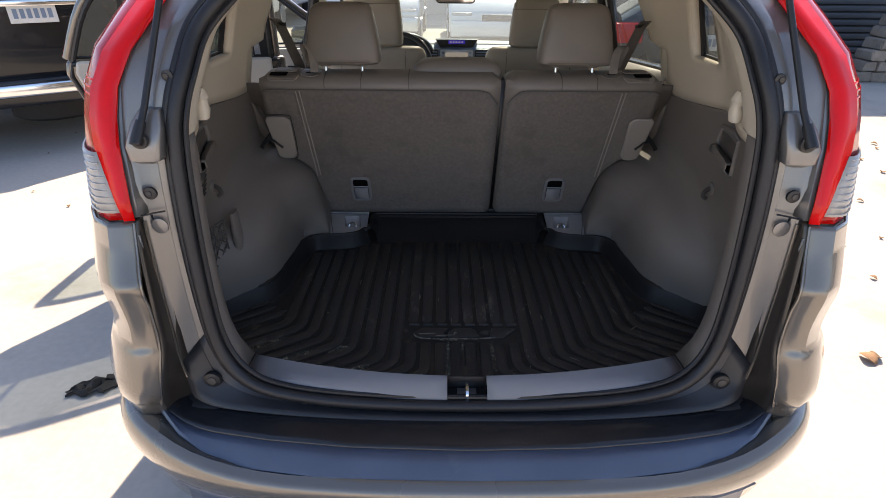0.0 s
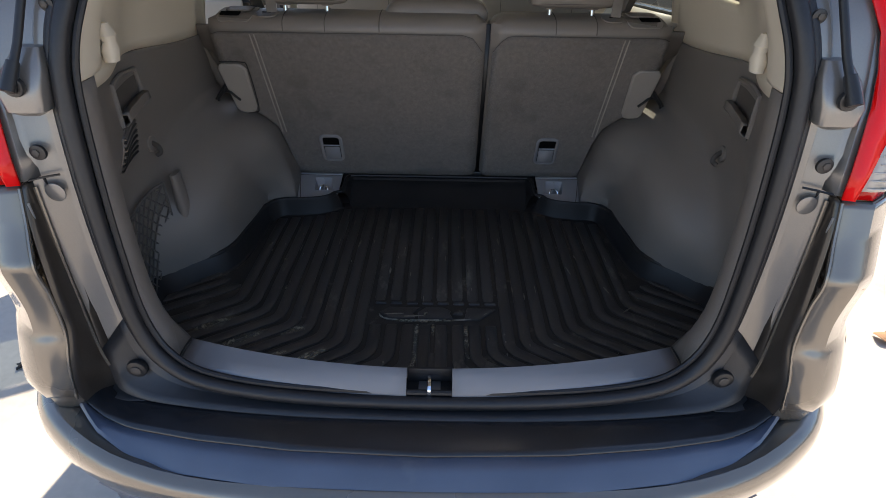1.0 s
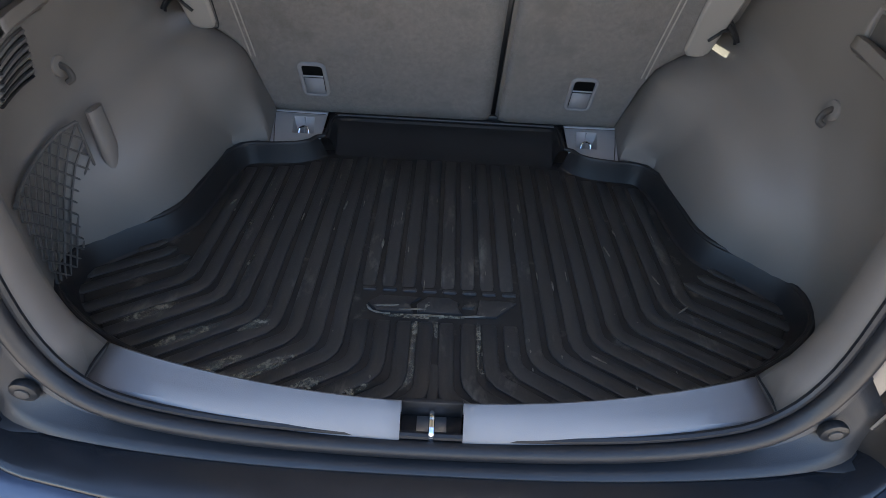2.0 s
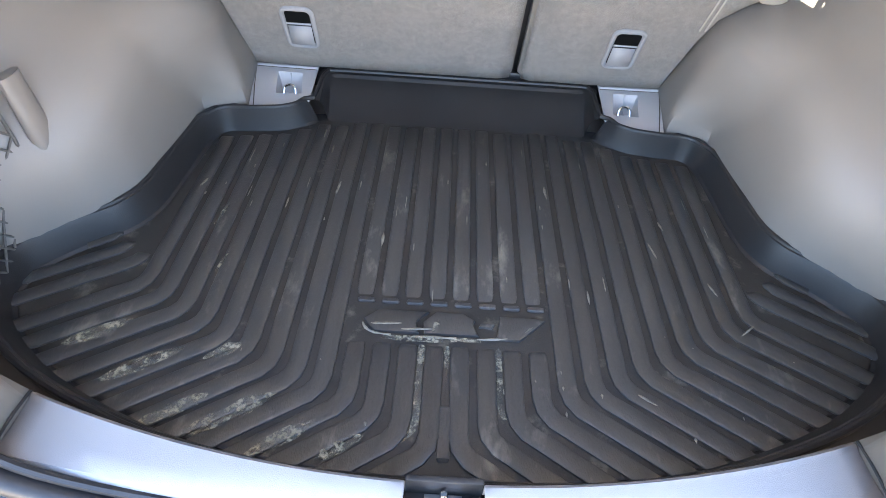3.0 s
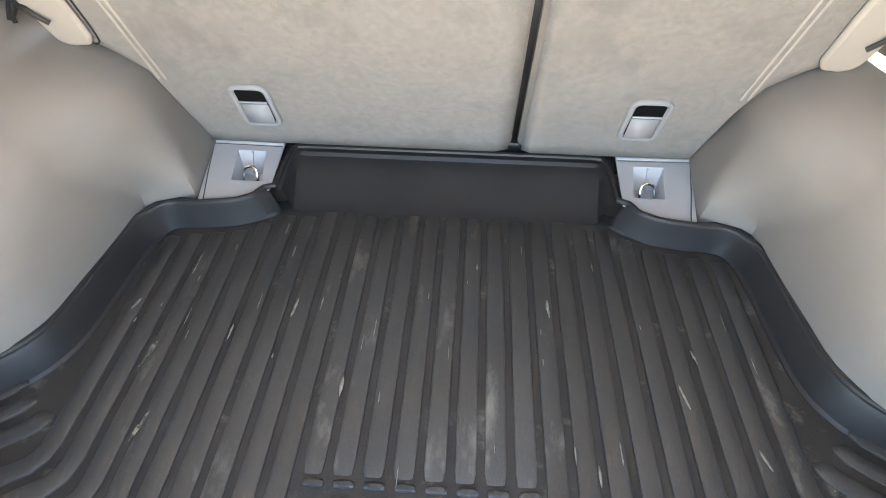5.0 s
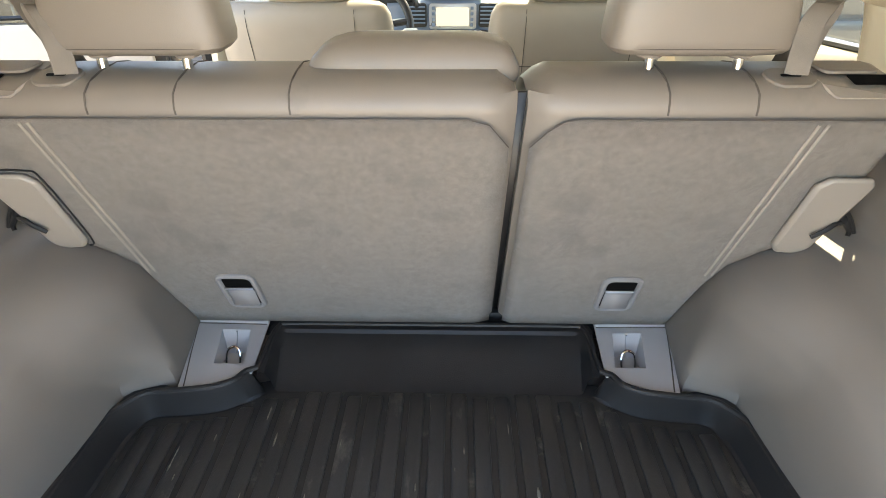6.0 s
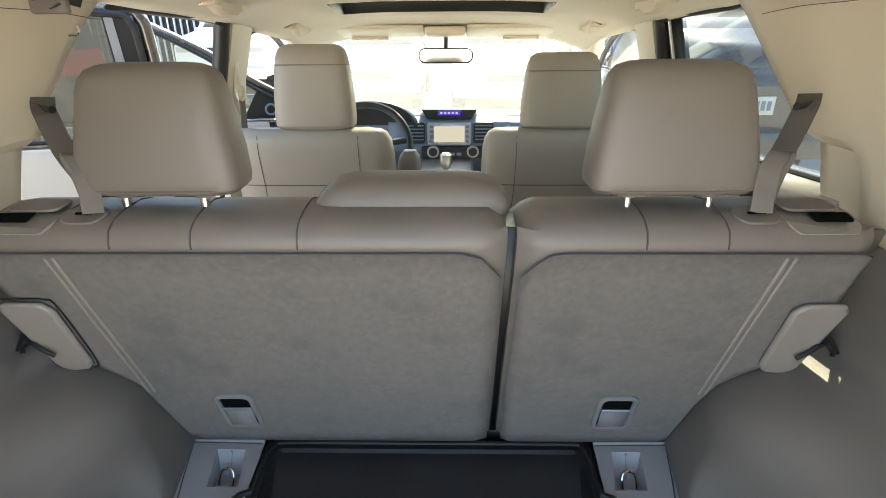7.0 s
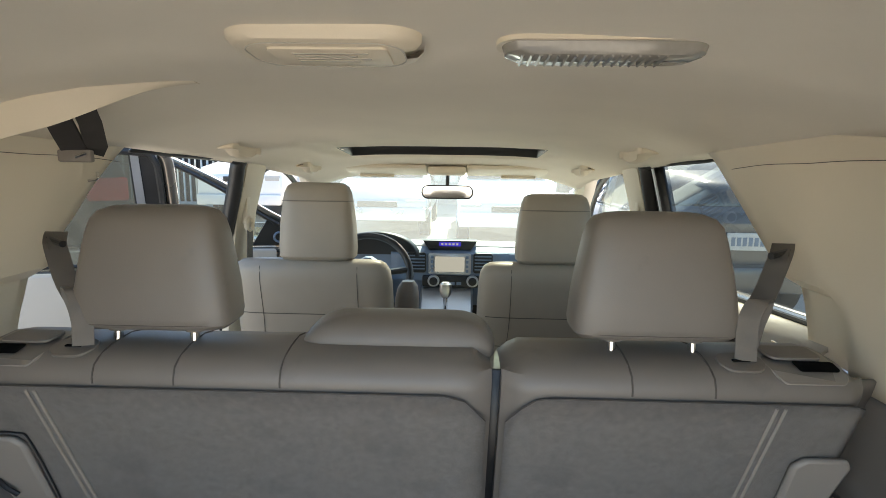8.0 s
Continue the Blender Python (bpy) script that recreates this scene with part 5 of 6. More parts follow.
# elastic net in the left pocket
net = thing("cargo_net", (-.66, .47, .62), "grey elastic cargo net stretched in the side pocket", "cargo net")
rows = []
for i in range(8):
    v = i / 7
    r = []
    for j in range(9):
        u = j / 8
        top = .825 + .06 * u
        z = .630 + (top - .630) * (1 - v)
        y = .43 + .195 * u
        r.append((-(min(wall_x(y, .8), .735) - .008 - .010 * math.sin(math.pi * u)), y, z))
    rows.append(r)
for k in range(-7, 9):
    for d in (1, -1):
        pts = []
        for i in range(8):
            j = k + i if d > 0 else k + 7 - i
            if 0 <= j <= 8:
                pts.append(rows[i][j])
        if len(pts) > 1:
            part("cord", tube(pts, .0022, 5), M_NET, net)
part("top_cord", tube(rows[0], .0038, 6), M_NET, net)
part("side_cord", tube([r[-1] for r in rows], .003, 6), M_NET, net)

DATUM[0] = CABIN
# ---------- headliner ----------
CEIL = [(.46, 1.575), (.55, 1.592), (.66, 1.604), (.74, 1.607), (.80, 1.604), (.86, 1.606), (1.0, 1.614), (1.3, 1.624), (1.7, 1.632), (2.03, 1.634), (2.55, 1.624), (2.68, 1.608), (2.78, 1.588)]


def ceil_z(x, y):
    half = lerp_at([(.46, .46), (.7, .56), (1.0, .615), (2.3, .63), (2.8, .60)], y)
    return lerp_at(CEIL, y) - .068 * (abs(x) / half) ** 3.8


bm = bmesh.new()
ys = [.46, .50, .55, .60, .66, .70, .74, .77, .80, .83, .86, .92, 1.0, 1.1, 1.2, 1.3, 1.45, 1.6, 1.8, 2.03, 2.16, 2.28, 2.42, 2.55, 2.62, 2.68, 2.73, 2.78]
us = [-1, -.95, -.88, -.8, -.7, -.545, -.5, -.3, -.1, .1, .3, .5, .545, .7, .8, .88, .95, 1]
grid = []
for y in ys:
    half = lerp_at([(.46, .46), (.7, .57), (1.0, .625), (2.3, .645), (2.8, .62)], y)
    grid.append([bm.verts.new((u * half, y, ceil_z(u * half, y))) for u in us])
for i in range(len(ys) - 1):
    for k in range(len(us) - 1):
        if 2.02 < (ys[i] + ys[i + 1]) / 2 < 2.28 and abs(us[k] + us[k + 1]) / 2 < .54:
            continue
        bm.faces.new((grid[i][k], grid[i][k + 1], grid[i + 1][k + 1], grid[i + 1][k]))
solo("ceiling", bm, M_LINER, (0, 1.5, 1.6), "cream woven headliner with a sunroof opening", "headliner", kind="structure", solid=0.006, angle=60)

roofwin = thing("sunroof", (0, 2.28, 1.64), "sunroof opening with a black rim under tinted glass", "sunroof", "", "structure")
edge_ = [(-.352 + .088 * k, 2.028) for k in range(8)] + [(.352, 2.028 + .063 * k) for k in range(4)] + [(.352 - .088 * k, 2.28) for k in range(8)] + [(-.352, 2.28 - .063 * k) for k in range(4)]
part("rim", loft([[(x, y, ceil_z(x, y) - .0035) for x, y in edge_], [(x, y, 1.70) for x, y in edge_]], closed=True), M_BLACK, roofwin, solid=0.006)

for s in (-1, 1):
    DATUM[0] = PLAIN
    seam_pts = [(s * (lerp_at([(.9, .60), (1.1, .628), (1.45, .634)], y) - .004), y, z) for y, z in ((.80, 1.508), (.906, 1.508), (1.06, 1.507), (1.16, 1.503), (1.28, 1.500), (1.40, 1.490))]
    solo("trim", tube(spline(seam_pts, 4), .0007, 6), M_SEAM_SHADE, (s * .6, 1.0, 1.50), "dark joint between headliner and pillar trim", "trim", kind="structure")
    DATUM[0] = CABIN

# fittings on the headliner
bx = thing("belt_cover", (-.055, .735, 1.59), "cream plastic cover of the centre belt with a label", "cover")
zc = ceil_z(0, .735)


def pad(cx, cy, w, d, r, steps, k=5):
    """Rings of a low rounded cover under the headliner."""
    return [[(cx + a * f, cy + b * f, zc + dz) for a, b in rounded(w, d, r, k)] for dz, f in steps]


part("housing", loft(pad(-.0625, .747, .191, .105, .038, ((.006, 1.0), (-.010, .98), (-.016, .92), (-.018, .80))), caps=True), M_CREAM, bx)
part("rim_line", tube(pad(-.0625, .747, .191, .105, .038, ((-.0180, .80),))[0], .0009, 5, closed=True), M_LEDGE, bx)
part("lid", prism([(-.058 + a, .747 + b) for a, b in rounded(.115, .060, .006)], "z", zc - .0205, zc - .017, .001), M_CREAM, bx)
for k in range(4):
    part("label_line", box((-.093, .728 + k * .009, zc - .0216), (-.020 - .012 * (k % 2), .732 + k * .009, zc - .0206)), M_LEDGE, bx)

dome = thing("dome_lamp", (.235, .74, 1.595), "clear ribbed cargo lamp in a cream bezel, unlit", "lamp")
zd = ceil_z(.235, .74) - zc
part("bezel", loft([[(x, y, z + zd) for x, y, z in r] for r in pad(.208, .750, .211, .058, .026, ((.006, 1.0), (-.006, .99)))], caps=True), M_CREAM, dome)
ln = part("lens", loft([[(x, y, z + zd) for x, y, z in r] for r in pad(.208, .750, .199, .049, .022, ((-.005, 1.0), (-.014, .97), (-.018, .86)))], caps=True), M_LAMP, dome, "clear ribbed lens")
for k in range(17):
    x = .128 + k * .0085
    part("lens_rib", tube([(x, .731, zc + zd - .0185), (x, .769, zc + zd - .0185)], .0016, 4), M_LAMP, ln)

cb = thing("centre_belt", (-.47, .93, 1.55), "black woven centre belt folded into its ceiling holder", "seat belt")
cx, cy, z0 = -.492, .955, ceil_z(-.492, .955) - .012
part("belt_end", ribbon([(cx - .008, cy - .02, z0 + .012), (cx, cy - .012, z0 - .012), (cx + .003, cy, z0 - .036), (cx + .005, cy + .012, z0 - .056), (cx + .006, cy + .014, z0 - .060)], (1, .05, .1), .037, .005), M_BELT2, cb)
part("belt_back", ribbon([(cx + .028, cy, z0 + .01), (cx + .030, cy + .014, z0 - .018), (cx + .030, cy + .022, z0 - .050), (cx + .022, cy + .024, z0 - .06)], (.6, .8, 0), .03, .004), M_BELT2, cb)
tg_ = part("tongue", box((cx - .020, cy + .008, z0 - .074), (cx + .030, cy + .018, z0 - .056), .003), M_TAUPE, cb, "grey belt tongue")
part("tongue_slot", tube([(cx + .010, cy + .005, z0 - .068), (cx + .026, cy + .005, z0 - .062)], .002, 6), M_CHROME, tg_)
part("holder_clip", tube(spline([(cx + .035, cy + .012, z0 - .088), (cx + .035, cy + .010, z0 - .098), (cx + .022, cy + .010, z0 - .1)], 4), .0022, 6), M_CHROME, cb)
rail = thing("ceiling_moulding", (-.46, .92, 1.56), "cream moulded edge of the belt retractor cover", "moulding", "", "structure")
rr = []
for t in np.linspace(0, 1, 16):
    x = -.63 + .34 * t
    y = .87 + .06 * t
    zz = ceil_z(x, y)
    h = .004 + .040 * smooth((1 - t) / .6)
    rr.append([(x, y - .01, zz + .008), (x, y, zz - h * .7), (x, y + .006, zz - h), (x, y + .018, zz - h * .8), (x, y + .03, zz + .008)])
part("edge_bead", loft(rr, caps=True), M_CREAM, rail)

# grab handles and visors
for s in (-1, 1):
    for y in (1.70, 2.38):
        gh = thing("grab_handle", (s * .55, y, 1.60), "cream plastic grab handle", "handle", "grab handles")
        xx, zz = .548, ceil_z(.548, y)
        rows = []
        for dy, w, h in ((-.105, .012, .004), (-.098, .024, .010), (-.07, .027, .014), (-.045, .019, .030), (0, .016, .034), (.045, .019, .030), (.07, .027, .014), (.098, .024, .010), (.105, .012, .004)):
            rows.append([(s * (xx - w), y + dy, zz + .004), (s * (xx - w * .9), y + dy, zz - h * .8), (s * (xx - w * .4), y + dy, zz - h), (s * (xx + w * .5), y + dy, zz - h * .9), (s * (xx + w), y + dy, zz - .010)])
        part("grip", loft(rows, closed=True, caps=True), M_CREAM, gh, angle=50)
        for dy in (-.078, .078):
            part("foot", cushion([(zz + d, s * xx, y + dy, .030 - abs(d) * .3, .022) for d in (-.014, -.006, .010)], 3, 18), M_CREAM, gh)
        part("grip_gap", box((s * xx - .010, y - .055, zz - .010), (s * xx + .010, y + .055, zz - .004), .002), M_LEDGE, gh)
    vs_ = thing("sun_visor", (s * .34, 2.72, 1.575), "cream sun visor folded up", "sun visor", "sun visors")
    a, b = sorted((s * .09, s * .56))
    bm = box((a, 2.60, 1.584), (b, 2.76, 1.602), .008)
    for v in bm.verts:
        v.co.z += (2.70 - v.co.y) * .16 - .006
    part("flap", bm, M_CREAM, vs_)
    part("mirror_lid", box((s * .33 - .08, 2.735, 1.560), (s * .33 + .08, 2.765, 1.574), .003), M_CREAM, vs_)
mc = thing("map_lamp", (0, 2.70, 1.58), "cream overhead console with map lamps", "console")
part("console", box((-.085, 2.60, 1.570), (.085, 2.76, 1.604), .012), M_CREAM, mc)
rv = thing("rear_view_mirror", (0, 2.76, 1.50), "black-framed rear view mirror on its stalk", "mirror")
part("stalk", tube([(0, 2.80, 1.575), (0, 2.775, 1.55), (0, 2.765, 1.52)], .009, 8), M_BLACK, rv)
part("shell", prism([(a, 1.492 + b) for a, b in rounded(.245, .066, .028, 5)], "y", 2.755, 2.785, .008), M_BLACK, rv)
part("mirror_glass", prism([(a, 1.492 + b) for a, b in rounded(.232, .054, .024, 5)], "y", 2.7515, 2.756), M_MIRROR, rv)

# ---------- windscreen, pillars, doors ----------
bodyw = thing("cabin_shell", (0, 2.2, .46), "cream trimmed cabin sides with pillars and doors", "cabin shell", "", "structure")
rows = []
for t in np.linspace(0, 1, 9):
    y, z, w = 2.80 + .62 * t, 1.605 - .45 * t, .60 + .12 * t
    rows.append([(u * w, y + .10 * (1 - u * u) * 1.0 - .06, z) for u in np.linspace(-1, 1, 11)])
part("windscreen", loft(rows), M_SHIELD, bodyw, "dusty windscreen in full sun")
for s in (-1, 1):
    part("a_pillar", loft([[(s * (x + a), y + b, z + c) for a, b, c in ((-.035, .03, .0), (-.045, -.01, -.01), (-.02, -.05, -.02), (.03, -.04, -.01))] for x, y, z in ((.64, 2.52, 1.60), (.65, 2.72, 1.565), (.675, 2.92, 1.45), (.70, 3.12, 1.30), (.72, 3.32, 1.15))]), M_CREAM, bodyw, solid=0.012)
    part("b_pillar", loft([[(s * x, y, z) for x, y in ((xo + .05, ya), (xo + .004, ya + .005), (xo, ya + .04), (xo, yb - .04), (xo + .004, yb - .005), (xo + .05, yb))] for z, xo, ya, yb in ((1.60, .612, 1.94, 2.14), (1.56, .625, 1.95, 2.12), (1.40, .665, 1.95, 2.11), (1.2, .70, 1.95, 2.13), (1.0, .715, 1.94, 2.18), (.5, .73, 1.92, 2.22))]), M_CREAM, bodyw, solid=0.004)
    bp = part("belt_slider", box((s * .662 - .012, 1.985, 1.36), (s * .662 + .012, 2.02, 1.52), .004), M_CREAM, bodyw)
    part("front_belt", ribbon([(s * .650, 2.0, 1.345), (s * .655, 2.0, 1.25), (s * .67, 2.02, 1.05), (s * .69, 2.04, .75)], (0, 1, 0), .046, .003), M_BELT, bodyw)
    part("belt_loop", tube([(s * .652, 1.975 + .03 * math.cos(t) + .025, 1.36 + .022 * math.sin(t)) for t in (k * math.tau / 12 for k in range(12))], .007, 6, closed=True), M_CREAM, bodyw)
    fr = [(1.955, 1.20), (1.945, 1.40), (1.925, 1.545), (1.89, 1.578), (1.50, 1.568), (1.36, 1.545)]
    line = spline([(s * (.745 - .27 * (z - 1.2)), y, z) for y, z in fr], 5)
    part("door_seal", tube(line, [.024 * min(1, .10 + (len(line) - 1 - k) / 6) for k in range(len(line))], 10), M_BLACK, bodyw, "thick black rubber door seal")
    part("sill_seal", tube([(s * .745, y, z) for y, z in ((1.955, 1.20), (1.96, .9), (1.96, .50), (1.6, .44), (1.3, .50))], .02, 8), M_BLACK, bodyw)
    part("front_window_seal", tube(spline([(s * (.752 - .27 * (z - 1.2)), y, z) for y, z in ((2.15, 1.20), (2.14, 1.40), (2.15, 1.53), (2.22, 1.565), (2.40, 1.56), (2.62, 1.50), (2.85, 1.39), (3.08, 1.22))], 5), .011, 8), M_BLACK, bodyw)
# the two doors on the right are shut
rd = thing("rear_door", (.76, 1.5, .46), "shut rear door with dark glass and a pale ledge", "car door")
part("door_lining", loft([[(x, y, z) for y in (1.12, 1.5, 1.94)] for x, z in ((.757, 1.210), (.735, 1.203), (.712, 1.188), (.700, 1.165), (.705, 1.10), (.725, 1.05), (.70, .95), (.73, .80), (.75, .48))]), M_LEDGE, rd, "pale plastic door lining", solid=0.008)
part("glass_seal", tube([(.752, 1.05, 1.214), (.752, 1.95, 1.214)], .006, 6), M_BLACK, rd)
part("bright_strip", tube([(.775, 1.05, 1.216), (.775, 1.95, 1.216)], .006, 6), M_CHROME, rd)
part("window_frame", loft([[(.757 - .27 * (z - 1.2), y, z) for y in (1.82, 1.99)] for z in (1.20, 1.38, 1.575)]), M_BLACK, rd, solid=.008)
part("frame_strip", ribbon([(.742 - .27 * (z - 1.2), 1.865, z) for z in (1.21, 1.40, 1.565)], (0, 1, 0), .010, .005), M_SILVER, rd)
part("rear_door_glass", loft([[(.762 - .27 * (z - 1.2), y, z) for y in (1.05, 1.84)] for z in (1.19, 1.40, 1.57)]), M_GLASS_D, rd, "dark tinted door glass")
part("outer_belt", box((.776, 1.05, 1.19), (.80, 1.95, 1.205), .004), M_PAINT, rd)
rfd = thing("front_door", (.76, 2.6, .46), "shut front passenger door", "car door", "front doors")
part("door_lining", loft([[(x, y, z) for y in (2.15, 2.6, 3.2)] for x, z in ((.755, 1.195), (.72, 1.19), (.715, 1.05), (.70, .95), (.75, .48))]), M_LEDGE, rfd, solid=0.01)
part("front_door_glass", loft([[(.765, 2.10, 1.19), (.765, 3.05, 1.19)], [(.735, 2.10, 1.32), (.735, 2.88, 1.36)], [(.665, 2.10, 1.56), (.665, 2.45, 1.56)]]), M_GLASS_T, rfd, "green tinted door glass")

# the two doors on the left stand open


def open_door(name, label, hx, hy, degrees_, outline, surround, pane, strips, group, clear):
    """A left door swung out on its hinge; outline, surround and pane are (along the door, height)."""
    th = radians(degrees_)
    d_ = thing(name, (-hx, hy, .40), label, "car door", group)

    def at(u, z, d=0.0):
        d += .20 * max(0, z - 1.2)
        return Vector((-hx - u * math.sin(th) + d * math.cos(th), hy - u * math.cos(th) - d * math.sin(th), z))

    def slab(pts, d0, d1):
        bm = bmesh.new()
        a, b = [bm.verts.new(at(u, z, d0)) for u, z in pts], [bm.verts.new(at(u, z, d1)) for u, z in pts]
        bm.faces.new(a)
        bm.faces.new(b[::-1])
        for i in range(len(a)):
            bm.faces.new((a[i], b[i], b[(i + 1) % len(a)], a[(i + 1) % len(a)]))
        return bm

    mu, mz = sum(u for u, z in outline) / len(outline), sum(z for u, z in outline) / len(outline)
    inner = [(u + (mu - u) * .12, z + (mz - z) * .10 + (.03 if z > 1.1 else 0)) for u, z in outline]
    part("skin", slab(outline, -.07, .03), M_PAINT, d_, "painted door shell", bevel=.012)
    part("edge_seal", tube([at(u + (mu - u) * .06, z + (mz - z) * .05, .034) for u, z in outline], .010, 8, closed=True), M_BLACK, d_)
    lining = part("lining", slab(inner, .03, .065), M_LEDGE, d_, "pale grey moulded door lining", bevel=.010)
    part("armrest", slab([(.18, .86), (.62, .90), (.66, .95), (.60, .98), (.20, .94)], .065, .115), M_TAUPE, lining, bevel=.012)
    part("inner_handle", slab([(.16, 1.02), (.30, 1.03), (.30, 1.08), (.16, 1.07)], .065, .072), M_BLACK, lining, bevel=.003)
    part("window_frame", tube(spline([at(u, z) for u, z in surround], 4), .020, 10), M_PAINT, d_)
    part("frame_seal", tube(spline([at(u + (mu - u) * .05, z - .016, .022) for u, z in surround], 4), .011, 8), M_BLACK, d_)
    bm = bmesh.new()
    bm.faces.new([bm.verts.new(at(u, z, -.01)) for u, z in pane])
    part("glass", bm, clear, d_, "dusty tinted door glass")
    part("belt_seal", tube([at(pane[0][0], 1.215, .006), at(pane[-1][0], 1.215, .006)], .007, 6), M_BLACK, d_)
    for pts, mat, d0, d1, nm in strips:
        part(nm, slab(pts, d0, d1), mat, d_)
    return d_, at


open_door("rear_door", "open rear door with green glass and pale lining", .88, 2.05, 62,
          [(0, .42), (.0, 1.20), (.93, 1.205), (.945, 1.15), (.90, 1.0), (.80, .84), (.72, .68), (.68, .42)],
          [(.04, 1.20), (.055, 1.50), (.07, 1.585), (.13, 1.605), (.45, 1.60), (.68, 1.545), (.82, 1.42), (.925, 1.21)],
          [(.06, 1.20), (.075, 1.58), (.45, 1.59), (.67, 1.535), (.81, 1.41), (.91, 1.20)],
          [([(.052, 1.20), (.150, 1.20), (.168, 1.59), (.085, 1.59)], M_BLACK, .0, .018, "front_upright"),
           ([(.058, 1.21), (.072, 1.21), (.100, 1.585), (.087, 1.585)], M_SILVER, .018, .022, "bright_strip"),
           ([(.118, 1.21), (.145, 1.21), (.163, 1.585), (.140, 1.585)], M_SILVER, .018, .022, "bright_strip"),
           ([(.70, 1.21), (.72, 1.21), (.67, 1.53), (.65, 1.53)], M_BLACK, .0, .012, "division_bar")], "rear doors", M_GLASS_P)
fdoor, fat = open_door("front_door", "open front door with a black mirror corner and wing mirror", .86, 3.05, 62,
          [(0, .42), (.0, 1.19), (1.04, 1.205), (1.06, .9), (1.04, .42)],
          [(.0, 1.315), (.145, 1.395), (.318, 1.512), (.582, 1.640), (.75, 1.665), (.95, 1.65), (1.00, 1.60), (1.04, 1.21)],
          [(.02, 1.20), (.02, 1.32), (.145, 1.39), (.318, 1.505), (.582, 1.635), (.75, 1.655), (.95, 1.645), (1.03, 1.20)],
          [([(.0, 1.20), (.0, 1.315), (.10, 1.365), (.19, 1.20)], M_BLACK, .0, .02, "mirror_corner")], "front doors", M_GLASS_F)
part("corner_speaker", tube([fat(.055 + .026 * math.cos(t), 1.245 + .026 * math.sin(t), .024) for t in (k * math.tau / 14 for k in range(14))], .006, 6, closed=True), M_DASH, fdoor)
mc_ = fat(.10, 1.24, -.16)
wm = part("wing_mirror", cushion([(mc_.z + dz, mc_.x, mc_.y, .10 * k, .045 * k) for dz, k in ((-.07, .7), (-.055, .93), (0, 1.0), (.05, .95), (.075, .75))], 3.5, 20), M_PAINT, fdoor)
part("mirror_face", prism([(mc_.x + a, mc_.z + b) for a, b in rounded(.165, .105, .025)], "y", mc_.y - .050, mc_.y - .046), M_MIRROR, wm)

# ---------- front seats ----------


def front_seat(cx, label, hs, hk):
    st = thing("front_seat", (cx, 2.05, .46), label, "car seat", "front seats")
    w = .252
    secs = []
    for z, k, d in ((.60, .92, .075), (.70, .98, .085), (.85, 1.0, .085), (1.0, 1.0, .08), (1.12, .99, .075), (1.19, .985, .070), (1.225, .965, .060), (1.247, .92, .046), (1.258, .85, .028), (1.261, .72, .012)):
        secs.append((z, cx, 2.02 - (z - .60) * .27, w * k, d))
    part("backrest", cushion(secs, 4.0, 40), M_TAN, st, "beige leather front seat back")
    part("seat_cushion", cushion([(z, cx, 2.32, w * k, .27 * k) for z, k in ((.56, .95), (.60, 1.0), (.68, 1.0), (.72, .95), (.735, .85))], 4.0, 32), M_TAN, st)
    part("seat_base", box((cx - .20, 2.08, .44), (cx + .20, 2.52, .57), .01), M_BLACK, st)
    depth = [(z, d) for z, d in ((.85, .085), (1.0, .08), (1.12, .075), (1.19, .070), (1.225, .060), (1.247, .046))]

    def on_seat(dx, z):
        return (cx + dx, 2.02 - (z - .60) * .27 - lerp_at(depth, z) * (1 - (abs(dx) / w) ** 4) ** .25 - .0006, z)

    for d in (-.150, .150):
        part("back_seam", tube([on_seat(d * (1 + .10 * smooth((1.10 - z) / .25)), z) for z in np.linspace(.88, 1.24, 14)], .0010, 5), M_SEAM_SHADE, st)
    for z in (1.085, .985):
        part("pocket_seam", tube([on_seat(x, z) for x in np.linspace(-.225, .225, 16)], .0014, 5), M_SEAM_SHADE, st)
    secs = []
    for dz, k, d in ((.004, .72, .6), (.012, .92, .85), (.02, .985, .97), (.05, 1.0, 1.0), (.12, .97, 1.0), (.19, .91, .93), (.225, .86, .82), (.245, .80, .62), (.256, .68, .35), (.258, .55, .2)):
        secs.append((1.250 + dz * hk, cx + hs, 1.855 + dz * .06, .117 * k, .058 * d))
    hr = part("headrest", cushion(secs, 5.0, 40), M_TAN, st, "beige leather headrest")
    part("headrest_seam", tube([(x, y, z) for x, y, z in [(cx + hs + .1045 * math.copysign(abs(math.cos(t)) ** .4, math.cos(t)), 1.866 + .0555 * math.copysign(abs(math.sin(t)) ** .4, math.sin(t)), 1.250 + .198 * hk) for t in (k * math.tau / 40 for k in range(40))]], .0016, 5, closed=True), M_LEATHER, hr)
    for px in (-.06, .06):
        part("headrest_post", tube([(cx + hs + px, 1.852, 1.21), (cx + hs + px, 1.858, 1.27)], .0065, 10), M_CHROME, hr)
        part("post_collar", cushion([(1.262 + d, cx + hs + px, 1.852, .022, .014) for d in (-.008, 0, .008)], 2.4, 14), M_TAN, hr)
    return st


fs = front_seat(-.395, "beige leather front seat on the driver's side with its headrest", .020, .97)
front_seat(.375, "beige leather front passenger seat with its headrest", -.018, .87)
ar = thing("armrest", (-.13, 2.05, .95), "taupe folding armrest beside the driver's seat", "armrest")
part("pad", cushion([(z, -.115 + (z - 1.1) * .05, 2.03, .042 * k, .060 * k) for z, k in ((.84, .9), (.88, 1.0), (1.06, 1.0), (1.11, .96), (1.145, .82), (1.165, .5))], 3, 24), M_LEATHER, ar)
part("arm_hinge", box((-.15, 1.98, .60), (-.09, 2.06, .86), .01), M_LEATHER, ar)

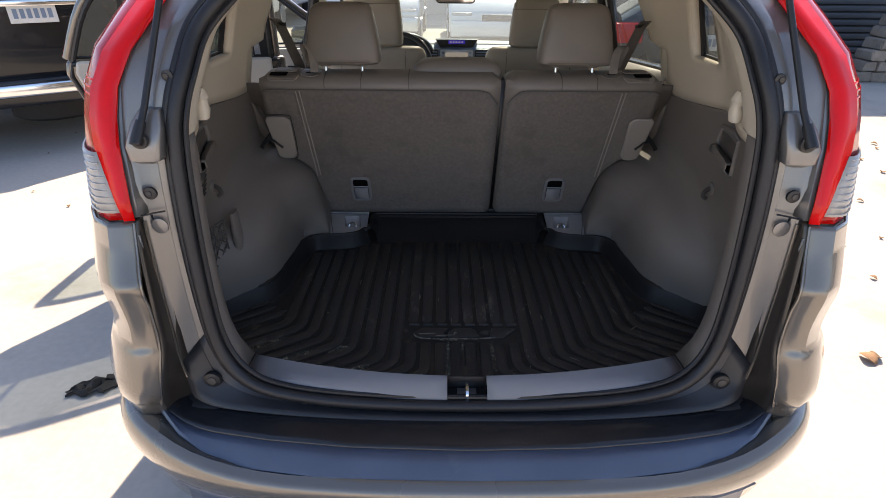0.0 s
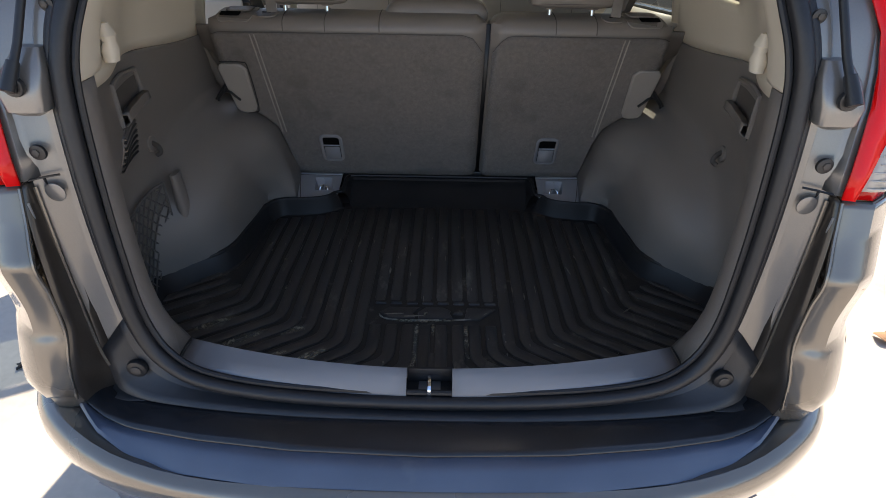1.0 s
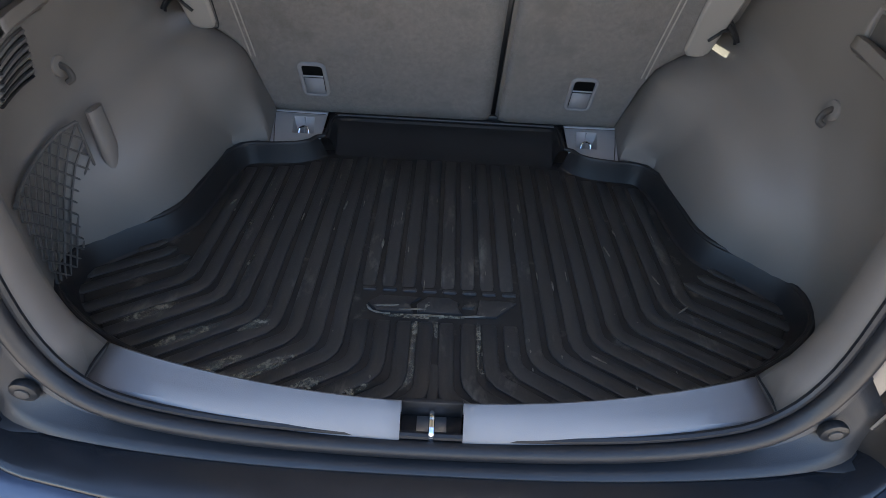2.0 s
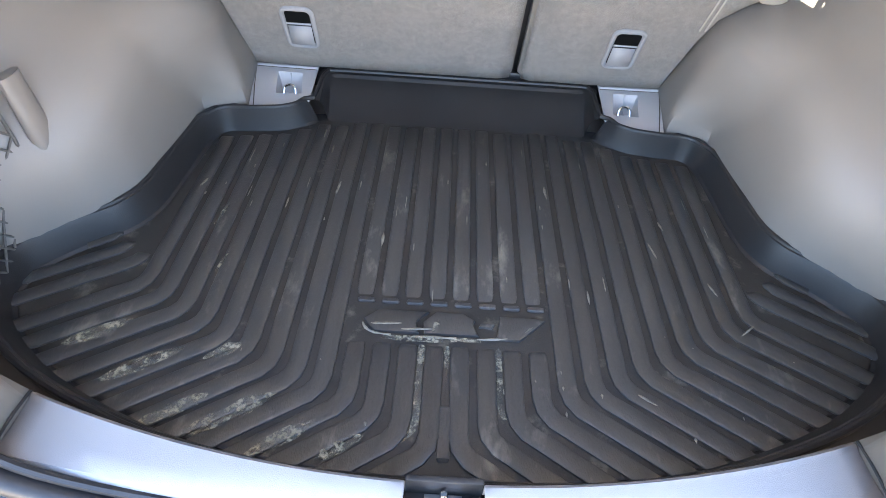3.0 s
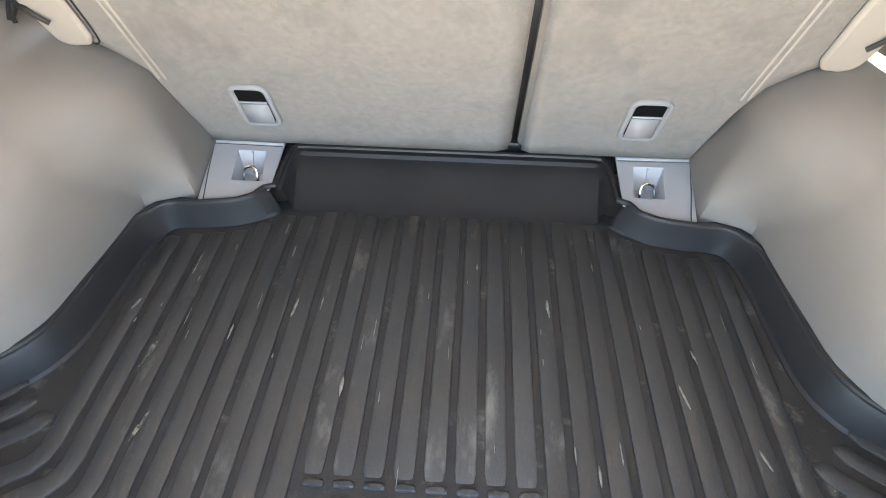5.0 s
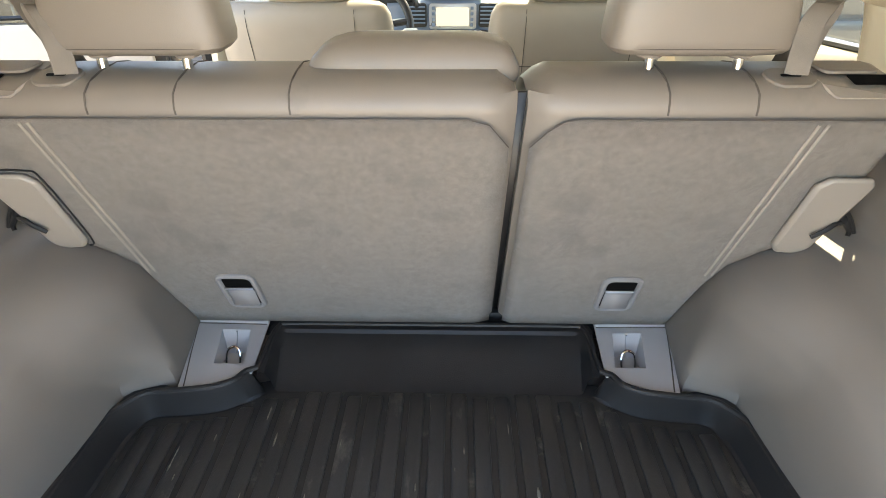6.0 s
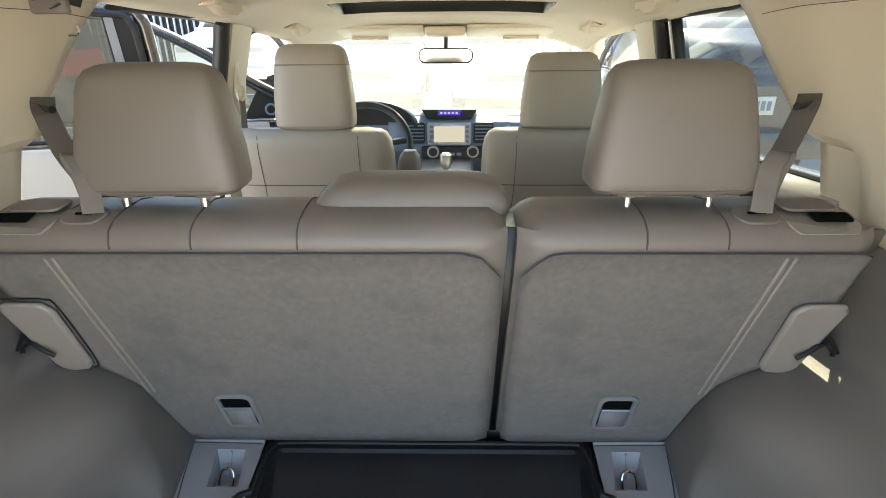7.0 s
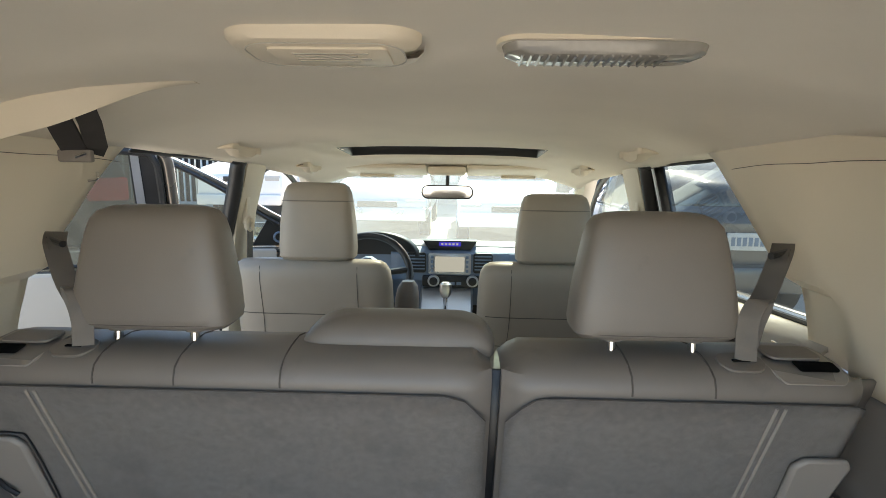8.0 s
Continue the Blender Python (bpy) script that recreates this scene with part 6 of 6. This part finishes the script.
# ---------- dashboard ----------
db = thing("dashboard", (0, 3.0, .70), "dark grey dashboard with a lit screen and silver knobs", "dashboard")
prof = [(3.30, 1.165), (3.12, 1.178), (2.98, 1.172), (2.93, 1.16), (2.90, 1.13), (2.895, 1.06), (2.90, .99), (2.94, .92), (3.02, .84), (3.30, .80)]
part("upper_pad", loft([[(x, y + .05 * abs(x / .72) ** 2, z - .03 * abs(x / .72) ** 3) for x in np.linspace(-.72, .72, 19)] for y, z in prof[:4]]), M_DASHTOP, db, "grey dashboard top coloured lighter for the sun on it", solid=0.008)
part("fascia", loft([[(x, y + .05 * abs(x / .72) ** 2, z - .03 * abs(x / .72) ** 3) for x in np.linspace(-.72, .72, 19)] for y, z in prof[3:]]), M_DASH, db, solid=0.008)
part("blue_grey_band", loft([[(x, 2.892 + .05 * abs(x / .72) ** 2 - .006, z) for x in np.linspace(-.30, .30, 11)] for z in (.985, 1.0, 1.12, 1.135)]), M_DASH, db, solid=.006)
hd = part("display_hood", prism([(-.140, 1.198), (.140, 1.198), (.108, 1.148), (-.108, 1.148)], "y", 2.90, 3.02, .008), M_BLACK, db, "hooded information display")
part("display", box((-.055, 2.894, 1.168), (.055, 2.899, 1.190)), M_BLUELCD, hd)
for k in range(5):
    part("display_mark", box((-.045 + k * .019, 2.8915, 1.174), (-.034 + k * .019, 2.8935, 1.184)), M_SCREEN, hd)
ns = part("screen_frame", prism([(a, 1.078 + b) for a, b in rounded(.215, .110, .012)], "y", 2.868, 2.90, .004), M_SILVER, db, "navigation screen unit")
part("screen", prism([(a, 1.078 + b) for a, b in rounded(.150, .078, .004)], "y", 2.862, 2.868), M_SCREEN, ns)
for s in (-1, 1):
    for k in range(4):
        part("key", box((s * .088 - .007, 2.861, 1.035 + k * .024), (s * .088 + .007, 2.868, 1.049 + k * .024), .002), M_DASH, ns)
    vt = part("air_vent", prism([(s * .168 + a, 1.083 + b) for a, b in rounded(.098, .105, .014)], "y", 2.874, 2.91, .004), M_BLACK, db, "black air vent")
    for k in range(5):
        part("vane", box((s * .168 - .042, 2.866, 1.048 + k * .017), (s * .168 + .042, 2.876, 1.054 + k * .017), .001), M_DASH, vt)
    kb = part("knob", disc((.018 + s * .098, 2.858, .992), .030, .03, "y", 24, .004), M_SILVER, db, "silver heater knob")
    part("knob_face", disc((.018 + s * .098, 2.842, .992), .021, .006, "y", 20, .001), M_BLACK, kb)
part("heater_panel", box((-.14, 2.872, .955), (.17, 2.90, 1.018), .012), M_BLACK, db)
for k in range(3):
    part("button", box((-.03 + k * .033, 2.866, .970), (-.006 + k * .033, 2.874, .985), .002), M_DASH, db)
part("instrument_hood", loft([[(-.36 + .20 * math.cos(t) * k, y, 1.12 + .115 * math.sin(t) * k) for t in (math.pi * j / 14 for j in range(15))] for y, k in ((2.78, 1.0), (2.88, 1.02), (3.05, .9))]), M_BLACK, db, solid=.01)
part("instrument_face", prism([(-.36 + .18 * math.cos(t), 1.12 + .10 * math.sin(t)) for t in (math.pi * j / 14 for j in range(15))], "y", 2.90, 2.91), M_BLACK, db)
cs = thing("centre_console", (0, 2.6, .46), "taupe centre console with a silver gear lever", "console")
part("tower", loft([[(-.13, y, z), (-.12, y - .02, z + .01), (.12, y - .02, z + .01), (.13, y, z)] for y, z in ((2.93, .95), (2.80, .88), (2.70, .80), (2.60, .74), (2.3, .70), (1.95, .70))]), M_SILVER, cs, solid=.01)
part("console_side", box((-.13, 1.95, .38), (.13, 2.85, .69), .02), M_DASH, cs)
lv = part("gear_lever", tube([(.0, 2.66, .78), (.0, 2.62, .86), (.0, 2.60, .91)], .011, 10), M_CHROME, cs)
part("lever_knob", cushion([(.90, 0, 2.60, .016, .018), (.915, 0, 2.60, .026, .026), (.94, 0, 2.598, .030, .032), (.965, 0, 2.595, .028, .030), (.975, 0, 2.594, .016, .018)], 2.4, 18), M_STEEL, lv)
part("gate", box((-.035, 2.58, .755), (.035, 2.74, .80), .006), M_BLACK, cs)
sw = thing("steering_wheel", (-.335, 2.46, 1.08), "black leather steering wheel", "steering wheel")
c0 = Vector((-.335, 2.46, 1.085))
tilt = Matrix.Rotation(radians(-24), 3, "X")
part("wheel_rim", tube([c0 + tilt @ Vector((.188 * math.cos(t), 0, .188 * math.sin(t))) for t in (k * math.tau / 40 for k in range(40))], .0155, 10, closed=True), M_BLACK, sw)
part("hub", cushion([(c0.z + d, c0.x, c0.y + .03 + d * .3, .075 * math.sqrt(max(.05, 1 - (d / .08) ** 2)), .03) for d in np.linspace(-.078, .078, 9)], 2.6, 20), M_DASH, sw)
for a in (10, 170, 270):
    part("spoke", tube([c0 + Vector((0, .03, 0)), c0 + tilt @ Vector((.18 * math.cos(radians(a)), 0, .18 * math.sin(radians(a))))], .014, 8), M_BLACK, sw)
part("column", tube([c0 + Vector((0, .05, -.01)), (-.335, 2.95, .95)], .045, 12), M_DASH, sw)

db.location += Vector((.014, 0, .052))
sw.location += Vector((0, 0, .035))
cs.location += Vector((.0, .08, .085))

DATUM[0] = PLAIN
# ---------- the yard: other vehicles, walls, litter ----------


def vehicle(name, label, x, y, nose, L, W, H, paint, hood=1.05, cab=(.10, .62), belt=1.05, group="parked cars", pane=None, turn=0.0):
    """A parked car: x and y of the middle of its tail or nose nearest to us; nose +1 drives away from us, -1 faces us."""
    v = thing(name, (x, y + L / 2, G), label, "car", group)

    def Y(d):
        return y + d if nose > 0 else y + L - d

    a, b = cab[0] * L, cab[1] * L
    prof = [(.06, .42), (0, .62), (.02, belt), (a * .55 + .03, H - .12), (a + .10, H - .02), (a + .5, H), (b - .35, H - .01), (b - .1, H - .07), (b + .55, hood + .05), (L - .25, hood - .10), (L - .03, hood - .28), (L, .60), (L - .08, .40)]
    bm = prism([(Y(d), z + G - .0) for d, z in prof], "x", x - W / 2, x + W / 2)
    bmesh.ops.subdivide_edges(bm, edges=[e for e in bm.edges if abs(e.verts[0].co.x - e.verts[1].co.x) > W * .9], cuts=1)
    for q in bm.verts:
        dz = q.co.z - G - belt
        k = 1 - .30 * max(0, dz) / max(.2, H - belt) * .75
        q.co.x = x + (q.co.x - x) * k
    part("body", bm, paint, v, bevel=0.05)

    def xs(z):
        return W / 2 * (1 - .30 * max(0, z - belt) / max(.2, H - belt) * .75) + .006

    n = 3 if L > 4.4 else 2
    lo, hi = belt + .03, H - .10
    d0, d1 = a * .55 + .42, b + .32
    for s in (-1, 1):
        for k in range(n):
            u0, u1 = d0 + (d1 - d0) * k / n + .04, d0 + (d1 - d0) * (k + 1) / n - .03
            v0, v1 = u0, min(u1, b - .16)
            if k == 0:
                v0 = u0 + .22
            part("side_window", loft([[(x + s * xs(lo), Y(u0), lo + G), (x + s * xs(lo), Y(u1), lo + G)], [(x + s * xs(hi), Y(v0), hi + G), (x + s * xs(hi), Y(v1), hi + G)]]), pane or M_CARGLASS, v, solid=.008)
        part("belt_strip", box((x + s * (W / 2 + .004) - .006, min(Y(d0), Y(d1)), belt + G - .012), (x + s * (W / 2 + .004) + .006, max(Y(d0), Y(d1)), belt + G + .008), .002), M_CHROME, v)
        for d in (.19 * L, .80 * L):
            w = part("wheel", cushion([(G + .33 + dz, x + s * (W / 2 - .10), Y(d), .11, math.sqrt(max(0, .33 ** 2 - dz ** 2))) for dz in np.linspace(-.328, .328, 15)], 6, 20), M_TYRE, v)
            part("rim", disc((x + s * (W / 2 + .008), Y(d), G + .33), .21, .03, "x", 20, .006), M_RIM, w)
        part("tail_lamp", box((x + s * (W / 2 - .16) - .14, min(Y(-.012), Y(.10)), belt - .20 + G), (x + s * (W / 2 - .16) + .14, max(Y(-.012), Y(.10)), belt - .02 + G), .02), M_RED, v)
        part("head_lamp", box((x + s * (W / 2 - .22) - .18, min(Y(L - .16), Y(L - .02)), hood - .42 + G), (x + s * (W / 2 - .22) + .18, max(Y(L - .16), Y(L - .02)), hood - .27 + G), .03), M_CLEAR, v)
        part("door_handle", box((x + s * (W / 2 + .012) - .012, Y(.40 * L) - .09, belt - .16 + G), (x + s * (W / 2 + .012) + .012, Y(.40 * L) + .09, belt - .13 + G), .006), M_CHROME, v)
        part("door_mirror", cushion([(belt + .02 + G + d, x + s * (W / 2 + .09), Y(b + .12), .09, .05) for d in (0, .02, .10, .13)], 3, 14), paint, v)
    r0, r1 = (.03 + a * .12, belt + .08), (a * .55 - .02, H - .16)
    part("rear_window", loft([[(x + u * W * .42, Y(r0[0] - .012), r0[1] + G) for u in (-1, 1)], [(x + u * W * .34, Y(r1[0] - .0), r1[1] + G) for u in (-1, 1)]]), M_CARGLASS, v, solid=.012)
    part("windscreen", loft([[(x + u * W * .41, Y(b + .50), hood + .10 + G) for u in (-1, 1)], [(x + u * W * .34, Y(b - .04), H - .09 + G) for u in (-1, 1)]]), M_CARGLASS, v, solid=.012)
    bar = part("rear_bumper", box((x - W / 2 + .02, min(Y(-.09), Y(.06)), .40 + G), (x + W / 2 - .02, max(Y(-.09), Y(.06)), .62 + G), .03), paint, v)
    part("number_plate", box((x - .16, min(Y(-.022), Y(-.006)), belt - .26 + G), (x + .16, max(Y(-.022), Y(-.006)), belt - .12 + G), .004), M_PLATE, v)
    for k in range(6):
        part("plate_bar", box((x - .13 + k * .046, min(Y(-.025), Y(-.022)), belt - .225 + G), (x - .10 + k * .046, max(Y(-.025), Y(-.022)), belt - .155 + G)), M_DASH, v)
    part("front_bumper", box((x - W / 2 + .02, min(Y(L - .06), Y(L + .08)), .36 + G), (x + W / 2 - .02, max(Y(L - .06), Y(L + .08)), .60 + G), .03), paint, v)
    part("grille", box((x - .35, min(Y(L - .02), Y(L + .012)), hood - .42 + G), (x + .35, max(Y(L - .02), Y(L + .012)), hood - .30 + G), .01), M_BLACK, v)
    # swing the car about the middle of its near end
    near = Vector((x, y, G))
    v.matrix_world = Matrix.Translation(near) @ Matrix.Rotation(radians(turn), 4, "Z") @ Matrix.Translation(v.location - near)
    return v


suv = vehicle("large_black_suv", "large black sport utility car with a chrome rear bumper", -3.30, 3.85, 1, 5.6, 2.0, 1.88, M_P_BLACK, 1.15, (.03, .62), 1.28, turn=38.0)
DATUM[0] = Matrix.Translation((.66, -1.2, 0))
part("chrome_step", box((-4.92, 4.93, .56), (-3.0, 5.06, .66), .02), M_CHROME, suv, "chrome bumper step")
part("tailgate_garnish", box((-4.31, 4.99, 1.22), (-3.61, 5.045, 1.265), .008), M_CHROME, suv)
for k in range(6):
    part("badge_bar", box((-4.72 + k * .058, 5.0, .90), (-4.68 + k * .058, 5.04, .95), .003), M_SILVER, suv)
part("spare_tyre", cushion([(z, -3.96, 5.75, .36 * k, .36 * k) for z, k in ((.24, .85), (.27, 1.0), (.42, 1.0), (.45, .85))], 2, 28), M_TYRE, suv, "spare tyre slung under the tail")
DATUM[0] = PLAIN
vehicle("dark_grey_car", "dark grey car parked alongside", 2.38, 4.6, 1, 4.6, 1.72, 1.52, M_P_GREY, 1.0, (.16, .58), 1.0)
vehicle("white_car", "white car parked ahead in full sun", .95, 8.9, -1, 4.5, 1.8, 1.50, M_P_WHITE, 1.0, (.16, .58), .98)
vehicle("silver_car", "silver car parked ahead in full sun", -1.35, 9.6, -1, 4.4, 1.76, 1.48, M_P_SILVER, 1.0, (.16, .58), .98)
vehicle("white_van", "white van with blue windows parked further off", -4.9, 12.3, -1, 5.2, 1.95, 2.1, M_P_WHITE, 1.3, (.03, .66), 1.25)
vehicle("dark_pickup", "dark blue pickup truck with a chrome front", 3.4, 9.6, -1, 5.3, 1.95, 1.80, M_P_BLUE, 1.15, (.30, .62), 1.1)

# walls of the yard
sh = thing("shutter_wall", (8.6, 9.3, G), "dark grey slatted roller shutter in the yard wall", "roller shutter", "", "structure")
part("shutter_back", box((3.0, 8.72, G), (13.0, 8.80, 4.2)), M_SHUTTER, sh)
for k in range(38):
    z = G + .05 + k * .105
    bm = prism([(8.72, z), (8.69, z + .02), (8.685, z + .06), (8.70, z + .095), (8.72, z + .10)], "x", 3.02, 12.9)
    part("slat", bm, M_SHUTTER, sh)
wl2 = solo("wall_north", box((-14, 17.5, G), (14, 17.8, 4.5), .01), M_WALL, (0, 17.6, G), "pale rendered yard wall", "wall", kind="structure")
gate = thing("yard_gate", (-8.6, 17.3, G), "dark iron yard gate with pale upright bars", "gate", "", "structure")
part("backing", box((-11.4, 17.38, G), (-6.1, 17.42, 2.7), .005), M_FENCE, gate)
for k in range(27):
    part("gate_bar", box((-11.3 + k * .195, 17.30, G), (-11.25 + k * .195, 17.35, 2.62)), M_PLATE if k % 3 else M_STEEL, gate)
for z in (.3, 1.5, 2.55):
    part("gate_rail", box((-11.4, 17.35, z), (-6.1, 17.38, z + .07)), M_FENCE, gate)
fe = thing("iron_fence", (-8.2, 9.5, G), "dark iron bar fence along the yard", "fence", "", "structure")
for k in range(70):
    part("bar", tube([(-8.2, 3.5 + k * .16, G), (-8.2, 3.5 + k * .16, 2.35)], .012, 6), M_FENCE, fe)
for z in (.35, 1.3, 2.2):
    part("rail", box((-8.23, 3.4, z - .02), (-8.17, 14.8, z + .02)), M_FENCE, fe)
bd = thing("board_fence", (-9.4, 9.0, G), "weathered pale board fence", "fence", "", "structure")
for k in range(46):
    part("board", box((-9.42, 3.0 + k * .26, G), (-9.38, 3.245 + k * .26, 2.0 + .03 * math.sin(k * 1.7)), .004), M_WOOD, bd)

# heap of stones by the shutter
random.seed(11)
heap = thing("stone_stack", (6.5, 7.3, G), "stacked grey brown stones beside the shutter", "stone stack")
for lay in range(9):
    xx = 5.75 + .06 * lay
    while xx < 7.6:
        w, h = random.uniform(.16, .34), .15
        bm = box((xx, 7.0 + random.uniform(-.03, .03), G + lay * .145), (xx + w - .015, 7.35, G + lay * .145 + h - .012), .025)
        for v in bm.verts:
            v.co += Vector((random.uniform(-.012, .012), random.uniform(-.015, .015), random.uniform(-.008, .008)))
        part("stone", bm, M_STONE, heap)
        xx += w

# litter: dry leaves, a rag, slab joints
lf = bmesh.new()


def leaf(r):
    rows = []
    for k in range(6):
        t = k / 5
        w = math.sin(math.pi * (.06 + .9 * t)) * .40 * r
        c = math.sin(t * 3) * r * .12
        rows.append([(-w, (t - .5) * r, c + w * .45), (0, (t - .5) * r, c), (w, (t - .5) * r, c + w * .45)])
    return loft(rows)


spots = [(1.735, 1.00, .075, 20), (1.77, 1.01, .06, 100), (2.05, 1.02, .03, 40)]
for k in range(70):
    spots.append((random.uniform(2.1, 4.6), random.uniform(1.6, 5.4), random.uniform(.02, .06), random.uniform(0, 360)))
for k in range(14):
    spots.append((random.uniform(-4.5, -1.6), random.uniform(.4, 4.5), random.uniform(.012, .03), random.uniform(0, 360)))
for x, y, r, a in spots:
    bm = leaf(r)
    bm.transform(Matrix.Translation((x, y, G + .006)) @ Matrix.Rotation(radians(a), 4, "Z") @ Matrix.Rotation(radians(random.uniform(-12, 12)), 4, "X"))
    solo("dry_leaf", bm, M_LEAF, (x, y, G), "curled dry brown leaf on the concrete", "leaf", "fallen leaves", solid=.0015)
bm = bmesh.new()
rows = []
for i in range(12):
    r = []
    for j in range(9):
        u, v = i / 11, j / 8
        jag = .022 * noise.noise(Vector((u * 6, v * 6, 7.0)))
        x, y = -1.40 + (u - .5) * .17 + jag, .815 + (v - .5) * (.05 + .05 * math.sin(math.pi * u)) + .05 * (u - .5) + .03 * noise.noise(Vector((u * 7, v * 3, 4.0)))
        r.append((x, y, G + .006 + .045 * max(0, noise.noise(Vector((u * 6, v * 5, 2.0))) + .4) * math.sin(math.pi * (.05 + .9 * u)) * math.sin(math.pi * (.1 + .8 * v))))
    rows.append(r)
solo("rag", loft(rows), M_RAG, (-1.40, .815, G), "crumpled dark grey cloth lying on the concrete", "rag", solid=.004)

# plain unseen walls, added to close the yard behind and beside
solo("wall_south", box((-24, -18.3, G), (24, -18.0, 2.4), .01), M_WALL, (0, -18.1, G), "pale rendered yard wall", "wall", kind="structure")
solo("wall_east", box((16.0, -18.0, G), (16.3, 8.7, 2.6), .01), M_WALL, (16.1, 0, G), "pale rendered yard wall", "wall", kind="structure")
